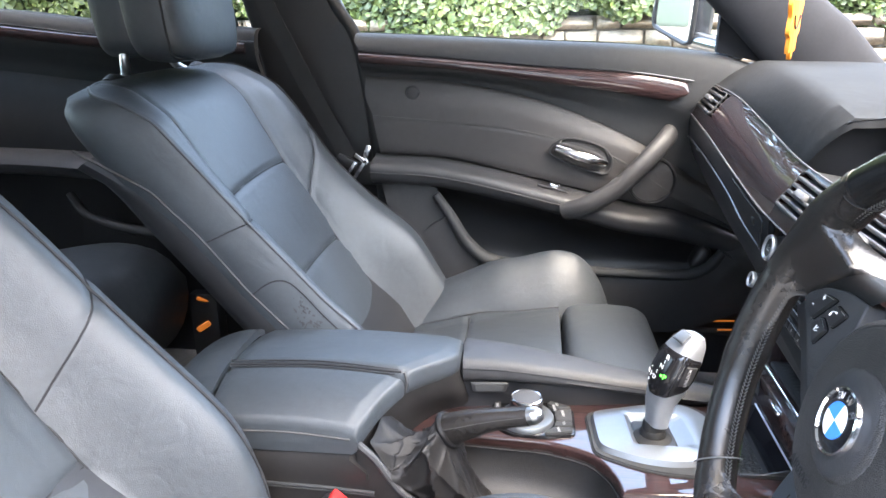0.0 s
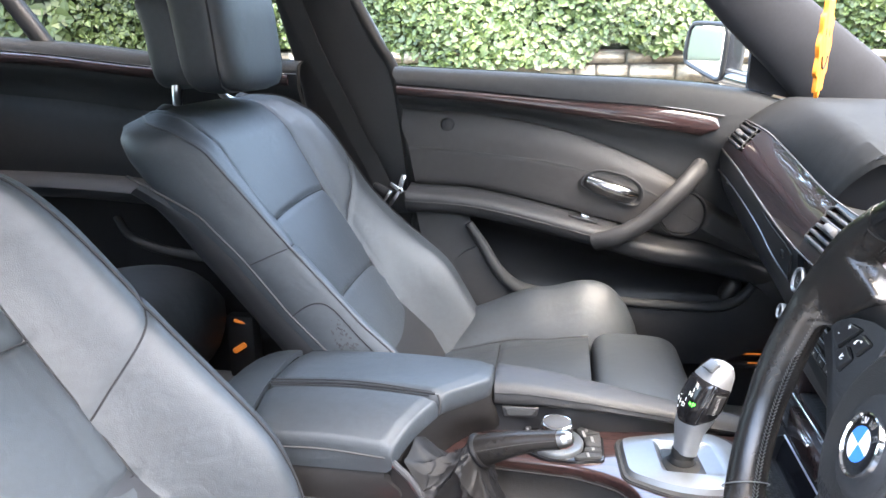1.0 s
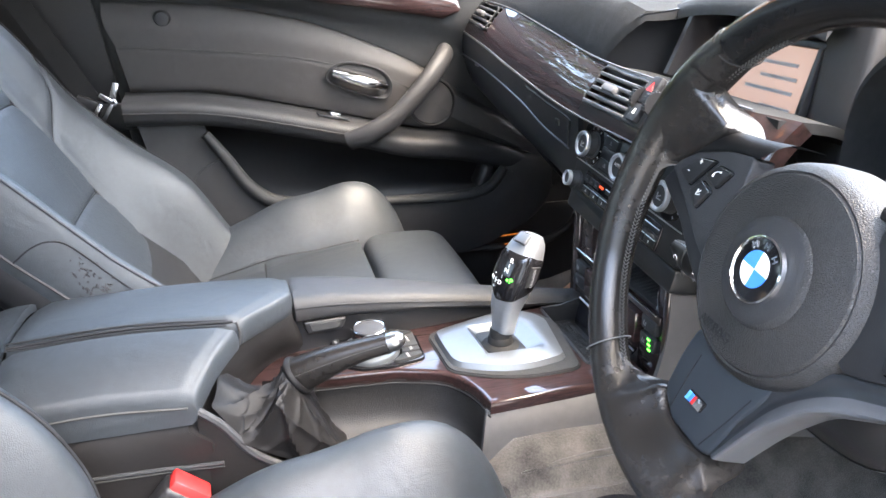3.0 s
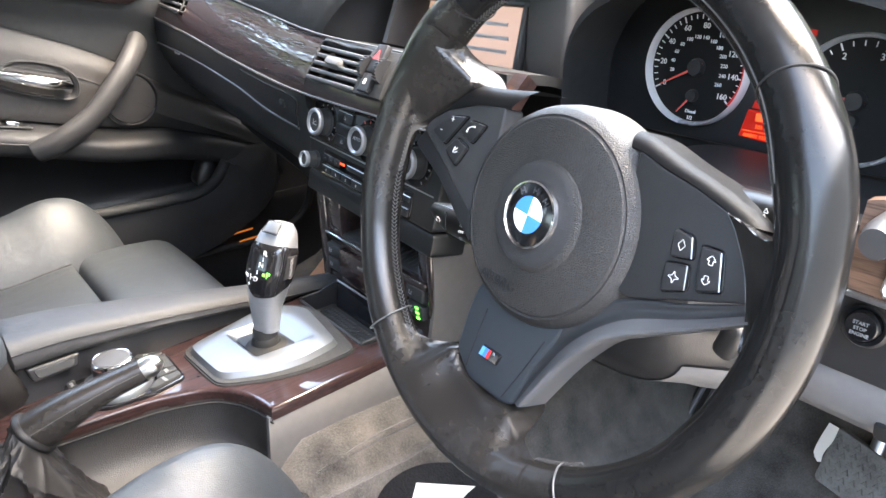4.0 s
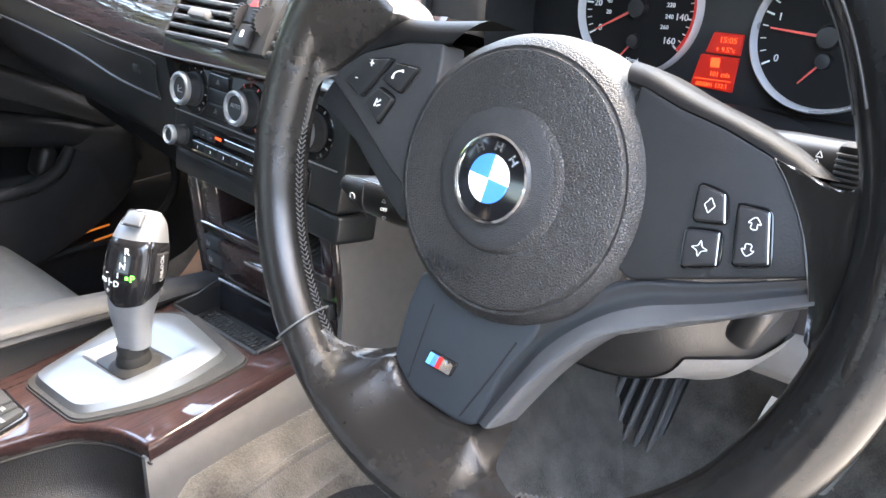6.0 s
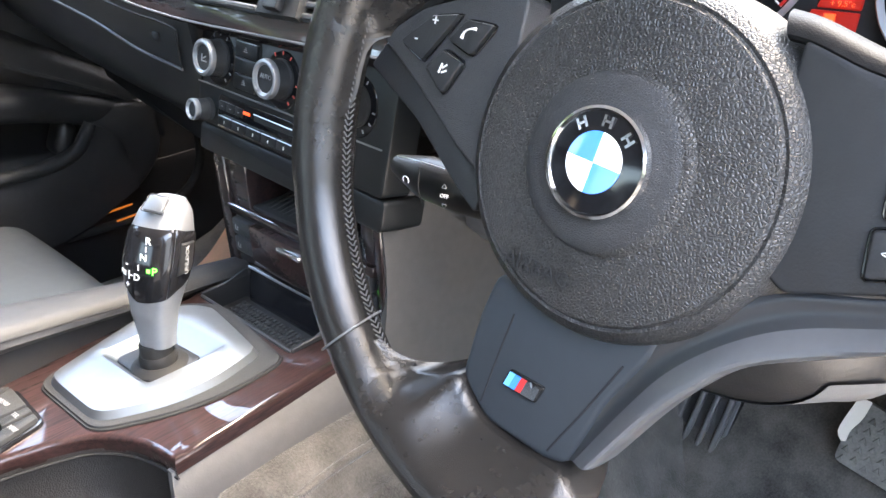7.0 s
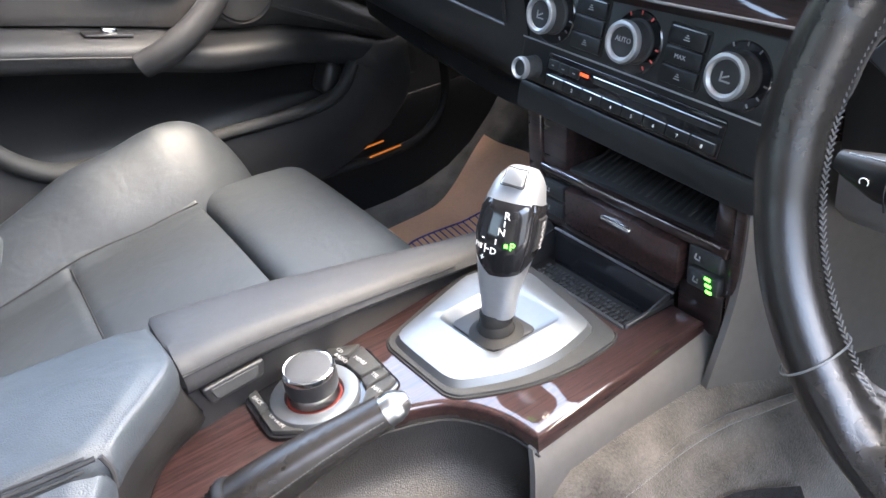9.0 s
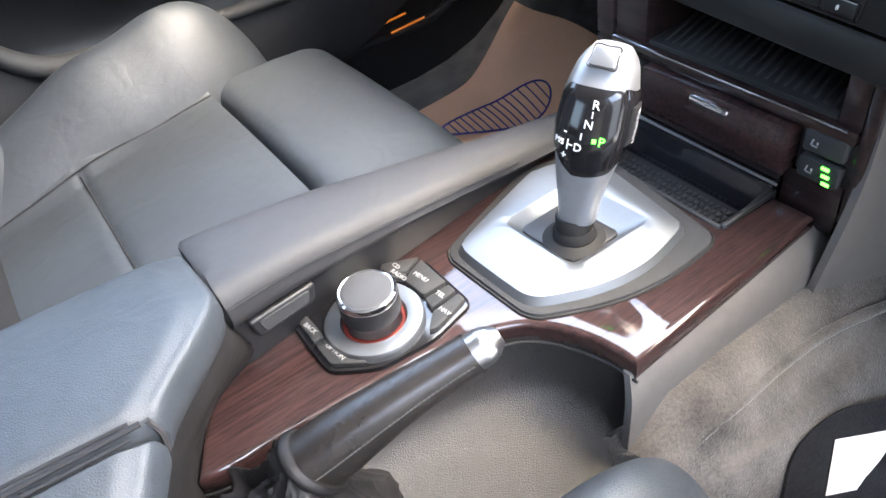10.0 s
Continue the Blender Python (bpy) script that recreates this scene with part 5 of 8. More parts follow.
part("park_light", block(.0028, .0030, .0004, 0, 1, on_lever(.0040, .640, .0015)), GLOW_GREEN, face, "green lit mark")
letters("UNLOCK", .0056, on_lever(.0325, .70, .0030) @ pose(0, 0, 0, 0, 0, 90), PRINT_DIM, face)

# rotary controller with its keys
ctl = thing("rotary_controller", "silver-ringed rotary media controller among black keys", "rotary knob", (-.193, .026, ZC))
base_out = round_poly([(-.240, .064), (-.240, .010), (-.212, -.010), (-.170, -.014), (-.130, -.004), (-.130, .056), (-.168, .074), (-.212, .078)], .008, 5)
part("key_bezel", slab(base_out, ZC - .002, ZC + .004, .002, 2), PLASTIC_GLOSS, ctl)
for name, pts in (("BACK", [(-.236, .061), (-.236, .037), (-.2275, .037), (-.2275, .064)]), ("OPTION", [(-.236, .034), (-.236, .012), (-.216, -.004), (-.2265, .034)]),
                  ("CD", [(-.160, .071), (-.166, .063), (-.150, .051), (-.134, .058)]), ("RADIO", [(-.1655, .059), (-.156, .046), (-.151, .048), (-.153, .052)]),
                  ("MENU", [(-.156, .043), (-.154, .022), (-.134, .022), (-.134, .055), (-.149, .049)]), ("TEL", [(-.155, .019), (-.157, .008), (-.134, .010), (-.134, .019)]), ("NAV", [(-.158, .005), (-.170, -.008), (-.164, -.010), (-.134, -.001), (-.134, .007)])):
    k = part("key", slab(round_poly(pts, .002, 3), ZC + .004, ZC + .008, .0014, 2), PLASTIC_SOFT, ctl)
    mx, my = np.mean([p[0] for p in pts]), np.mean([p[1] for p in pts])
    letters(name, .0052, axes((mx, my, ZC + .0083), (.15, -1, 0), (1, .15, 0)), PRINT_DIM, k)
m = pose(-.193, .026, ZC)
part("collar_ring", lathe([(.036, .003), (.036, .008), (.0345, .0105), (.029, .0115), (.0238, .0105), (.0225, .006)], 64, m), SILVER, ctl, "satin silver ring")
part("red_light_ring", lathe([(.0228, .0055), (.0222, .0072), (.0212, .0080), (.0202, .0078)], 64, m), KNOB_GLOW, ctl, "red glow ring under the knob")
part("knob_skirt", lathe([(.0205, .010), (.0200, .017), (.0204, .018), (.0204, .029), (.0198, .030)], 64, m), CHROME, ctl)
part("knob_grip", lathe([(.0206, .0185), (.0210, .021), (.0212, .031), (.0208, .033)], 64, m), PLASTIC, ctl)
part("knob_rim", lathe([(.0208, .0325), (.0212, .0350), (.0206, .0372), (.0192, .0380), (.0184, .0376)], 64, m), CHROME, ctl, "bright knob rim")
part("knob_top", lathe([(.001, .0392), (.008, .0391), (.0150, .0386), (.0176, .0380), (.0186, .0372)], 64, m), CAP_GREY, ctl, "grey knob cap")

# handbrake with its crumpled boot
hb_ = thing("handbrake", "black leather handbrake with chrome button and crumpled boot", "handbrake", (-.28, -.09, .47))
g0, g1 = np.array((-.292, -.071, .6010)), np.array((-.190, -.0977, .6385))
d = (g1 - g0) / np.linalg.norm(g1 - g0)
side_ = np.cross(d, (0, 0, 1)) / np.linalg.norm(np.cross(d, (0, 0, 1)))
up_ = np.cross(side_, d)
if up_[2] < 0:
    up_ = -up_
loops = []
for k in np.linspace(0, 1, 26):
    # deeper towards the boot, with a flat top and a drawn-in seam underneath
    c = g0 + (g1 - g0) * k + up_ * (.002 * math.sin(k * math.pi))
    w_, top, deep = .0165 - .0050 * sstep(.1, 1, k), .0155 - .0045 * sstep(.2, 1, k), .0230 - .0125 * sstep(.0, .85, k)
    loops.append([c + side_ * (w_ * math.copysign(abs(math.cos(q)) ** .85, math.cos(q))) + up_ * ((top if math.sin(q) > 0 else deep) * math.copysign(abs(math.sin(q)) ** .85, math.sin(q))) for q in np.linspace(0, 2 * math.pi, 32, endpoint=False)])
part("grip", rings(loops), LEATHER_RIM_WORN, hb_, "stitched black leather grip")
stitches = []
for k in np.linspace(.03, .97, 40):
    w_ = .0165 - .0050 * sstep(.1, 1, k)
    near_ = -side_ if side_[1] > 0 else side_
    p = g0 + (g1 - g0) * k + up_ * (.002 * math.sin(k * math.pi) + .004) + near_ * (w_ * .985)
    stitches.append(block(.0022, .0007, .0007, 0, 1, axes(p, d, near_)))
tagged(part("stitching", join(*stitches), THREAD, hb_, "pale row of stitches"), kind="stuff")
part("release_button", tube([g1 - d * .004, g1 + d * .002, g1 + d * .010, g1 + d * .015, g1 + d * .0165], [.0100, .0104, .0104, .0088, .0048], 24), STEEL, hb_, "satin steel release button")


def ridge(x):
    """Narrow raised pleats with broad hollows between them."""
    return (1 - abs(math.sin(x))) ** 2.4


# the boot: from a collar round the grip's end down to the rail and the scoop
foot_line = smooth_line([(-.236, -.055, .482), (-.244, -.030, .490), (-.285, -.020, .505), (-.330, -.030, .560), (-.358, -.060, .606), (-.370, -.100, .602), (-.364, -.110, .588), (-.340, -.111, .550), (-.310, -.112, .530), (-.275, -.112, .512), (-.246, -.092, .494)], 140, True)
mouth = g0 + d * .010
collar_ = []
for i in range(140):
    q = 2 * math.pi * i / 140
    # starts underneath, passes the far side and the back of the grip
    collar_.append(mouth + side_ * (.0178 * math.sin(q) * (1 if side_[1] > 0 else -1)) - up_ * (.0225 * math.cos(q) if math.cos(q) > 0 else .0165 * math.cos(q)) - d * (.010 * (1 - math.cos(q)) / 2))
loops = []
for t in np.r_[np.linspace(-.10, 0, 5), np.linspace(.02, 1, 70)]:
    ring = []
    for i in range(140):
        q = 2 * math.pi * i / 140
        a_, b_ = collar_[i], foot_line[i]
        if t <= 0:
            ring.append(a_ - d * (t * .07) + (a_ - mouth) * (.05 + .10 * math.sin((t + .1) / .1 * math.pi)))
            continue
        e_ = sstep(0, 1, t) * .5 + t * .5
        p = a_ + (b_ - a_) * e_
        mid_c = mouth + (np.array((-.300, -.072, .520)) - mouth) * t
        out_ = p - mid_c
        out_ = out_ / max(1e-6, np.linalg.norm(out_))
        back_ = max(0.0, -math.cos(q))
        near_q = max(0.0, -math.sin(q))
        amp = sstep(.0, .22, t) * (1 - .55 * sstep(.86, 1, t))
        fold = amp * (.0105 * ridge(2.5 * q + 1.0 + 1.1 * t) + .0080 * ridge(4 * q + 3.6 - 1.7 * t) + .0060 * ridge(1.5 * q - 4.5 * t + .7) + .0035 * ridge(6.5 * q + 6 * t) - .0055)
        full = .014 * math.sin(t * math.pi) * near_q - .020 * math.sin(t * math.pi) * back_ ** 2
        ring.append(p + out_ * (fold + full) + np.array((0, 0, -.012)) * math.sin(t * math.pi) * back_)
    loops.append(ring)
part("boot", rings(loops), LEATHER_BOOT, hb_, "crumpled soft leather boot")

# ---------------------------------------------------------------- centre stack
st = thing("center_stack", "lower centre stack with wood-faced drawer, open shelf and buttons", "centre stack", (.12, 0, .50))
XS = .112


def face_block(y0, y1, z0, z1, x0, x1, mat, name, parent, label="", bevel=.003):
    return part(name, block(x1 - x0, abs(y1 - y0), z1 - z0, bevel, 2, pose((x0 + x1) / 2, (y0 + y1) / 2, (z0 + z1) / 2)), mat, parent, label)


face_block(.104, .124, .50, .712, XS, .26, WOOD, "cheek", st, "dark wood side cheek")
face_block(-.128, -.118, .556, .712, XS, .26, WOOD, "cheek", st)
part("tunnel_cover", skin([[(.113, -.129, .712), (.20, -.138, .70), (.30, -.165, .68), (.46, -.20, .66)], [(.113, -.130, .60), (.20, -.142, .595), (.30, -.172, .59), (.46, -.21, .59)], [(.088, -.127, .495), (.185, -.150, .487), (.29, -.188, .490), (.46, -.23, .48)]], 16, 12, (0, .006, 0)), TUNNEL_GREY, st, "grey plastic tunnel cover")
face_block(.069, .104, .622, .712, XS + .002, .20, WOOD, "cheek", st)
face_block(-.118, -.100, .632, .712, XS + .002, .20, WOOD, "cheek", st)
face_block(.104, -.118, .622, .634, XS - .002, .22, WOOD, "shelf_sill", st, "dark wood shelf edge")
part("sill_edge", tube([(XS - .003, .10, .6335), (XS - .003, .0, .6335), (XS - .003, -.112, .6335)], .0014, 8), CHROME, st)
# shelf recess with a ribbed rubber floor
face_block(.069, -.100, .634, .712, .215, .222, PLASTIC, "shelf_back", st)
sf = face_block(.069, -.100, .630, .638, XS + .004, .22, RUBBER, "shelf_floor", st, "ribbed rubber shelf mat")
for i in range(22):
    y = .066 - i * .0078
    part("rib", block(.090, .0036, .003, .001, 1, pose(XS + .055, y, .6392, 0, -3, 12)), PLASTIC_SOFT, sf)
# drawer
dr = face_block(.064, -.076, .580, .621, XS - .008, XS + .05, WOOD_LONG, "drawer", st, "wood-faced drawer front", .004)
part("pull_tab", block(.006, .036, .006, .002, 2, pose(XS - .010, -.008, .6135)), CHROME, dr, "chrome pull tab")
face_block(.104, .064, .575, .622, XS + .004, .20, PLASTIC, "switch_bay", st)
face_block(-.076, -.118, .575, .632, XS + .004, .20, PLASTIC, "switch_bay", st)
for y, z in ((.084, .610), (.084, .590), (-.0985, .616), (-.0985, .594)):
    b = part("button", block(.010, .032, .018, .003, 2, pose(XS + .001, y, z)), PLASTIC_SOFT, st)
    part("symbol", join(block(.0006, .0012, .0050, 0, 1, pose(XS - .0044, y + .0080, z + .0005, 14, 0, 0)), block(.0006, .0042, .0012, 0, 1, pose(XS - .0044, y + .0058, z - .0022)), block(.0006, .0012, .0022, 0, 1, pose(XS - .0044, y + .0040, z + .0006))), PRINT_DIM, b)
    if (y, z) == (-.0985, .594):
        for k in range(3):
            part("indicator", block(.0012, .0060, .0028, .0004, 1, pose(XS - .0046, y - .008 + k * .0012, z - .006 + k * .006)), GLOW_GREEN, b, "green lit bar")
# tray in front of the gear surround, with a dropped lid
tr = part("tray_floor", block(.046, .146, .004, .001, 1, pose(.078, .008, ZC - .022)), RUBBER, st, "ribbed tray floor")
for i in range(5):
    for j in range(24):
        part("rib", block(.0050, .0036, .002, .0006, 1, pose(.0625 + i * .0068, .070 - j * .0056 - (i % 2) * .0015, ZC - .0192)), PLASTIC_SOFT, tr)
part("tray_wall", block(.004, .150, .030, .001, 1, pose(.0545, .008, ZC - .013, 0, -8, 0)), PLASTIC, st)
part("tray_wall", block(.060, .004, .034, .001, 1, pose(.083, .083, ZC - .013)), PLASTIC, st)
part("tray_wall", block(.060, .004, .034, .001, 1, pose(.083, -.068, ZC - .013)), PLASTIC, st)
part("tray_lid", skin([[(XS - .001, .080, .5665), (XS - .001, .0, .5665), (XS - .001, -.070, .5665)], [(XS - .006, .078, .555), (XS - .006, .0, .555), (XS - .006, -.066, .555)], [(XS - .012, .072, .542), (XS - .012, .0, .542), (XS - .012, -.062, .542)], [(XS - .014, .070, .535), (XS - .014, .0, .535), (XS - .014, -.060, .535)]], 12, 16, (.004, 0, .002)), PLASTIC_GLOSS, st, "glossy black dropped tray lid")
part("lid_edge", tube([(XS - .003, .081, .5675), (XS - .003, .0, .5675), (XS - .003, -.071, .5675)], .0012, 8), STEEL, st, "bright lid edge")
for y_ in (.0822, -.0678):
    part("lid_arm", slab([(.0, .0), (.048, .0), (.048, .010), (.046, .0115)], -.0010, .0010, .0004, 1, axes((.060, y_, ZC - .001), (1, 0, 0), (0, 0, 1))), PLASTIC, st)
face_block(.100, -.070, .569, .5815, XS - .001, .20, WOOD, "lid_sill", st, "glossy dark strip above the tray lid")
face_block(-.0705, -.1175, .540, .585, XS + .002, .20, WOOD, "cheek", st)

# ---------------------------------------------------------------- dashboard
dash = thing("dashboard", "dark soft dashboard with glossy wood band, vents and open compartments", "dashboard", (.3, .1, .75))
Y = (.70, .55, .36, .17, .0, -.17, -.205)
blo = list(zip((.122, .122, .118, .112, .110, .110, .13), Y, (.868, .852, .830, .8145, .812, .812, .812)))
bup = list(zip((.162, .168, .162, .154, .152, .152, .17), Y, (.924, .916, .897, .8775, .872, .870, .868)))
crest = [(.228, .70, .966), (.222, .55, .968), (.200, .36, .963), (.186, .17, .948), (.184, .112, .938)]
edge_y = .115
bu = smooth_line(bup[:3] + [(.1545, .163, .8765)], 16)
cs = smooth_line(crest, 16)
pad = [bu] + [bu + (cs - bu) * f + np.array((-.004, 0, .002)) * math.sin(f * math.pi) for f in (.3, .6, .85, .96)] + [cs, cs + np.array((.012, 0, .004)), cs + np.array((.05, 0, .004))]
part("upper_dash", skin([[tuple(p) for p in l] for l in pad] + [[(.50, p[1], .962) for p in cs], [(.86, p[1], .93) for p in cs]], 60, 50, (0, 0, -.012)), DASH_PAD, dash, "soft grey dash pad")
part("recess_wall", skin([[(.156, .160, .876), (.22, .14, .852), (.290, .118, .836)], [(.170, .138, .905), (.24, .128, .90), (.300, .112, .90)], [(.185, .111, .937), (.25, .110, .945), (.310, .106, .956)]], 12, 12, (0, .008, 0)), PLASTIC, dash)
part("display_shelf", skin([[(.155, edge_y, .875), (.153, -.05, .870), (.157, -.20, .868)], [(.215, edge_y, .862), (.225, -.05, .858), (.225, -.20, .856)], [(.275, edge_y, .836), (.275, -.05, .832), (.275, -.20, .830)]], 20, 12, (0, 0, -.01)), DASH_PAD, dash)
part("rear_dash", skin([[(.30, edge_y, .955), (.30, -.05, .955), (.30, -.20, .955), (.32, -.60, .955)], [(.50, edge_y, .962), (.50, -.05, .962), (.50, -.20, .962), (.50, -.70, .962)], [(.86, edge_y, .93), (.86, -.05, .93), (.86, -.20, .93), (.86, -.70, .93)]], 20, 12, (0, 0, -.02)), DASH_PAD, dash)
mid_ = [((a[0] + b[0]) / 2 - .0035, a[1], (a[2] + b[2]) / 2 + .0035) for a, b in zip(blo, bup)]


def band(y0, y1, lo=0.0, hi=1.0, lift=0.0, n=30, nv=12):
    def at(y, t):
        ys = [-v for v in Y]
        g = lambda L, k: float(np.interp(-y, ys, [p[k] for p in L]))  # noqa: E731
        p = [np.array((g(L, 0), y, g(L, 2))) for L in (blo, mid_, bup)]
        return (1 - t) ** 2 * p[0] + 2 * t * (1 - t) * (2 * p[1] - .5 * p[0] - .5 * p[2]) + t * t * p[2] + np.array((-.7, 0, .7)) * lift
    ts = np.linspace(lo, hi, 5)
    return skin([[at(y, t) for y in np.linspace(y0, y1, 12)] for t in ts], n, nv, (.012, 0, -.012)), at


b1, band_at = band(.585, .130)
part("wood_band", b1, WOOD, dash, "glossy dark wood dash band")
part("wood_band", band(-.150, -.215)[0], WOOD, dash)
part("wood_band", band(.130, -.150, 0, .20)[0], WOOD_STRIP, dash)
part("wood_band", band(.130, -.045, .90, 1.0)[0], SILVER, dash, "satin silver strip above the vents")
part("wood_band", band(-.045, -.150, .90, 1.0)[0], WOOD, dash)
part("wood_band", band(.70, .585, 0, .28)[0], WOOD, dash)
part("wood_band", band(.70, .585, .95, 1.0)[0], WOOD, dash)
part("band_edge", tube([tuple(np.array(p) + np.array((-.001, 0, .002))) for p in bup[:6]], .0012, 8), PLASTIC_GREY, dash)
part("band_edge", tube([tuple(np.array(p) + np.array((-.001, 0, -.001))) for p in blo[:6]], .0012, 8), PLASTIC_GREY, dash)


def vent(y0, y1, t0, t1, slats, name="air_vent"):
    """A louvred outlet set in the band."""
    c = [band_at(y0, t0), band_at(y1, t0), band_at(y1, t1), band_at(y0, t1)]
    out = np.array((-.7, 0, .7))
    v = part(name, tube([p + out * .002 for p in (c[0], (c[0] + c[1]) / 2, c[1], (c[1] + c[2]) / 2, c[2], (c[2] + c[3]) / 2, c[3], (c[3] + c[0]) / 2)], .0016, 8, closed=True, count=60), PLASTIC_SOFT, dash, "black louvred air vent")
    part("vent_back", skin([[c[0] - out * .02, c[1] - out * .02], [c[3] - out * .02, c[2] - out * .02]], 6, 4), RUBBER, v)
    for i in range(slats):
        t = (i + .5) / slats
        a, b = c[0] + (c[3] - c[0]) * t, c[1] + (c[2] - c[1]) * t
        mx = axes((a + b) / 2 - out * .006, b - a, (-.9, 0, .35))
        part("louvre", block(np.linalg.norm(b - a) - .004, .024, .0050, .0014, 1, mx), LOUVRE, v)
    a, b = (c[0] + c[3]) / 2, (c[1] + c[2]) / 2
    part("vent_tab", block(.032, .016, .010, .003, 2, axes(a * .55 + b * .45 + out * .004, b - a, out)), PLASTIC_GREY, v, "grey adjuster tab")
    return v


vent(.124, .008, .22, .89, 5)
vent(-.050, -.147, .22, .89, 5)
vent(.69, .60, .30, .92, 4)
hz = part("switch_tower", skin([[band_at(y, t) + np.array((-.005, 0, .005)) for y in (.006, -.021, -.048)] for t in (.18, .4, .65, .93)], 8, 8, (.012, 0, -.012)), PLASTIC_SOFT, dash, "grey switch tower between the vents")
hm = axes(band_at(-.021, .55) + np.array((-.0065, 0, .0065)), (0, -1, 0), band_at(0, .9) - band_at(0, .2))
part("hazard_button", block(.019, .034, .008, .002, 2, hm @ pose(0, .014, 0)), PLASTIC, hz)
part("hazard_triangle", slab([(-.006, -.005), (.006, -.005), (0, .006)], .004, .0048, 0, 1, hm @ pose(0, .017, 0)), RED, hz, "red hazard triangle")
part("lock_button", block(.019, .022, .008, .002, 2, hm @ pose(0, -.015, 0)), PLASTIC, hz)
part("lock_mark", join(block(.0045, .0036, .0008, 0, 1, hm @ pose(0, -.016, .0042)), tube([hm @ Vector((x_, y_, .0044)) for x_, y_ in ((-.0016, -.0145), (-.0014, -.0118), (.0014, -.0118), (.0016, -.0145))], .0004, 5)), PRINT, hz)
for s in (-1, 1):
    tw = part("thumb_wheel", lathe([(.004, -.003), (.0135, -.003), (.014, 0), (.0135, .003), (.004, .003)], 24, hm @ pose(s * .0155, .002, -.003, 0, 90, 0)), PLASTIC, hz, "ribbed thumb wheel")
    for k in range(9):
        w_ = radians(-60 + k * 15)
        part("rib", block(.0066, .0012, .0016, 0, 1, hm @ pose(s * .0155, .002, -.003) @ pose(0, .0142 * math.sin(w_), .0142 * math.cos(w_), -math.degrees(w_), 0, 0)), PLASTIC_SOFT, tw)

# glove box side and lower dash
flo = [(.120, .70, .865), (.120, .55, .849), (.116, .36, .827), (.110, .17, .8115), (.109, .12, .810)]
low1 = [(.120, .70, .824), (.119, .55, .814), (.117, .36, .792), (.115, .25, .772), (.114, .17, .763), (.114, .12, .757)]
low2 = [(.150, .70, .755), (.140, .55, .742), (.132, .36, .725), (.130, .25, .715), (.128, .17, .704), (.128, .12, .700)]
low3 = [(.28, .70, .64), (.27, .55, .62), (.26, .36, .60), (.255, .25, .60), (.25, .17, .60), (.25, .12, .60)]
part("lower_dash", skin([flo, low1, low2, [(x - .03, y, z + .05) for x, y, z in low3], low3, [(.60, y, .60) for _, y, _ in low3]], 40, 30, (.008, 0, -.004)), PANEL_BLACK, dash, "black lower dash above the footwell")
part("chrome_line", tube([tuple(np.array(p) + np.array((-.002, 0, 0))) for p in low1[:4]] + [(.1125, .152, .7615)], .0016, 8), SATIN_GREY, dash, "bright line along the lower dash")
part("compartment_door", skin([[(.1155, .325, .815), (.1125, .24, .807), (.1100, .153, .800)], [(.1145, .325, .797), (.1120, .24, .785), (.1105, .153, .777)], [(.1150, .325, .790), (.1130, .24, .773), (.1110, .153, .765)]], 16, 8, (.004, 0, 0)), PANEL_BLACK, dash, "small closed compartment door")
part("door_gap", tube([(.1150, .327, .8175), (.1120, .24, .8095), (.1093, .150, .8025), (.1095, .1495, .785), (.1105, .1495, .764)], .0013, 6), RUBBER, dash)
part("compartment_latch", block(.004, .014, .010, .002, 2, pose(.1105, .190, .790)), RUBBER, dash)
part("side_latch", block(.004, .02, .006, .002, 2, pose(.118, .60, .815)), STEEL, dash)
# panel behind wheel and knee panel of the driver
Yd = (-.15, -.30, -.45, -.60, -.74)
part("driver_dash", skin([[(.16, y, .812) for y in Yd], [(.178, y, .74) for y in Yd], [(.185, y, .69) for y in Yd]], 24, 12, (.02, 0, 0)), PLASTIC, dash, "black driver side dash")
part("knee_panel", skin([[(.188, y, .688) for y in Yd], [(.192, y, .655) for y in Yd], [(.215, y, .632) for y in Yd], [(.34, y, .63) for y in Yd], [(.60, y, .66) for y in Yd]], 24, 14, (.006, 0, .01)), KNEE_GREY, dash, "light grey knee panel under the column")
part("driver_top", skin([[(.17, y, .815) for y in (-.58, -.66, -.74)], [(.20, y, .87) for y in (-.58, -.66, -.74)], [(.30, y, .93) for y in (-.58, -.66, -.74)]], 10, 10, (.02, 0, 0)), PLASTIC_SOFT, dash)
ow_ = part("wood_band", skin([[(.150, -.535, .772), (.150, -.60, .772), (.150, -.74, .778)], [(.146, -.535, .800), (.146, -.60, .800), (.146, -.74, .806)], [(.152, -.535, .832), (.152, -.60, .846), (.152, -.74, .850)]], 12, 10, (.01, 0, 0)), WOOD_BROWN, dash, "mid-brown wood at the outer end of the dash")
part("band_edge", tube([(.150, -.535, .769), (.149, -.60, .769), (.149, -.74, .775)], .0024, 8), STEEL, ow_)
part("panel_slot", block(.012, .09, .016, .004, 2, pose(.1955, -.600, .652, 0, -12, 0)), RUBBER, dash, "dark slot in the knee panel")
sb_ = part("start_button", lathe([(.001, .008), (.010, .008), (.0115, .006), (.0115, 0)], 32, axes((.176, -.541, .738), (0, -1, 0), (.1, 0, 1))), PLASTIC_GLOSS, dash, "round start button")
for i, txt in enumerate(("START", "STOP", "ENGINE")):
    letters(txt, .0036, axes((.1672, -.541, .7418 - i * .0042), (0, -1, 0), (.1, 0, 1)), PRINT_DIM, sb_)
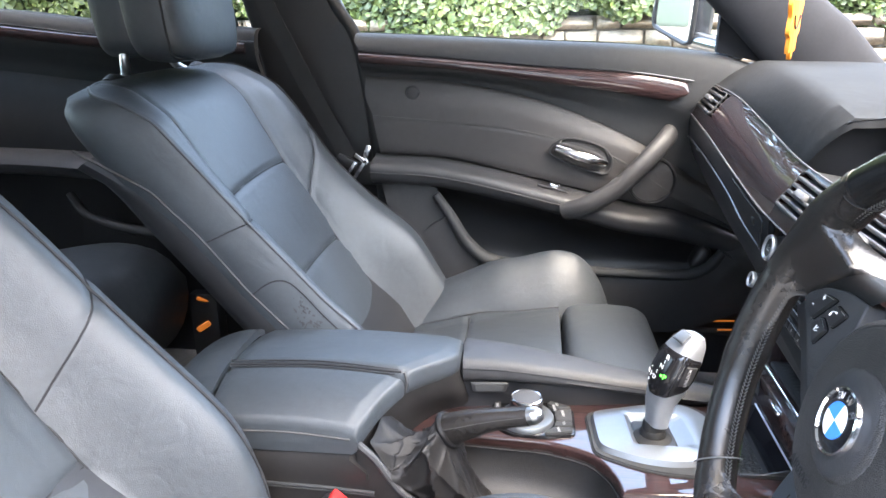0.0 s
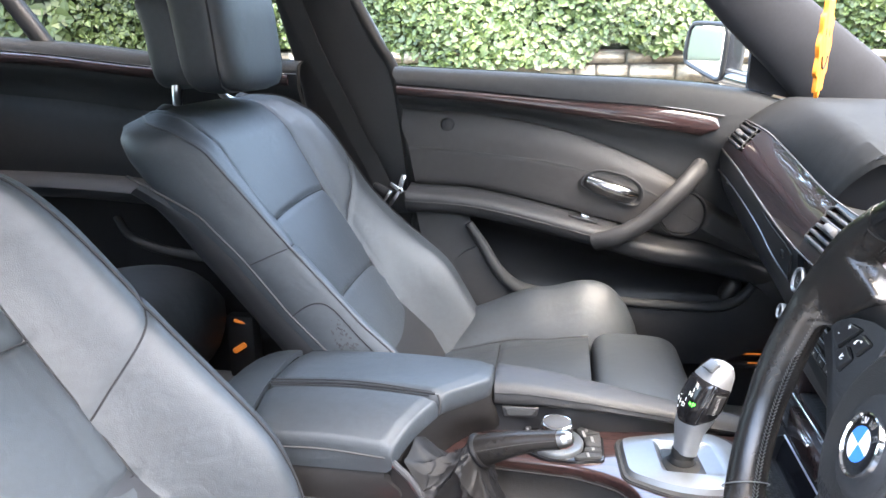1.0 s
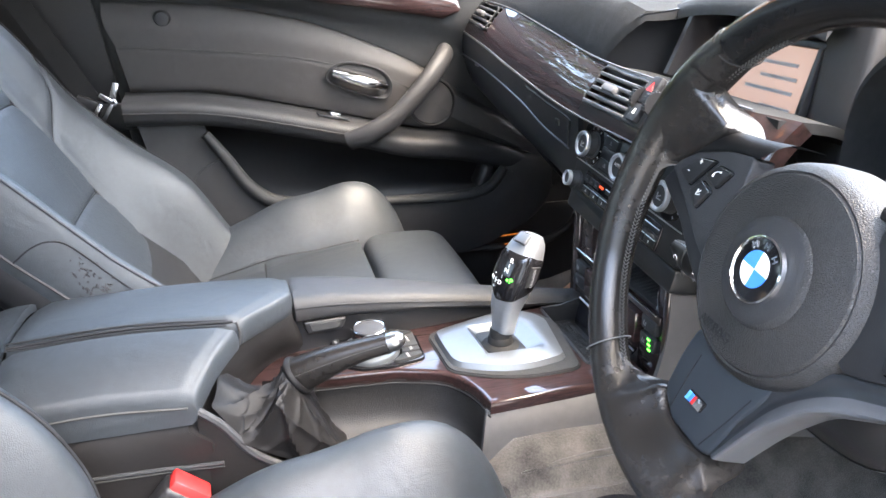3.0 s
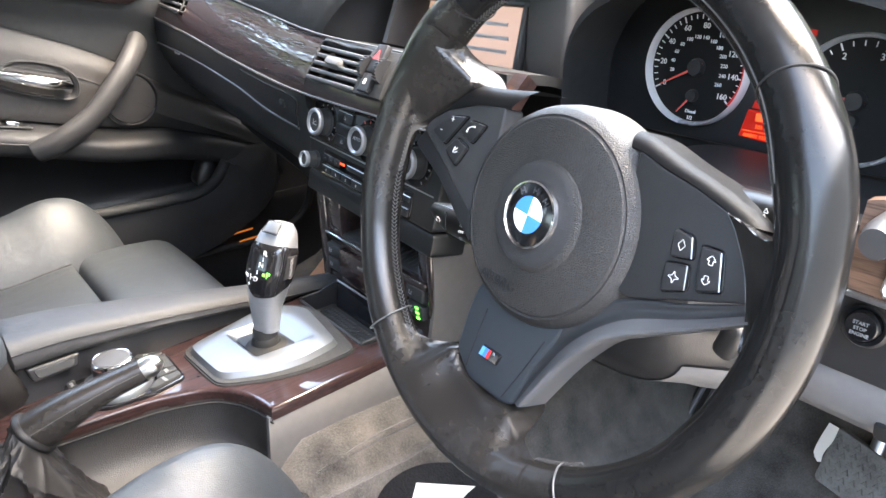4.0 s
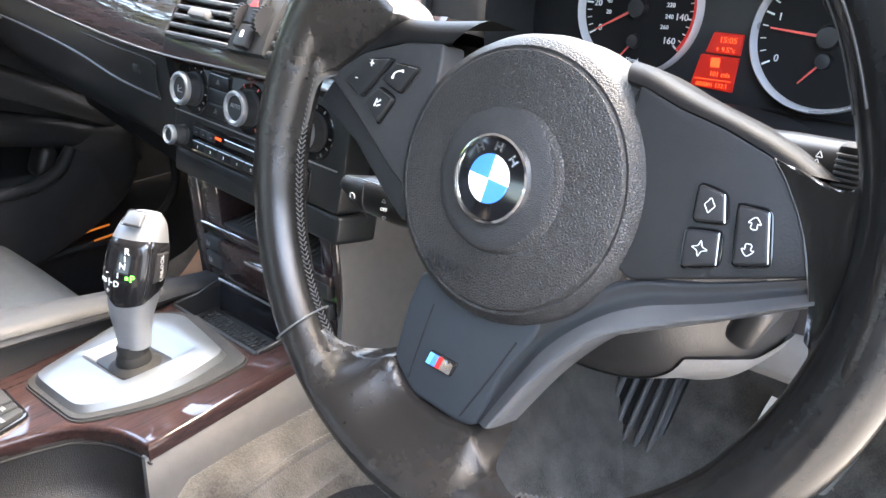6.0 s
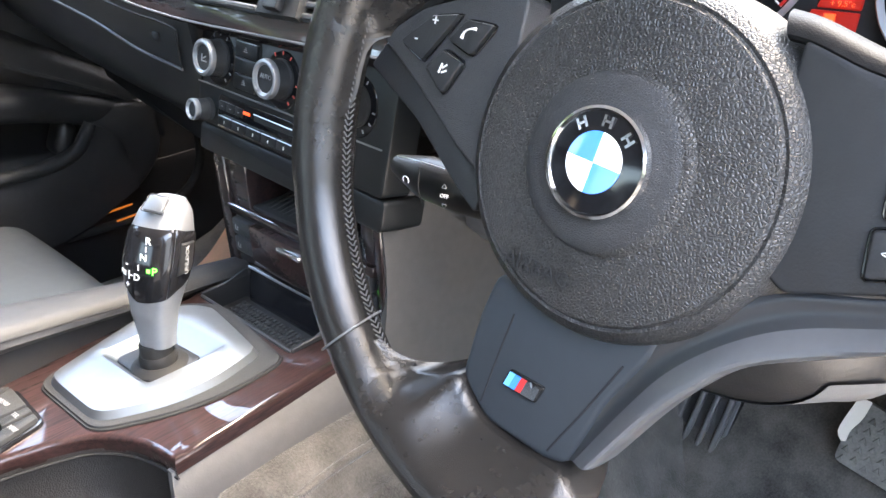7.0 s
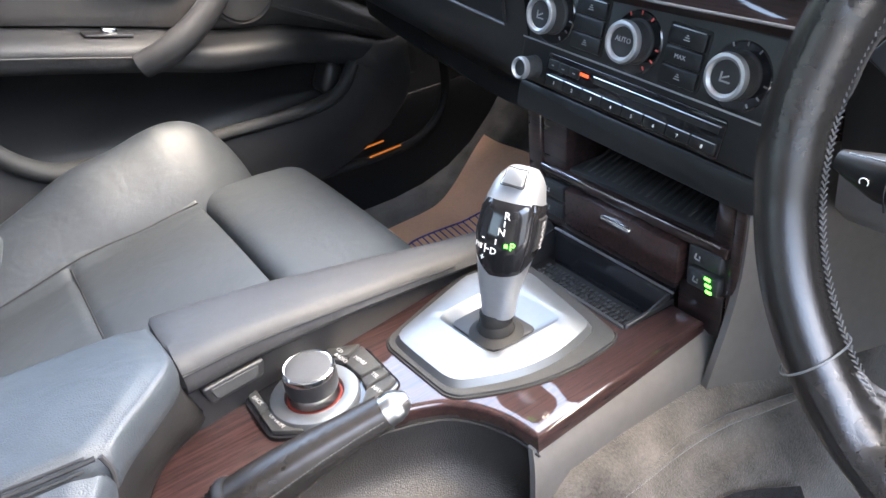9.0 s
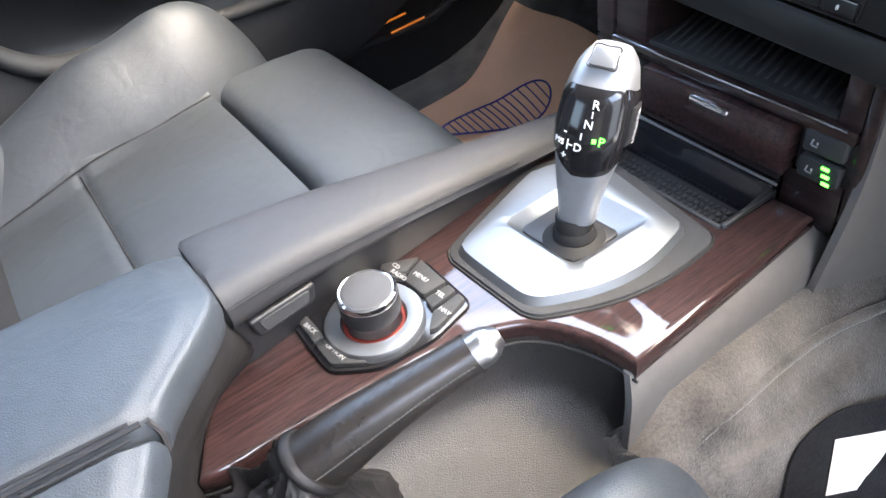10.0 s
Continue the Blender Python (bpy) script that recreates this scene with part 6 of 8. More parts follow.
part("start_ring", lathe([(.0115, 0), (.0145, .004), (.017, .0)], 36, axes((.176, -.541, .738), (0, -1, 0), (.1, 0, 1))), PLASTIC, dash)
ls = part("light_switch", slab(round_poly([(-.042, -.022), (.040, -.022), (.040, .022), (-.034, .022)], .006), -.008, .002, .002, 2, axes((.144, -.602, .803), (0, -1, 0), (.05, 0, 1))), PLASTIC_SOFT, dash, "light switch plate with a bright rim")
part("switch_rim", tube([axes((.1415, -.602, .803), (0, -1, 0), (.05, 0, 1)) @ Vector((x, y, 0)) for x, y in round_poly([(-.044, -.024), (.042, -.024), (.042, .024), (-.036, .024)], .006)], .0016, 6, closed=True, count=60), STEEL, ls)
letters("0", .008, axes((.1412, -.568, .795), (0, -1, 0), (.05, 0, 1)), PRINT, ls)
part("column_switch", tube([(.150, -.556, .820), (.130, -.557, .820), (.118, -.558, .820), (.114, -.558, .820)], [.0125, .0125, .0120, .0095], 20), LOUVRE, dash, "grey knob beside the wheel")

# ---------------------------------------------------------------- climate and radio panel
cp = thing("climate_panel", "black climate and radio panel with three silver knobs", "control panel", (.118, -.012, .712))
CM = axes((.117, -.005, .758), (0, -1, -.06), (.22, 0, 1))
part("panel", slab(round_poly([(-.132, -.049), (.138, -.049), (.140, .050), (-.132, .050)], .006), -.03, 0, .003, 2, CM), PANEL_BLACK, cp)
part("lower_lip", slab(round_poly([(-.132, -.078), (.138, -.078), (.138, -.051), (-.132, -.051)], .006), -.05, -.004, .003, 2, CM), PANEL_BLACK, cp)
part("divider", block(.262, .0012, .0015, 0, 1, CM @ pose(0, -.011, .0005)), STEEL, cp)


def knob(x, y, r, parent_m, th, label, text=""):
    if r > .015:
        part("knob_well", lathe([(.001, .0012), (r * 1.42, .0010), (r * 1.48, .0)], 48, parent_m @ pose(x, y - .001, 0)), PLASTIC_GLOSS, th, "glossy disc round the knob")
    k = part("knob", lathe([(r * 1.04, 0), (r * 1.04, .003), (r * .96, .004), (r * .97, .015), (r * .90, .016)], 48, parent_m @ pose(x, y, 0)), PLASTIC_SOFT, th, label)
    part("knob_ring", lathe([(r * .98, .0145), (r * 1.0, .0165), (r * .95, .0195), (r * .82, .0200), (r * .70, .0185), (r * .68, .0165)], 48, parent_m @ pose(x, y, 0)), SILVER_PALE, k)
    part("knob_face", lathe([(.0005, .0165), (r * .4, .0168), (r * .70, .0172), (r * .71, .015)], 40, parent_m @ pose(x, y, 0)), PLASTIC, k)
    if text:
        letters(text, r * .34, parent_m @ pose(x, y + r * .1, .0173), PRINT_DIM, k)
    elif r > .015:
        part("knob_symbol", join(block(r * .5, r * .07, .0006, 0, 1, parent_m @ pose(x, y - r * .2, .0172)), block(r * .34, r * .07, .0006, 0, 1, parent_m @ pose(x, y, .0172, 0, 0, 25)), block(r * .07, r * .34, .0006, 0, 1, parent_m @ pose(x - r * .22, y, .0172))), PRINT_DIM, k)
    for w in ((-30, 0, 30, 95, 120, 145) if r > .015 else ()):
        part("tick", block(.0011, .0030, .0006, 0, 1, parent_m @ pose(x + r * 1.30 * math.sin(radians(w)), y + r * 1.30 * math.cos(radians(w)), .0016, 0, 0, -w)), NEEDLE if text else PRINT_DIM, k)
    return k


for x in (-.0965, .0, .096):
    knob(x, .016, .0170, CM, cp, "ribbed silver climate knob", "AUTO" if abs(x) < .05 else "")
knob(-.1105, -.035, .0105, CM, cp, "small silver volume knob")
for x0, wd, rows in ((-.0520, .034, (.031, .0165, .002)), (.0475, .034, (.030, .0155, .001))):
    part("button_well", slab(round_poly([(-wd / 2 - .002, rows[2] - .009), (wd / 2 + .002, rows[2] - .009), (wd / 2 + .002, rows[0] + .009), (-wd / 2 - .002, rows[0] + .009)], .003), 0, .0008, .0003, 1, CM @ pose(x0, 0, 0)), RUBBER, cp)
    for k, yy in enumerate(rows):
        b = part("button", slab(round_poly([(-wd / 2, -.0067), (wd / 2, -.0067), (wd / 2, .0067), (-wd / 2, .0067)], .0016, 3), 0, .0034, .0010, 2, CM @ pose(x0, yy, 0)), PANEL_BLACK, cp)
        if x0 > 0 and k == 1:
            letters("MAX", .0048, CM @ pose(x0 - .002, yy, .0036), PRINT_DIM, b)
        elif x0 > 0 or k != 1:
            part("symbol", join(block(.0055, .0008, .0005, 0, 1, CM @ pose(x0, yy - .0016, .0036)), block(.0038, .0008, .0005, 0, 1, CM @ pose(x0, yy + .0002, .0036)), block(.0020, .0008, .0005, 0, 1, CM @ pose(x0, yy + .0018, .0036))), PRINT_DIM, b)
        if k == 0:
            part("button_edge", tube([tuple(CM @ Vector((x0 + x, yy + .0064, .0032))) for x in (-wd / 2 + .002, 0, wd / 2 - .002)], .0004, 5), STEEL, b)
# radio keys round the disc slot
rp_ = part("radio_plate", slab(round_poly([(-.0935, -.0475), (.0985, -.0475), (.0985, -.0165), (-.0935, -.0165)], .004), 0, .0014, .0006, 2, CM), PLASTIC_GLOSS, cp, "glossy radio key plate")
part("disc_slot", block(.128, .0045, .001, 0, 1, CM @ pose(.030, -.0260, .0014)), RUBBER, rp_)
part("slot_edge", tube([tuple(CM @ Vector((x, -.0225, .0018))) for x in (-.035, .03, .095)], .0005, 5), STEEL, rp_)
part("slot_light", block(.010, .0026, .0012, 0, 1, CM @ pose(-.046, -.0245, .0016)), GLOW_RED_TEXT, rp_, "small red light")
for i in range(8):
    b = part("button", slab(round_poly([(-.0113, -.0046), (.0113, -.0046), (.0113, .0046), (-.0113, .0046)], .0010, 3), .0012, .0034, .0008, 2, CM @ pose(-.0785 + i * .0233, -.0400, 0)), PANEL_BLACK, rp_)
    letters(str(i + 1), .0042, CM @ pose(-.0785 + i * .0233, -.0408, .0036), PRINT, b)
    part("button_edge", tube([tuple(CM @ Vector((-.0785 + i * .0233 + x, -.0356, .0032))) for x in (-.0105, 0, .0105)], .0004, 5), STEEL, b)
for i in range(3):
    b = part("button", slab(round_poly([(-.0064, -.0042), (.0064, -.0042), (.0064, .0042), (-.0064, .0042)], .001, 3), .0012, .0030, .0006, 2, CM @ pose(-.084 + i * .0134, -.0258, 0)), PANEL_BLACK, rp_)
    part("symbol", block(.0028, .0008, .0005, 0, 1, CM @ pose(-.084 + i * .0134, -.0262, .0032)), PRINT_DIM, b)

# ---------------------------------------------------------------- display and instrument hoods
disp = thing("navigation_display", "navigation display with a pinkish map under a dark hood", "display", (.32, -.03, .83))
DM = axes((.268, -.012, .874), (0, -1, 0), (.25, 0, 1))
part("screen", block(.175, .080, .003, .001, 1, DM), SCREEN, disp, "glowing pink screen")
part("bezel", join(block(.206, .008, .012, .002, 2, DM @ pose(0, .044, 0)), block(.206, .008, .012, .002, 2, DM @ pose(0, -.044, 0)), block(.008, .094, .012, .002, 2, DM @ pose(-.100, 0, 0)), block(.008, .094, .012, .002, 2, DM @ pose(.092, 0, 0))), PLASTIC, disp)
for x_, y_, w_ in ((.02, .02, .09), (.04, .005, .06), (.03, -.01, .08), (.05, -.028, .05)):
    part("screen_line", block(w_, .004, .0006, 0, 1, DM @ pose(x_, y_, .002)), PRINT_DIM, disp)
hood = []
for y, h in ((.20, .930), (.15, .946), (.08, .962), (.0, .968), (-.08, .966), (-.15, .955)):
    hood.append([(.236 + .02 * (y > .18), y, h - .016), (.246, y, h - .004), (.28, y, h), (.40, y, h), (.60, y, .950)])
part("display_hood", skin(hood, 30, 40, (0, 0, -.010)), PLASTIC_SOFT, disp, "dark moulded display hood")
part("hood_wall", skin([[(.205, .075, .868), (.27, .072, .85)], [(.225, .078, .91), (.29, .075, .91)], [(.245, .080, .955), (.30, .078, .955)]], 8, 8, (0, .008, 0)), PLASTIC, disp)
part("hood_cheek", block(.12, .070, .17, .008, 3, pose(.326, -.143, .873, 0, 6, -4)), VINYL_GREY, disp, "grey block beside the screen")

cl = thing("instrument_cluster", "instrument cluster with two silver-ringed dials and red display", "instruments", (.29, -.39, .80))
IM = axes((.300, -.392, .868), (0, -1, 0), (.10, 0, 1))
part("face_panel", slab(round_poly([(-.185, -.065), (.185, -.065), (.19, .03), (.14, .072), (-.14, .072), (-.19, .03)], .02), -.01, 0, .002, 2, IM), PLASTIC, cl, "black instrument panel")


def dial(x, y, r, marks, step_from, step_to, sub, needle, th, name):
    d_ = part(name, slab([(r * .95 * math.cos(q), r * .95 * math.sin(q)) for q in np.linspace(0, 2 * math.pi, 72, endpoint=False)], 0, .002, 0, 1, IM @ pose(x, y, 0)), DIAL, th, "dark dial with white numerals")
    part("bezel", lathe([(r * .950, .0005), (r * .968, .004), (r * .978, .009), (r * .995, .011), (r * 1.018, .009), (r * 1.026, .0)], 72, IM @ pose(x, y, 0)), BEZEL, d_, "satin silver dial ring")
    n = (len(marks) - 1) * sub
    for i in range(n + 1):
        w = radians(step_from + (step_to - step_from) * i / n)
        big = i % sub == 0
        part("tick", block(.0012 if big else .0007, .006 if big else .004, .0006, 0, 1, IM @ pose(x + r * .87 * math.sin(w), y + r * .87 * math.cos(w), .0026, 0, 0, -math.degrees(w))), PRINT, d_)
    for i, tx in enumerate(marks):
        w = radians(step_from + (step_to - step_from) * i / (len(marks) - 1))
        if tx:
            letters(tx, .0074, IM @ pose(x + r * .72 * math.sin(w), y + r * .72 * math.cos(w), .0026), PRINT, d_)
    w = radians(needle)
    part("needle", slab([(-.0012, -.008), (.0012, -.008), (.0005, r * .78), (-.0005, r * .78)], .0045, .0055, 0, 1, IM @ pose(x, y, 0, 0, 0, -needle)), NEEDLE, d_, "red needle")
    part("needle_hub", lathe([(.001, .009), (.007, .0085), (.0085, .004), (.0085, .002)], 28, IM @ pose(x, y, 0)), PLASTIC, d_)
    return d_


SP = (-.083, .001)
spd = dial(SP[0], SP[1], .0525, ["0", "20", "40", "60", "80", "100", "120", "140", "160"], -118, 128, 4, -118, cl, "speedometer")
for i, tx in enumerate(("20", "40", "60", "80", "100", "120", "140", "160", "180", "200", "220", "240", "260")):
    w = radians(-100 + i * 18.2)
    letters(tx, .0048, IM @ pose(SP[0] + .0275 * math.sin(w), SP[1] + .0275 * math.cos(w), .0026), PRINT, spd)
rev = dial(.064, -.009, .0515, ["0", "1", "2", "3", "4", "5"], -118, 110, 4, -85, cl, "rev_counter")
for x in (SP[0], .064):
    part("sub_needle", slab([(-.0009, -.004), (.0009, -.004), (.0004, .022), (-.0004, .022)], .004, .005, 0, 1, IM @ pose(x, SP[1] - .026, 0, 0, 0, 140)), NEEDLE, spd)
    part("sub_hub", lathe([(.001, .008), (.005, .0075), (.006, .002)], 24, IM @ pose(x, SP[1] - .026, 0)), PLASTIC, spd)
    part("warning_arc", tube([tuple(IM @ Vector((x + .0478 * math.sin(radians(w)), SP[1] + .0478 * math.cos(radians(w)), .003))) for w in range(40, 129, 8)], .0022, 6, flat=.4), HALO, spd)
letters("1/2", .005, IM @ pose(SP[0], SP[1] - .047, .0026), PRINT, spd)
letters("Diesel", .0045, IM @ pose(SP[0], SP[1] - .041, .0026), PRINT, spd)
rd = part("red_display", slab(round_poly([(-.0305, -.0535), (.0035, -.0555), (.0045, -.0295), (-.0255, -.0290)], .0012), 0, .002, .0006, 1, IM), GLOW_RED, cl, "lit red message display")
part("clock_field", slab(round_poly([(-.0225, -.0275), (.0047, -.0280), (.0052, -.0125), (-.0180, -.0120)], .0012), 0, .002, .0006, 1, IM), GLOW_RED, rd)
for tx, x, y, s in (("15:05", -.006, -.0175, .0062), ("+ 9.5°c", -.007, -.0245, .0052), ("101 mls", -.008, -.0430, .0052), ("000001 132.1", -.013, -.0515, .0046)):
    letters(tx, s, IM @ pose(x, y, .0024), GLOW_RED_TEXT, rd)
part("gear_sign", block(.007, .007, .0006, 0, 1, IM @ pose(-.013, -.0345, .0023)), GLOW_RED_TEXT, rd)
part("rule", block(.029, .0005, .0006, 0, 1, IM @ pose(-.0130, -.0475, .0023)), GLOW_RED_TEXT, rd)
for x, y in ((.018, .040), (-.012, .046), (.006, .043)):
    part("warning_light", block(.006, .005, .0006, 0, 1, IM @ pose(x, y, .0004)), GLOW_RED, cl)
arch = []
for w in np.linspace(0, math.pi, 17):
    c, s = math.cos(w), math.sin(w)
    yy, zz = -.392 + .185 * math.copysign(abs(c) ** .7, c), .80 + .155 * abs(s) ** .55
    arch.append([(.225 - .015 * s, yy * 1.0, zz), (.245, yy, zz + .006), (.32, -.392 + (yy + .392) * 1.03, zz + .010), (.50, -.392 + (yy + .392) * 1.05, .955 if s > .3 else zz)])
part("cluster_hood", skin(arch, 16, 48, (0, 0, -.008)), DASH_PAD, cl, "arched instrument hood")
part("cluster_sill", skin([[(.19, -.20, .785), (.19, -.58, .785)], [(.24, -.20, .796), (.24, -.58, .796)], [(.30, -.20, .800), (.30, -.58, .800)]], 12, 6, (0, 0, -.01)), RUBBER, cl)

# ---------------------------------------------------------------- steering wheel
TURN_W = -8.0
WM = axes((.006, -.39, .8187), (0, -1, 0), (.309, 0, .951))
WR = WM @ pose(0, 0, 0, 0, 0, TURN_W)
sw_ = thing("steering_wheel", "worn black leather three-spoke steering wheel turned slightly", "steering wheel", (.006, -.39, .8187))


def wp(r, w, z=0.0):
    return WR @ Vector((r * math.cos(radians(w)), r * math.sin(radians(w)), z))


RIM, TUBE = .1715, .0168


def rim_r(w):
    """The rim is drawn out a little towards the door."""
    return RIM + .009 * ((1 + math.cos(radians(w + TURN_W))) / 2) ** 2


def rim_swell(w):
    """How much the rim is thicker at the thumb rests, and slimmer at the foot."""
    return .0022 * (math.exp(-((w - 150) / 10) ** 2) + math.exp(-((w - 390) / 10) ** 2)) - .0012 * sstep(200, 206, w) * (1 - sstep(334, 340, w))


def rim_section(w0, w1, mat, label):
    loops = []
    for w in np.linspace(w0, w1, int((w1 - w0) / 2.4)):
        g = rim_swell(w)
        c, sn, r = math.cos(radians(w)), math.sin(radians(w)), rim_r(w)
        loops.append([WR @ Vector(((r + (TUBE + g) * math.cos(q) * .98) * c, (r + (TUBE + g) * math.cos(q) * .98) * sn, (TUBE + g) * 1.08 * math.sin(q))) for q in np.linspace(0, 2 * math.pi, 28, endpoint=False)])
    return part("rim_section", rings(loops), mat, sw_, label)


rim_section(306, 403, LEATHER_RIM, "shiny black leather section of the rim")
rim_section(403, 497, LEATHER_RIM, "shiny black leather section of the rim")
rim_section(232, 306, LEATHER_RIM_WORN, "rubbed brownish leather section of the rim")
rim = rim_section(137, 232, LEATHER_RIM_WORN, "rubbed black leather section of the rim with stitching")
# The two lower seams are grey, painting the highlight along their edge.
for w in (43, 137, 232, 306):
    part("seam", tube([WR @ Vector(((rim_r(w) + (TUBE + .0006) * math.cos(q)) * math.cos(radians(w + 2 * math.sin(q))), (rim_r(w) + (TUBE + .0006) * math.cos(q)) * math.sin(radians(w + 2 * math.sin(q))), (TUBE + .0006) * 1.08 * math.sin(q))) for q in np.linspace(0, 2 * math.pi, 16, endpoint=False)], .0006, 6, closed=True), PLASTIC_GREY if w > 200 else SEAM, rim)
for q in (2.25, 2.75):
    part("seam", tube([WR @ Vector(((rim_r(w) + (TUBE + rim_swell(w) + .0001) * .98 * math.cos(q)) * math.cos(radians(w)), (rim_r(w) + (TUBE + rim_swell(w) + .0001) * .98 * math.cos(q)) * math.sin(radians(w)), (TUBE + rim_swell(w) + .0001) * 1.08 * math.sin(q))) for w in range(388, 440, 4)], .0005, 5), THREAD, rim)
st_list = []
zz = WR.to_3x3() @ Vector((0, 0, 1))
for w0, w1 in ((166, 241), (298, 311), (122, 146)):
    w = w0
    while w < w1:
        for s in (-1, 1):
            q = math.pi + .10 + s * .09
            rr_ = rim_r(w) + (TUBE + .0002) * math.cos(q)
            p = WR @ Vector((rr_ * math.cos(radians(w)), rr_ * math.sin(radians(w)), (TUBE + .0002) * 1.08 * math.sin(q)))
            tang = (wp(RIM, w + 1) - wp(RIM, w)).normalized()
            nin = (wp(0, w) - wp(RIM, w)).normalized()
            st_list.append(block(.0034, .0007, .0008, 0, 1, axes(p, tang + (zz - nin) * (.45 * s), zz + nin)))
        w += 1.15
me_all = join(*st_list)
tagged(part("stitching", me_all, THREAD, rim, "grey cross stitching"), kind="stuff")

HZ = -.010
hub_prof = [(.001, .0105), (.033, .0100), (.0362, .0088), (.0375, .0075), (.060, .0062), (.0655, .0052), (.0668, .0034), (.0682, .0040), (.0725, .0010), (.0755, -.006), (.0775, -.018), (.078, -.034)]
hub = part("airbag_cover", lathe(hub_prof, 96, WR @ pose(.002, 0, HZ)), HUB_GRAIN, sw_, "grained black airbag cover")
part("hub_disc", lathe([(.001, .0112), (.030, .0109), (.0345, .0100), (.0360, .0092)], 72, WR @ pose(0, 0, HZ)), VINYL, hub, "smooth centre disc")
letters("AIRBAG", .0100, WM @ pose(-.020, -.0515, HZ + .0072, 0, 0, -3), PLASTIC, hub, label="embossed lettering")
em = part("emblem", lathe([(.001, .0148), (.012, .0146), (.0205, .0135), (.0212, .012)], 72, WR @ pose(0, 0, HZ)), PLASTIC_GLOSS, sw_, "round enamel badge with blue and white quarters")
part("emblem_ring", lathe([(.0205, .0132), (.0214, .0150), (.0226, .0146), (.0232, .0115)], 72, WR @ pose(0, 0, HZ)), CHROME, em)
for k, mt in ((0, WHITE), (1, BLUE), (2, WHITE), (3, BLUE)):
    q = [(0, 0)] + [(.0125 * math.cos(radians(k * 90 + a)), .0125 * math.sin(radians(k * 90 + a))) for a in np.linspace(0, 90, 12)]
    part("quarter", slab(q, .0146, .0153, .0002, 1, WR @ pose(0, 0, HZ)), mt, em)
for w in (130, 90, 50):
    part("mark", join(block(.0011, .0046, .0006, 0, 1, WR @ pose(0, 0, HZ) @ pose(0, 0, .0146, 0, 0, w - 90) @ pose(-.0017, .0168, 0)), block(.0011, .0046, .0006, 0, 1, WR @ pose(0, 0, HZ) @ pose(0, 0, .0146, 0, 0, w - 90) @ pose(.0017, .0168, 0)), block(.0036, .0010, .0006, 0, 1, WR @ pose(0, 0, HZ) @ pose(0, 0, .0146, 0, 0, w - 90) @ pose(0, .0168, 0))), CHROME, em)

# spokes, in the plane of the wheel
PZ = -.012


def plate(name, pts, r, z0, z1, bevel, mat, parent, label=""):
    o = pts if sum((b[0] - a[0]) * (b[1] + a[1]) for a, b in zip(pts, pts[1:] + pts[:1])) < 0 else pts[::-1]
    return part(name, slab(round_poly(o, r, 5), z0, z1, bevel, 4, WM), mat, parent, label)


def roll_back(base, top, parent):
    """The upper flank of a spoke, rounded backwards from the key panel's edge."""
    lines = []
    for f, z in ((-.10, -.016), (0, -.0122), (.25, -.0124), (.5, -.0136), (.75, -.0162), (.92, -.0200), (1.0, -.0250), (1.0, -.050)):
        lines.append([tuple(WM @ Vector((a[0] + (b[0] - a[0]) * f, a[1] + (b[1] - a[1]) * f, z))) for a, b in zip(base, top)])
    return part("spoke_flank", skin(lines, 40, 30), SPOKE_FLANK, parent, "smooth rounded upper flank of the spoke")


def web(edge, parent, mat):
    """Rim leather drawn inwards to a spoke's edge, in the plane of the wheel."""
    E = smooth_line([(x, y, 0) for x, y in edge], 46)
    lines = []
    for f in (-.20, -.12, -.04, 0, .10, .25, .45, .65, .85, 1.0):
        row = []
        for i, (x, y, _) in enumerate(E):
            t = i / 45
            r0 = math.hypot(x, y)
            R = RIM + .009 * ((1 + x / r0) / 2) ** 2
            w_ = (math.degrees(math.atan2(y, x)) - TURN_W - 137) % 360 + 137
            T_ = TUBE + rim_swell(w_)
            k = sstep(0, .06, min(t, 1 - t)) * sstep(R - TUBE + .002, R - TUBE - .016, r0)
            r = r0 + (R - r0) * f
            on_rim = 1.08 * math.sqrt(max(0.0, T_ ** 2 - min(T_, abs(R - r)) ** 2)) - .006 * sstep(R - TUBE + .001, R - TUBE - .004, r)
            inner = (-.046 if f < -.15 else -.030 if f < -.08 else -.0165) if f < 0 else -.0125 + .0307 * sstep(-.25, 1.0, f) ** 1.15
            z = on_rim * (1 - k) + inner * k + .0010
            row.append(tuple(WM @ Vector((x * r / r0, y * r / r0, z))))
        lines.append(row)
    return part("spoke_root", skin(lines, 60, 24), mat, parent, "leather drawn from the rim to the spoke")


rs = plate("spoke", [(.060, .0575), (.0806, .0500), (.1027, .0444), (.1255, .0362), (.1343, .0258), (.1436, .0103), (.152, -.0065), (.077, -.030), (.060, -.020)], .003, -.030, PZ, .002, PLASTIC, sw_, "black right spoke with four keys")
roll_back([(.0535, .0575), (.064, .0555), (.0806, .0496), (.1027, .0440), (.1241, .0362), (.132, .0325)], [(.0500, .0685), (.062, .0660), (.0850, .0575), (.1090, .0500), (.1300, .0420), (.148, .0320)], rs)
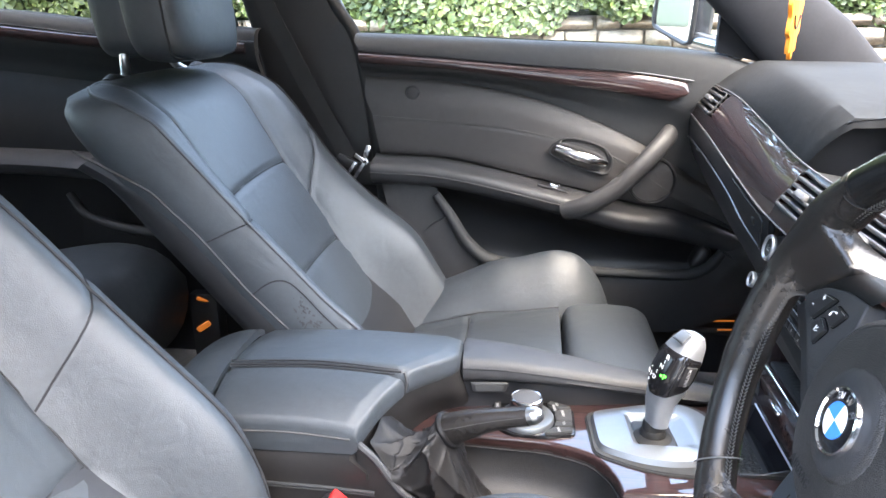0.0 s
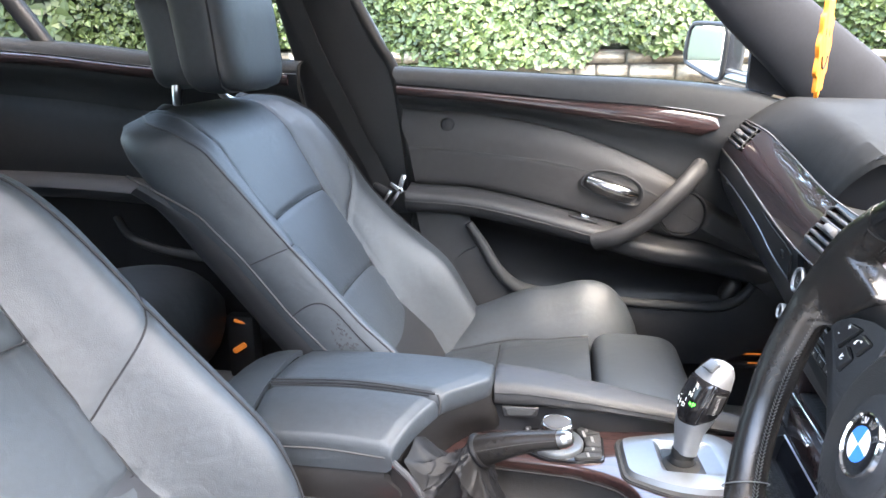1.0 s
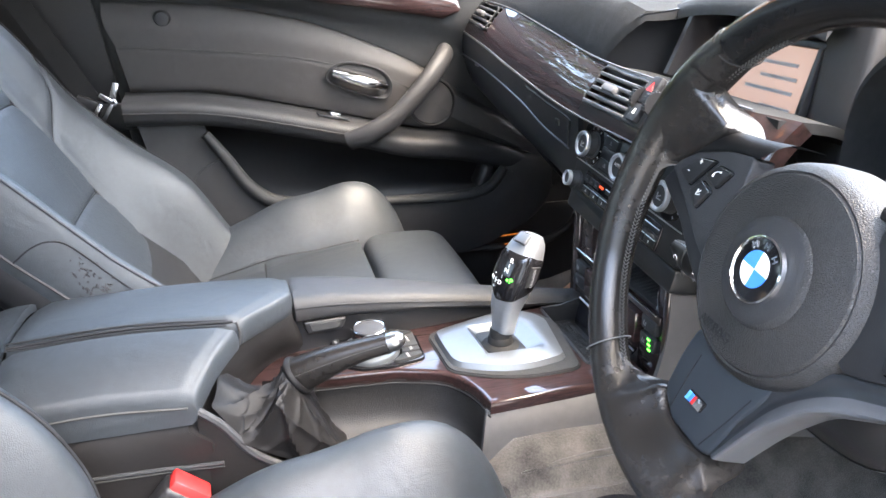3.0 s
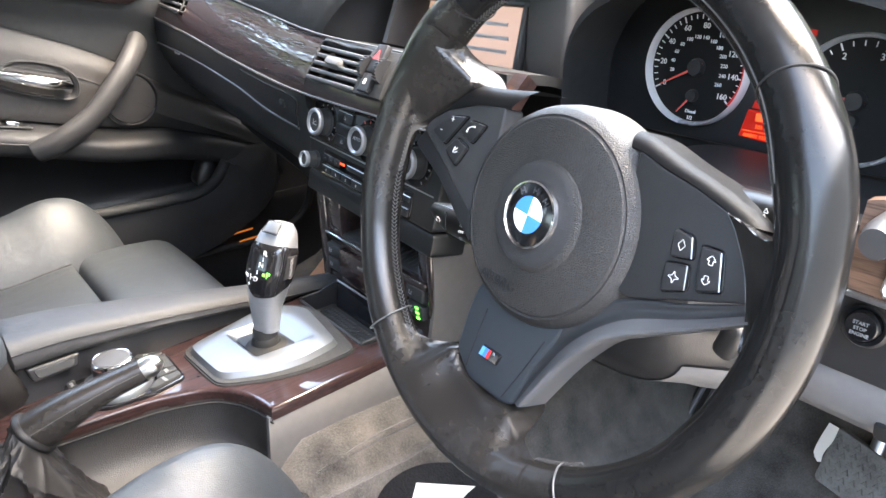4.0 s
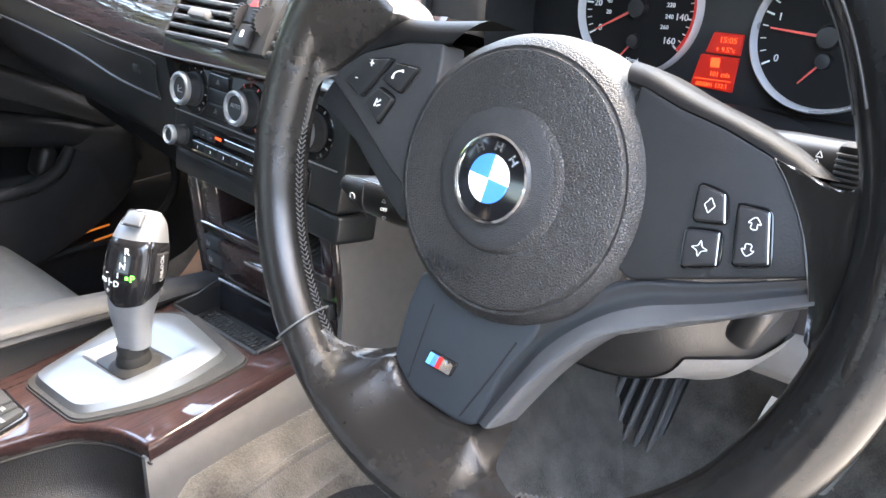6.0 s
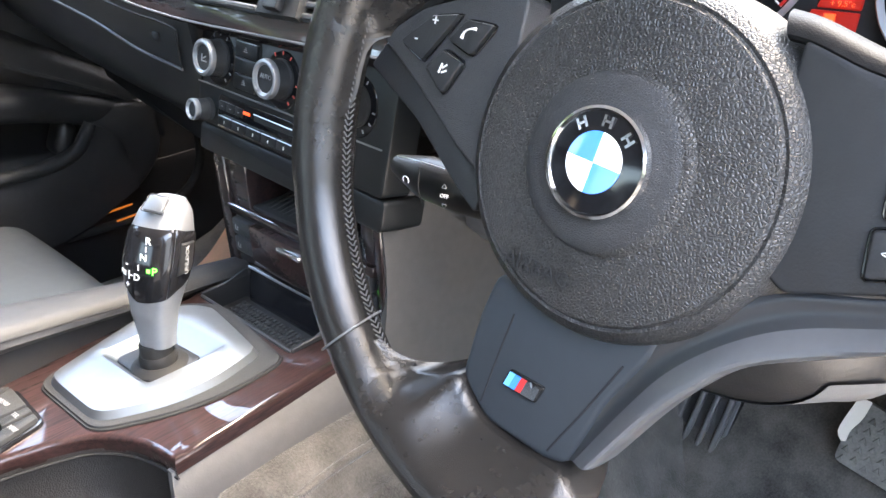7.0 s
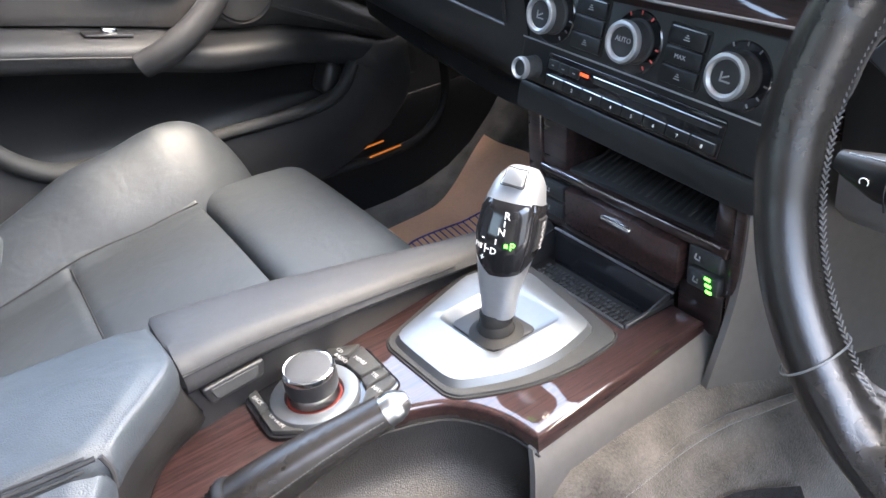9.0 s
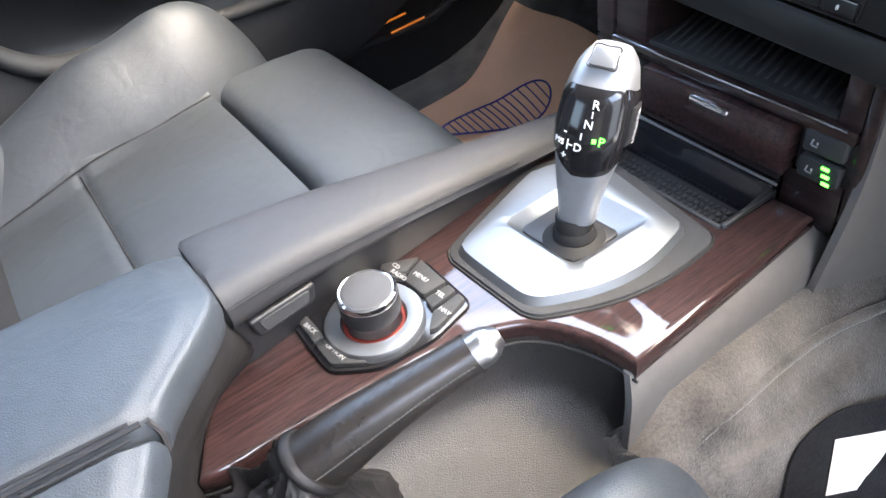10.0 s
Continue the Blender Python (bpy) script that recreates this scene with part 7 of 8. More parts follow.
# leather of the right spoke's root, rolled back along its top edge
ROOT = (((.126, .0358), (.1340, .0338), (.1413, .0315), (.1497, .0290), (.1575, .0294), (.1640, .0345), (.1700, .0420), (.1745, .0470)),
        ((.1300, .0315), (.1370, .0290), (.1440, .0268), (.1520, .0250), (.1600, .0262), (.1670, .0310), (.1730, .0370), (.1770, .0410)),
        ((.1343, .0258), (.1410, .0228), (.1480, .0205), (.1550, .0200), (.1620, .0210), (.1690, .0240), (.1750, .0280), (.1790, .0310)),
        ((.1436, .0103), (.1490, .0092), (.1540, .0085), (.1590, .0080), (.1640, .0080), (.1700, .0090), (.1760, .0100), (.1805, .0110)),
        ((.1500, -.0067), (.1540, -.0075), (.1580, -.0085), (.1620, -.0095), (.1670, -.0105), (.1720, -.0110), (.1770, -.0110), (.1805, -.0110)),
        ((.1535, -.0160), (.1568, -.0180), (.1600, -.0200), (.1635, -.0220), (.1675, -.0240), (.1715, -.0260), (.1755, -.0270), (.1790, -.0280)),
        ((.1565, -.0300), (.1590, -.0325), (.1615, -.0345), (.1645, -.0365), (.1675, -.0385), (.1705, -.0400), (.1735, -.0415), (.1765, -.0425)))
root_lines = []
for k, line in enumerate(ROOT):
    row = []
    for j_, (x, y) in enumerate(line):
        r, t = math.hypot(x, y), j_ / 7
        R_ = RIM + .009 * ((1 + x / r) / 2) ** 2
        on_rim = 1.08 * math.sqrt(max(0.0, (TUBE + .001) ** 2 - min(TUBE + .001, abs(R_ - r)) ** 2))
        low = -.0108 + .024 * t ** 1.5
        f = max(sstep(.45, .95, t), sstep(4.6, 6, k))
        row.append((x, y, low * (1 - f) + on_rim * f + .0006 - .004 * (k == 6)))
    if k == 0:
        for dy, dz in ((.0000, -.036), (.0002, -.022), (.0003, -.0100), (.0002, -.0025)):
            root_lines.append([tuple(WM @ Vector((x + dy * .3, y + dy * (1 - j_ / 9), z + dz * (1 - .5 * j_ / 7)))) for j_, (x, y, z) in enumerate(row)])
    root_lines.append([tuple(WM @ Vector(p)) for p in row])
part("spoke_root", skin(root_lines, 60, 60), LEATHER_RIM_WORN, rs, "rubbed leather drawn from the rim to the spoke")
part("spoke_line", tube([WM @ Vector((x, y, -.0106)) for x, y in ((.1258, .0360), (.1300, .0315), (.1343, .0258), (.1436, .0103), (.1500, -.0067), (.1533, -.0157))], .0005, 6), PLASTIC_GREY, rs)
b_in = [(.002, -.134), (.016, -.100), (.029, -.073), (.052, -.049), (.075, -.031), (.115, -.0195), (.152, -.0065)]
b_out = [(.024, -.128), (.042, -.096), (.056, -.076), (.071, -.060), (.092, -.048), (.121, -.034), (.156, -.016)]
bands = []
for f, zz_ in ((0, -.0150), (.10, -.0138), (.35, -.0150), (.65, -.0120), (.88, -.0085), (.98, -.0088), (1.03, -.0120), (1.02, -.030)):
    bands.append([tuple(WM @ Vector((a[0] + (b[0] - a[0]) * f, a[1] + (b[1] - a[1]) * f, zz_))) for a, b in zip(b_in, b_out)])
part("spoke_band", skin(bands, 50, 30), PLASTIC_SATIN, rs, "satin black sweep below the spoke")
trim_rows = []
for f, zz_ in ((.52, -.0140), (.58, -.0128), (.72, -.0102), (.88, -.0074), (.98, -.0072), (1.05, -.0100), (1.08, -.016), (1.06, -.032)):
    trim_rows.append([tuple(WM @ Vector((a[0] + (b[0] - a[0]) * f, a[1] + (b[1] - a[1]) * f, zz_))) for a, b in zip(b_in, b_out)])
part("spoke_sweep", skin(trim_rows, 50, 24), SATIN_GREY, rs, "satin grey lower edge of the spoke")
lsp = plate("spoke", [(-.060, .064), (-.088, .062), (-.122, .053), (-.151, .036), (-.118, .014), (-.086, -.010), (-.066, -.022), (-.060, .0)], .004, -.030, PZ, .002, VINYL, sw_, "black left spoke with four keys")
web([(-.104, .128), (-.113, .112), (-.1135, .098), (-.108, .086), (-.101, .0780), (-.106, .070), (-.122, .056), (-.140, .0425), (-.1510, .033), (-.1545, .020), (-.156, .002), (-.158, -.014)], lsp, LEATHER_RIM_WORN)
roll_back([(-.055, .0645), (-.075, .063), (-.095, .061), (-.122, .053), (-.149, .037)], [(-.040, .080), (-.070, .0775), (-.096, .0765), (-.124, .075), (-.156, .052)], lsp)
plate("spoke_lower", [(-.150, .034), (-.160, .020), (-.120, -.002), (-.090, -.026), (-.070, -.040), (-.064, -.022), (-.086, -.0105), (-.118, .0135)], .003, -.036, -.016, .004, PLASTIC, lsp)
WHEEL_KEYS = (("spoke", rs, [(.1, .004), (.099, .020), (.111, .018), (.114, .006)], "diamond"), ("spoke", rs, [(.1, -.017), (.098, 0), (.113, .002), (.115, -.012)], "star"), ("spoke", rs, [(.121, -.010), (.117, .015), (.130, .015), (.135, -.006)], "arrows"),
        ("spoke", lsp, [(-.133, .035), (-.113, .049), (-.096, .051), (-.116, .027)], "plus"), ("spoke", lsp, [(-.101, .039), (-.091, .049), (-.074, .048), (-.085, .033)], "phone"), ("spoke", lsp, [(-.113, .024), (-.102, .034), (-.089, .029), (-.099, .013)], "voice"))
for _, par, pts, sym in WHEEL_KEYS:
    b = plate("wheel_button", pts, .0025, PZ, PZ + .0034, .0013, PLASTIC, par)
    mx, my = np.mean([p[0] for p in pts]), np.mean([p[1] for p in pts])
    big = [(mx + (x - mx) * 1.07, my + (y - my) * 1.07) for x, y in pts]
    part("button_rim", tube([WM @ Vector((x, y, PZ + .0004)) for x, y in round_poly(big, .003, 3)], .00055, 6, closed=True, count=40), PLASTIC_GLOSS, b)
    # Thin steel line drawn as the highlight on the key's edge.
    e = sorted(pts)[-2:] if par is rs else sorted(pts, key=lambda p: p[1])[-2:]
    part("bright_edge", tube([WM @ Vector((x * .97 + mx * .03, y * .97 + my * .03, PZ + .0030)) for x, y in (e[0], ((e[0][0] + e[1][0]) / 2, (e[0][1] + e[1][1]) / 2), e[1])], .00032, 6), STEEL, b)
    zt = PZ + .0036
    if sym == "diamond":
        part("symbol", tube([WM @ Vector((mx + x, my + y, zt)) for x, y in ((0, .0032), (.0011, .0016), (.0022, 0), (.0011, -.0016), (0, -.0032), (-.0011, -.0016), (-.0022, 0), (-.0011, .0016))], .0002, 5, closed=True, count=24), PRINT, b)
    elif sym == "star":
        part("symbol", tube([WM @ Vector((mx + r * math.cos(w), my + r * math.sin(w), zt)) for r, w in [((.0034, .0015)[k % 2], k * math.pi / 4) for k in range(8)]], .0002, 5, closed=True, count=40), PRINT, b)
    elif sym == "arrows":
        for dy, tw in ((.0055, 0), (-.0055, 180)):
            part("symbol", tube([WM @ pose(mx, my + dy, zt, 0, 0, tw) @ Vector((x, y, 0)) for x, y in ((-.0012, -.0022), (.0012, -.0022), (.0012, 0), (.0026, 0), (0, .0026), (-.0026, 0), (-.0012, 0))], .0002, 5, closed=True, count=30), PRINT, b)
    elif sym == "plus":
        letters("+", .0075, WM @ pose(mx + .004, my + .006, zt, 0, 0, 0), PRINT, b)
        letters("-", .0075, WM @ pose(mx - .007, my - .003, zt, 0, 0, 0), PRINT, b)
    elif sym == "phone":
        part("symbol", tube([WM @ Vector((mx + x, my + y, zt)) for x, y in ((-.004, -.002), (-.003, .001), (0, .0026), (.004, .003))], [.0009, .0004, .0004, .0009], 6), PRINT, b)
    else:
        part("symbol", join(block(.0010, .0050, .0004, 0, 1, WM @ pose(mx - .001, my, zt, 0, 0, -20)), block(.0034, .0008, .0004, 0, 1, WM @ pose(mx + .0015, my + .001, zt, 0, 0, 35)), block(.0034, .0008, .0004, 0, 1, WM @ pose(mx + .0015, my - .0015, zt, 0, 0, 20))), PRINT, b)
low_ = [(-.046, -.062), (-.052, -.085), (-.055, -.118), (-.036, -.134), (.0, -.137), (.012, -.134), (.022, -.100), (.036, -.073), (.040, -.060)]
ls_ = plate("lower_spoke", low_, .006, -.034, -.013, .003, SPOKE_PANEL, sw_, "dark blue-grey lower spoke panel")
web([(-.104, -.118), (-.092, -.1245), (-.078, -.1265), (-.066, -.1225), (-.056, -.1185), (-.047, -.127), (-.036, -.134), (-.015, -.138), (.004, -.1375), (.012, -.1385), (.020, -.1440), (.031, -.1515), (.043, -.1530), (.054, -.1525)], ls_, LEATHER_RIM_WORN)
part("spoke_line", tube([WM @ Vector((x, y, -.0128)) for x, y in ((.026, -.080), (.014, -.106), (.001, -.132))], .0005, 6), SEAM, ls_)
part("spoke_line", tube([WM @ Vector((x, y, -.0128)) for x, y in ((-.032, -.078), (-.036, -.1), (-.040, -.126))], .0004, 6), SEAM, ls_)
BM_ = WM @ pose(-.0185, -.1085, 0, 0, 0, -3)
bd = part("badge", slab(round_poly([(-.0115, -.0048), (.0085, -.0048), (.0115, .0048), (-.0085, .0048)], .0015, 3), -.013, -.0118, .0005, 1, BM_), PLASTIC_GLOSS, sw_, "small badge of slanted colour bars")
for k, mt in enumerate((LIGHT_BLUE, BLUE, RED)):
    part("bar", slab([(-.0100 + k * .0034, -.0036), (-.0068 + k * .0034, -.0036), (-.0048 + k * .0034, .0036), (-.0080 + k * .0034, .0036)], -.0118, -.0112, 0, 1, BM_), mt, bd)
part("bar", slab([(.0004, -.0036), (.0080, -.0036), (.0095, .0030), (.0070, .0036), (.0050, .0010), (.0035, .0036), (.0022, .0036)], -.0118, -.0110, 0, 1, BM_), CHROME, bd)

col = thing("steering_column", "dark plastic steering column shroud with two stalks", "steering column", (.12, -.39, .80))
loops = []
for x, z, a, b in ((.045, .765, .060, .045), (.06, .752, .090, .055), (.10, .742, .108, .060), (.13, .735, .110, .070), (.20, .728, .112, .082), (.28, .728, .112, .085)):
    loops.append([(x, -.39 + a * math.copysign(abs(math.cos(q)) ** .7, math.cos(q)), z - .005 + b * math.copysign(abs(math.sin(q)) ** .7, math.sin(q))) for q in np.linspace(0, 2 * math.pi, 40, endpoint=False)])
part("shroud", rings(loops), PLASTIC, col, "dark plastic column shroud")
under = [[tuple(np.array((x, -.39, z)) + (np.array(p) - np.array((x, -.39, z))) * 1.02) for p in loop[22:39]] for loop, (x, z) in zip(loops[1:], ((.06, .747), (.10, .737), (.13, .730), (.20, .723), (.28, .723)))]
part("lower_shroud", skin(under, 40, 20), KNEE_GREY, col, "light grey lower shroud")
part("adjust_lever", block(.05, .016, .028, .006, 3, pose(.085, -.506, .752, 20, 0, 0)), PLASTIC, col)
part("back_cover", lathe([(.001, -.034), (.076, -.034), (.072, -.052), (.05, -.07)], 48, WR), PLASTIC, col)
for s, nm, z0 in ((1, "cruise_stalk", .772), (-1, "wiper_stalk", .852)):
    k = 1.0 if s > 0 else .95
    stalk = part(nm, tube([(.070, -.39 + s * .07, z0 - .012), (.063, -.39 + s * .105, z0 - .014), (.058, -.39 + s * .140, z0 - .012), (.057, -.39 + s * .162, z0 - .010), (.058, -.39 + s * .176, z0 - .009)], [.010 * k, .0138 * k, .0148 * k, .0134 * k, .006 * k], 20, count=40), STALK, col, "black control stalk")
    if s > 0:
        letters("OFF", .0034, axes((.0428, -.268, z0 - .012), (.12, -1, 0), (.15, 0, 1)), PRINT, stalk)
        for dz, tw in ((.006, 0), (-.006, 180)):
            part("mark", tube([axes((.0431 + dz * .06, -.268, z0 - .012 + dz), (.12, -1, 0), (.15, 0, 1)) @ pose(0, 0, 0, 0, 0, tw) @ Vector((x, y, .0003)) for x, y in ((-.0015, -.001), (0, -.001), (.0015, -.001), (.0008, .0002), (0, .0014), (-.0008, .0002))], .0002, 5, closed=True, count=24), PRINT_DIM, stalk)
        part("mark", tube([(.0434, -.236 + .0024 * math.cos(q), z0 - .010 + .0024 * math.sin(q)) for q in np.linspace(-.6, 3.8, 9)], .0003, 5), PRINT, stalk)
        part("split_line", tube([(.0452, -.2465, z0 + .000), (.0422, -.2475, z0 - .012), (.0452, -.2485, z0 - .024)], .0005, 5), RUBBER, stalk)
        part("bright_edge", tube([(.0505, -.222, z0 + .000), (.0485, -.240, z0 + .002), (.050, -.262, z0 + .001)], .0005, 6), STEEL, stalk)
    else:
        SM_ = axes((.0432, -.5265, z0 - .0105), (.10, -1, 0), (.12, 0, 1))
        for x, y, k_ in ((.0012, .0085, .0012), (.0006, .0050, .0014), (-.0014, -.0085, -.0014)):
            part("mark", tube([SM_ @ Vector((x + a, y + b, .0004)) for a, b in ((-abs(k_), -k_), (0, -k_), (abs(k_), -k_), (abs(k_) * .5, 0), (0, k_), (-abs(k_) * .5, 0))], .0002, 5, closed=True, count=20), PRINT, stalk)
        part("mark", tube([SM_ @ Vector((x, y, .0004)) for x, y in ((-.0034, .0008), (0, .0020), (.0030, .0008), (.0018, -.0040), (0, -.0030), (-.0022, -.0040))], .00025, 5, closed=True, count=30), PRINT, stalk)
        tw_ = part("thumb_wheel", block(.010, .012, .024, .003, 2, pose(.0485, -.5395, z0 - .0085)), RUBBER, stalk, "ribbed wheel on the stalk")
        for k_ in range(8):
            part("rib", block(.0012, .011, .0009, 0, 1, pose(.0432, -.5395, z0 - .0180 + k_ * .0025)), PLASTIC_GREY, tw_)

# ---------------------------------------------------------------- pedals, mats, papers
pd = thing("brake_pedal", "dusty rubber brake pedal with raised studs", "pedal", (.50, -.46, .36))
PM = axes((.478, -.468, .396), (0, -1, -.10), (.42, -.05, 1))
part("pad", slab(round_poly([(-.046, -.036), (.036, -.043), (.050, .014), (.046, .024), (-.046, .036)], .008, 5), -.012, 0, .004, 2, PM), PEDAL, pd)
for i in range(8):
    for j in range(6):
        x, y = -.039 + i * .0110, -.031 + j * .0112 + (i % 2) * .0045
        if y > .030 - (x + .046) * .13 or y < -.034 - (x + .046) * .05 or x > .041:
            continue
        part("stud", slab([(-.004, -.003), (.004, -.003), (0, .0045)], 0, .0025, .0008, 1, PM @ pose(x, y, 0)), PEDAL, pd)
part("arm", tube([PM @ Vector((.0, .02, -.012)), (.53, -.47, .48), (.58, -.47, .60)], .010, 10), STEEL, pd)
fr_ = thing("foot_rest", "black ribbed foot rest beside the brake pedal", "foot rest", (.52, -.262, .30))
part("pad", block(.02, .090, .19, .006, 2, pose(.515, -.262, .355, 0, 42, 0)), PLASTIC, fr_)
for k in range(5):
    part("rib", block(.010, .007, .18, .002, 1, pose(.505, -.297 + k * .017, .362, 0, 42, 0)), PLASTIC_GREY, fr_)
ac = thing("accelerator_pedal", "black rubber accelerator pedal on the floor", "pedal", (.50, -.60, .33))
part("pad", block(.02, .055, .14, .006, 2, pose(.50, -.60, .36, 0, -25, 0)), RUBBER, ac)
# Black sheet laid under and around the white paper.
solid("black_sheet", skin([[(-.030, -.200, .443), (.000, -.187, .461), (.050, -.188, .461), (.120, -.206, .434)], [(-.035, -.225, .402), (.000, -.222, .408), (.050, -.222, .408), (.120, -.230, .394)], [(-.040, -.250, .364), (.000, -.250, .362), (.050, -.250, .362), (.120, -.250, .362)], [(-.045, -.330, .300), (.000, -.330, .300), (.050, -.330, .300), (.120, -.330, .300)]], 20, 20, (0, -.002, .003)), SHEET_BLACK, "black sheet under and around the white paper on the tunnel", "floor mat")
solid("paper_sheet", skin([[(.031, -.198, .4535), (.065, -.207, .438), (.100, -.216, .422)], [(.018, -.206, .441), (.052, -.215, .425), (.087, -.224, .408)], [(.005, -.214, .428), (.039, -.223, .411), (.074, -.232, .394)]], 10, 10, (0, -.0004, .0006)), PAPER_WHITE, "white paper sheet lying on the carpeted tunnel", "paper")
pm = thing("paper_floor_mat", "tan paper floor mat with blue shoe print in the passenger footwell", "paper mat", (.30, .45, .29))
def paper_z(x):
    return .296 + .07 * sstep(.30, .50, x) + .012 * math.sin(x * 14)
part("sheet", skin([[(x, y + .30 * (x - .2), paper_z(x) + .004 * math.sin(y * 30)) for x in np.linspace(.175, .47, 12)] for y in np.linspace(.24, .615, 10)], 30, 24, (0, 0, .0006)), PAPER, pm)
for oy in (.515, .37):
    def pz(u, v):
        x, y = .275 + u * .95 + v * .25, oy + v * 1.25 + u * -.12
        return (x, y, paper_z(x) + .004 * math.sin((y - .30 * (x - .2)) * 30) + .0022)
    el = [(.105 * math.cos(q), (.036 + .010 * math.cos(q)) * math.sin(q)) for q in np.linspace(0, 2 * math.pi, 24, endpoint=False)]
    part("printed_outline", tube([pz(u, v) for u, v in el], .0016, 6, closed=True, count=70), INK_BLUE, pm)
    for k in range(15):
        u = -.092 + k * .0132
        hw = (.036 + .010 * u / .105) * math.sqrt(max(0, 1 - (u / .105) ** 2))
        part("printed_bar", tube([pz(u, -hw), pz(u, 0), pz(u, hw)], .0012, 5, count=8), INK_BLUE, pm)
tp = solid("torn_paper", skin([[(.45, -.430, .462), (.45, -.423, .435), (.452, -.419, .412), (.455, -.424, .400)], [(.448, -.442, .462), (.449, -.438, .440), (.452, -.430, .418), (.455, -.428, .402)]], 10, 6, (.0006, 0, 0)), PAPER_WHITE, "torn white paper tag hanging below the dash", "paper")
# air freshener
orn = thing("air_freshener", "orange felt sun air freshener hanging on a string", "air freshener", (.052, -.078, 1.034))
OM = axes((.052, -.060, 1.072), (.40, .917, 0), (0.03, 0, 1))
o = [((.043 + .004 * math.cos(12 * q)) * math.cos(q), (.047 + .004 * math.cos(12 * q)) * math.sin(q)) for q in np.linspace(0, 2 * math.pi, 96, endpoint=False)]
part("disc", slab(o, -.002, .002, .001, 2, OM), ORANGE, orn)
for s in (-1, 1):
    for zz in (-.0022, .0022):
        part("eye", lathe([(.0005, .0004), (.004, .0002), (.0042, -.0004)], 14, OM @ pose(s * .014, .012, zz)), SEAM, orn)
for zz in (-.0022, .0022):
    part("mouth", tube([OM @ Vector((.022 * math.sin(radians(w)), -.004 - .018 * math.cos(radians(w)), zz)) for w in range(-70, 71, 20)], .0012, 6), SEAM, orn)
part("string", tube([OM @ Vector((0, .046, 0)), (.055, -.075, 1.18), (.060, -.07, 1.28)], .0012, 6), PRINT, orn)
rv = thing("rear_view_mirror", "dark interior mirror under the roof", "mirror", (.07, -.06, 1.30))
part("housing", block(.03, .24, .07, .012, 3, pose(.075, -.06, 1.305, 0, 10, 0)), PLASTIC, rv)
part("mirror_glass", block(.002, .225, .058, .001, 1, pose(.0585, -.06, 1.305, 0, 10, 0)), MIRROR, rv)
part("stem", tube([(.08, -.06, 1.32), (.10, -.05, 1.36)], .012, 10), PLASTIC, rv)

# ---------------------------------------------------------------- outside
mir = thing("wing_mirror", "dark wing mirror outside the passenger window", "wing mirror", (.17, .93, 1.0))
MC = np.array((.115, .945, 1.058))
MM = axes(MC, (.58, -.815, .0), (.02, .0, 1))
mo = [(x * .82, y) for x, y in round_poly([(-.078, -.028), (.070, -.072), (.080, .055), (-.062, .062)], .03, 6)]
loops = []
for sc, zz in ((1.0, .0), (1.06, -.008), (1.08, -.03), (.95, -.06), (.6, -.085), (.2, -.095)):
    loops.append([MM @ Vector((x * sc, y * sc, zz)) for x, y in mo])
part("housing", rings(loops), CAR_PAINT, mir, "dark painted mirror housing")
part("mirror_glass", slab([(x * .93, y * .93) for x, y in mo], .001, .003, 0, 1, MM), MIRROR, mir, "mirror glass reflecting the road")
part("rim", tube([MM @ Vector((x * .97, y * .97, .002)) for x, y in mo[::2]], .006, 8, closed=True, count=60), PLASTIC, mir)
part("arm", tube([(.16, .92, 1.000), (.19, .84, .99), (.215, .77, .985)], .022, 10), CAR_PAINT, mir)

g = bmesh.new()
bmesh.ops.create_grid(g, x_segments=40, y_segments=40, size=400)
# Unseen wall, added to cut off low sky on the driver's side.
solid("sky_block_wall", block(26, .3, 3.8, .02, 1, pose(0, -5.6, 1.9)), BRICKWORK, "unseen pale wall added beside the car to block low sky", "house wall", kind="structure")
# Unseen pale slab, added so daylight bounces up through the driver door.
solid("driveway", block(9, 7, .06, .01, 1, pose(.5, -4.4, .02)), CONCRETE, "unseen pale concrete slab added to bounce light into the car", "driveway", kind="structure")
solid("ground", g, ASPHALT, "grey asphalt road reaching away", "road", kind="structure")
pv = solid("pavement", block(80, 1.8, .12, .015, 2, pose(0, 3.6, .06)), MORTAR, "grey pavement with a kerb", "pavement", kind="structure")
# stone wall with ivy over it
WY = 5.0
wall = thing("stone_wall", "buff stone garden wall under ivy", "stone wall", (0, WY, 0), kind="structure")
part("core", block(60, .3, 1.02, .01, 1, pose(0, WY + .17, .51)), MORTAR, wall)
rnd = random.Random(7)
protos = []
for i in range(6):
    bm = block(1, .12, 1, 0, 1)
    bmesh.ops.bevel(bm, geom=bm.edges[:], offset=.06, segments=1, affect="EDGES")
    for v in bm.verts:
        v.co += Vector((rnd.uniform(-.03, .03), rnd.uniform(-.01, .01), rnd.uniform(-.03, .03)))
    protos.append(finish("stone", bm, STONE, 50))
z = .10
count = 0
while z < .99:
    hgt = rnd.choice((.10, .12, .14))
    x = -3.2 + rnd.uniform(0, .2)
    while x < 3.4 and count < 300:
        wd = rnd.uniform(.16, .34)
        ob = new("stone", protos[count % 6])
        ob.parent = wall
        ob.matrix_parent_inverse = wall.matrix_basis.inverted()
        ob.matrix_basis = pose(x + wd / 2, WY + rnd.uniform(-.015, .01), z + hgt / 2) @ Matrix.Diagonal((wd - .016, 1, hgt - .014, 1))
        x += wd
        count += 1
    z += hgt

ivy_rng = np.random.default_rng(3)


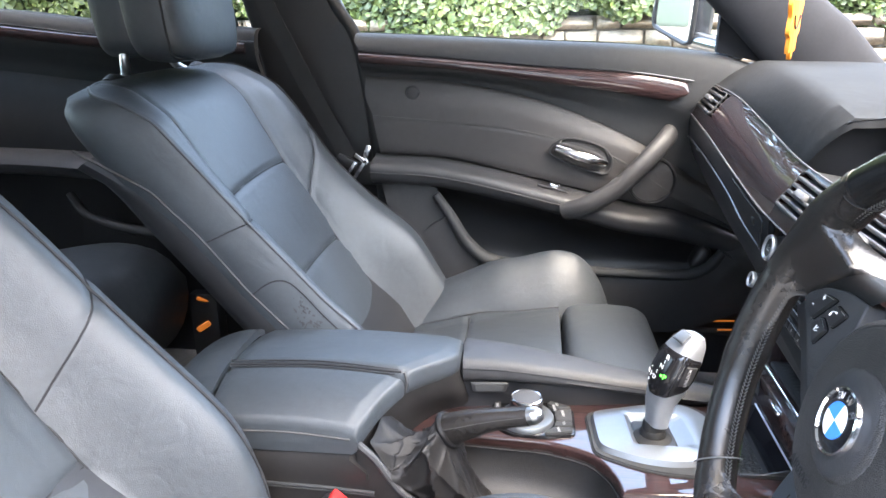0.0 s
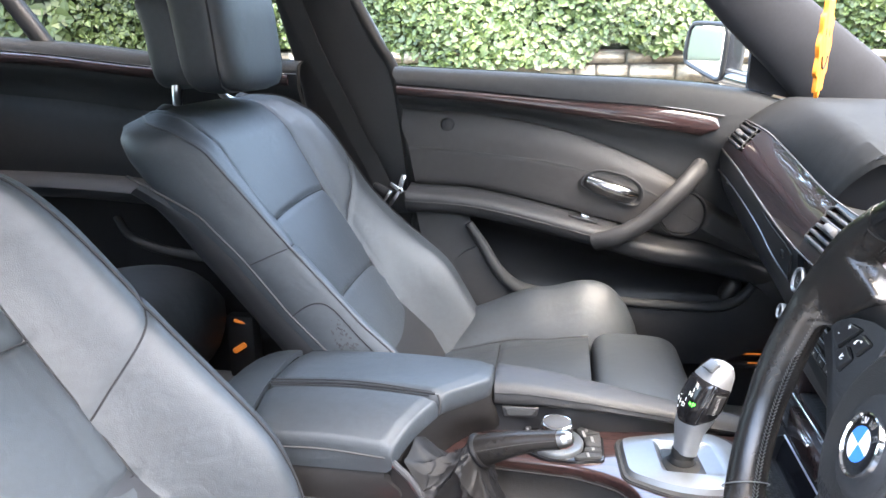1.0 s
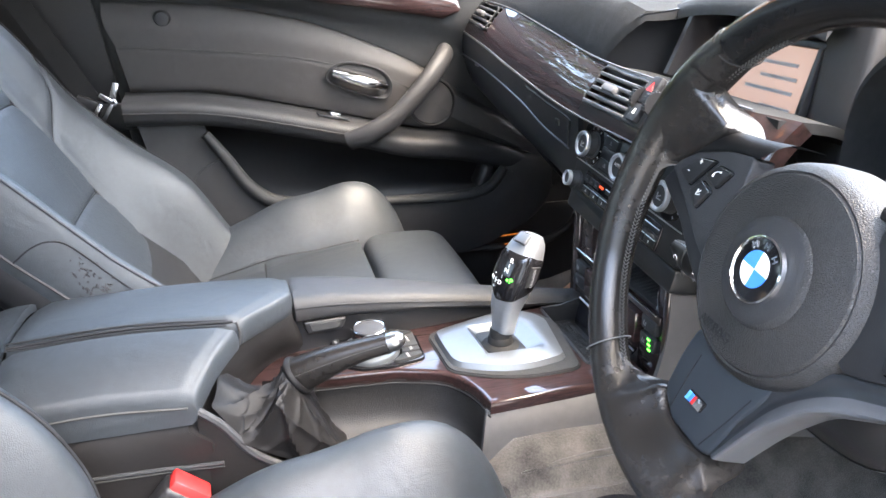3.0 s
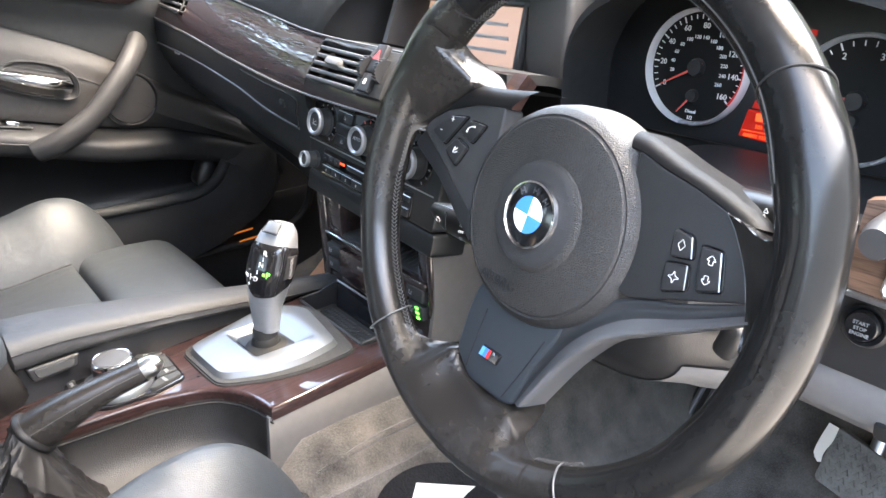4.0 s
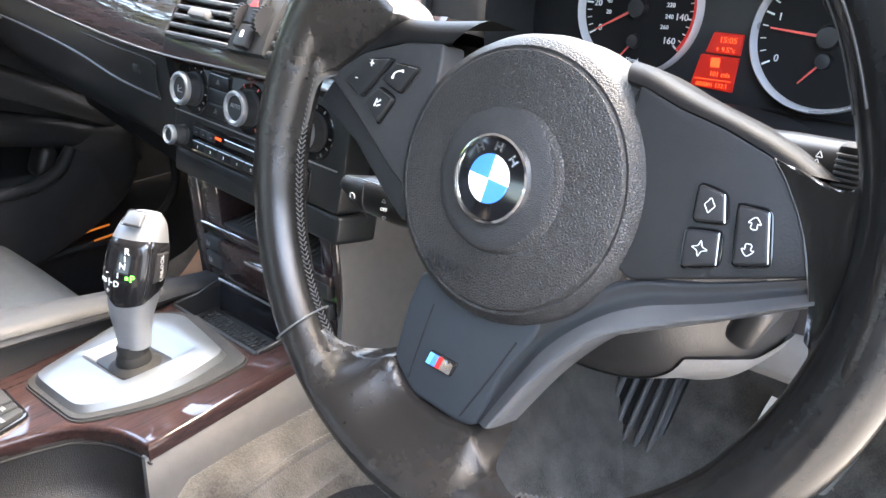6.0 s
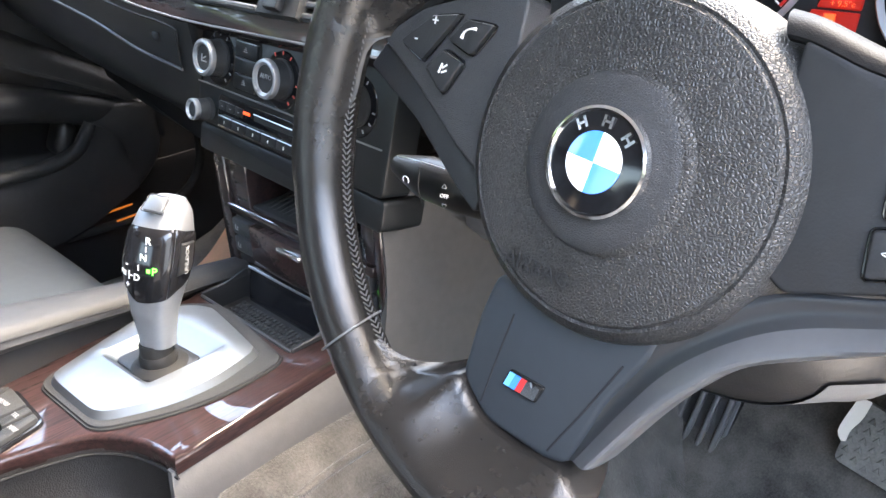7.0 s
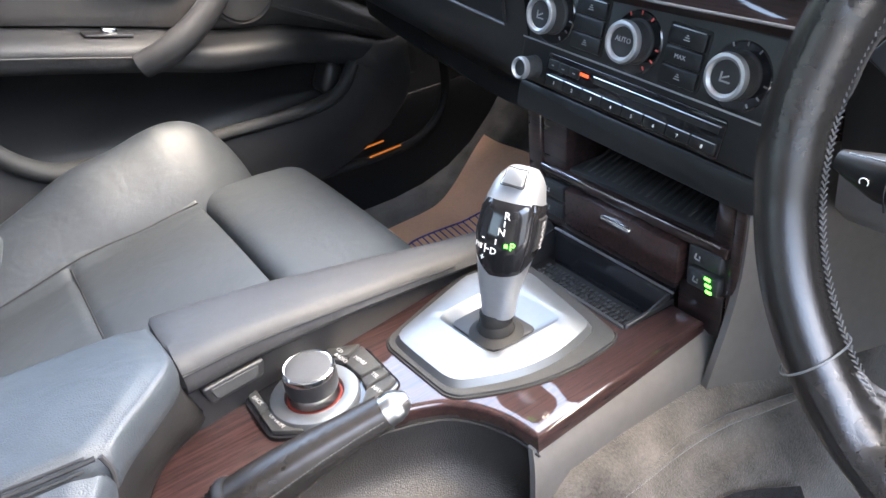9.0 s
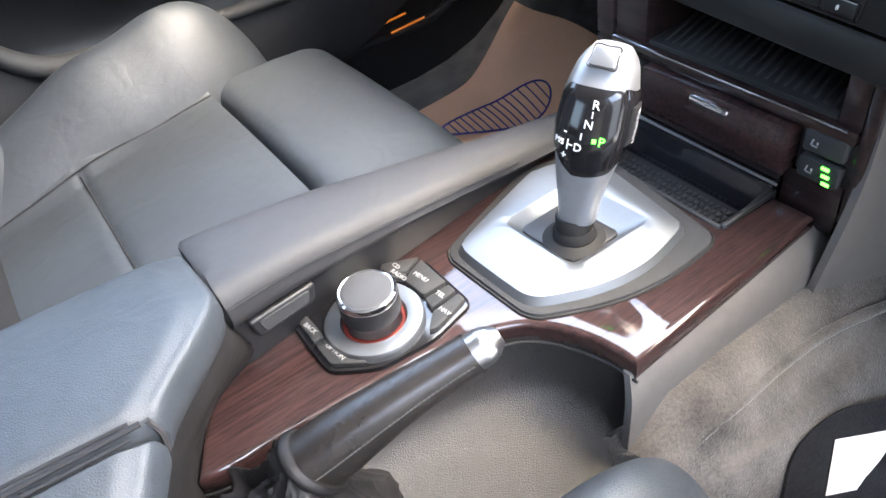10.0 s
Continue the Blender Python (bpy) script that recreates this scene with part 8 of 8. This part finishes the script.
def leaves(n, box_lo, box_hi, size, front, mat, name, label, cat, thin=None):
    """Many small pointed leaves, facing about the given way."""
    verts, faces = [], []
    P = ivy_rng.uniform(box_lo, box_hi, (n, 3))
    for k in range(n):
        p = P[k]
        if thin is not None:
            p = thin(p)
            if p is None:
                continue
        s = size * ivy_rng.uniform(.6, 1.35)
        nrm = Vector(front) + Vector(ivy_rng.normal(0, .45, 3))
        nrm.normalize()
        up = Vector(ivy_rng.normal(0, 1, 3))
        a = nrm.cross(up).normalized()
        b = nrm.cross(a)
        c = Vector(p)
        o = len(verts)
        for u, v, w in ((0, -1.0, 0), (.75, -.35, .12), (.55, .45, .05), (0, 1.1, -.15), (-.55, .45, .05), (-.75, -.35, .12)):
            verts.append(tuple(c + a * u * s + b * v * s + nrm * w * s))
        faces += [(o, o + 1, o + 2, o + 3), (o, o + 3, o + 4, o + 5)]
    me = bpy.data.meshes.new(name)
    me.from_pydata(verts, [], faces)
    me.materials.append(mat)
    return tagged(new(name, me), label, cat, kind="stuff")


def hedge_face(p):
    low = 1.04 + .16 * math.sin(p[0] * 1.7) + .07 * math.sin(p[0] * 5.3 + 1) + .05 * math.sin(p[0] * 11)
    if p[2] < low - .12:
        return None
    bulge = .14 * math.sin(p[0] * 1.3 + 2) * math.sin(p[2] * 2.2) + .08 * math.sin(p[0] * 4 + p[2] * 5)
    return np.array((p[0], WY - .10 - bulge + abs(ivy_rng.normal(0, .07)), p[2]))


# Solid core behind the ivy leaves, coloured dark as their inner shade.
solid("hedge_core", block(60, 1.2, 1.25, .2, 3, pose(0, WY + .80, 1.58)), HEDGE_SHADE, "solid block with the shade inside the ivy painted dark", "hedge", kind="stuff")
leaves(44000, (-4.2, 0, .9), (4.6, 0, 2.3), .026, (0, -1, .35), IVY, "ivy", "dense green ivy over the wall", "ivy", hedge_face)
leaves(11000, (-16, 0, .9), (-4.2, 0, 2.35), .06, (0, -1, .35), IVY, "ivy", "green ivy farther along the wall", "ivy", hedge_face)
leaves(11000, (4.6, 0, .9), (16, 0, 2.35), .06, (0, -1, .35), IVY, "ivy", "green ivy farther along the wall", "ivy", hedge_face)
# fence behind, seen in the wing mirror
fence = thing("fence", "weathered board fence along the road", "fence", (-9, 3.2, 0))
bd_me = finish("board", block(.14, .03, 1.2, .006, 1), FENCE_WOOD)
for i in range(40):
    ob = new("board", bd_me)
    ob.parent = fence
    ob.matrix_parent_inverse = fence.matrix_basis.inverted()
    ob.matrix_basis = pose(-6.0 - i * .19, 4.0, .72)
part("rail", block(7.8, .04, .08, .005, 1, pose(-9.7, 4.04, 1.0)), FENCE_WOOD, fence)
# Unseen dark block with leaves, added ahead to dim reflections in the lacquer.
solid("dark_front_block", block(1.6, 22, 4.4, .4, 3, pose(8.2, 3.0, 2.2)), HEDGE_SHADE, "unseen tall dark hedge block added ahead to dim windscreen light", "hedge", kind="stuff")
leaves(5000, (0, -8, .3), (1, 14, 4.6), .12, (-1, 0, .3), IVY, "foliage", "dark green leaves on the unseen block added ahead", "hedge", lambda p: np.array((7.36 + ivy_rng.normal(0, .06), p[1], p[2])))
# half-bare trees behind the hedge, mirrored in the lacquer
def limb(p, dvec, length, r, depth, rt, limb_list, tips):
    q = p + dvec * length
    mid_p = (p + q) / 2 + Vector((rt.uniform(-.1, .1), rt.uniform(-.1, .1), rt.uniform(-.05, .1))) * length
    limb_list.append(tube([tuple(p), tuple(mid_p), tuple(q)], [r, r * .8, r * .6], 6, count=6))
    if depth:
        for _ in range(3 if depth > 1 else 4):
            nd = (dvec + Vector((rt.uniform(-.9, .9), rt.uniform(-.9, .9), rt.uniform(-.2, .5)))).normalized()
            limb(q if rt.random() < .6 else mid_p, nd, length * rt.uniform(.6, .85), r * .55, depth - 1, rt, limb_list, tips)
    else:
        tips.append(np.array(q))


def garden_tree(x, y, seed):
    tree = thing("tree", "half-bare tree standing behind the ivy hedge", "tree", (x, y, 0), "trees behind the hedge")
    limb_list, tips = [], []
    limb(Vector((x, y, 0)), Vector((0, .05, 1)).normalized(), 2.0, .15, 4, random.Random(seed), limb_list, tips)
    part("trunk", join(*limb_list), BARK, tree)
    cr_ = leaves(5000, (0, 0, 0), (1, 1, 1), .06, (0, 0, 1), IVY, "crown", "", "", lambda p: tips[int(ivy_rng.integers(len(tips)))] + ivy_rng.normal(0, .25, 3))
    cr_.parent = tree
    cr_.matrix_parent_inverse = tree.matrix_basis.inverted()
    del cr_["kind"]


garden_tree(-.9, 7.7, 11)
garden_tree(1.9, 8.3, 23)
garden_tree(-3.3, 7.3, 37)
garden_tree(-5.8, 8.0, 41)
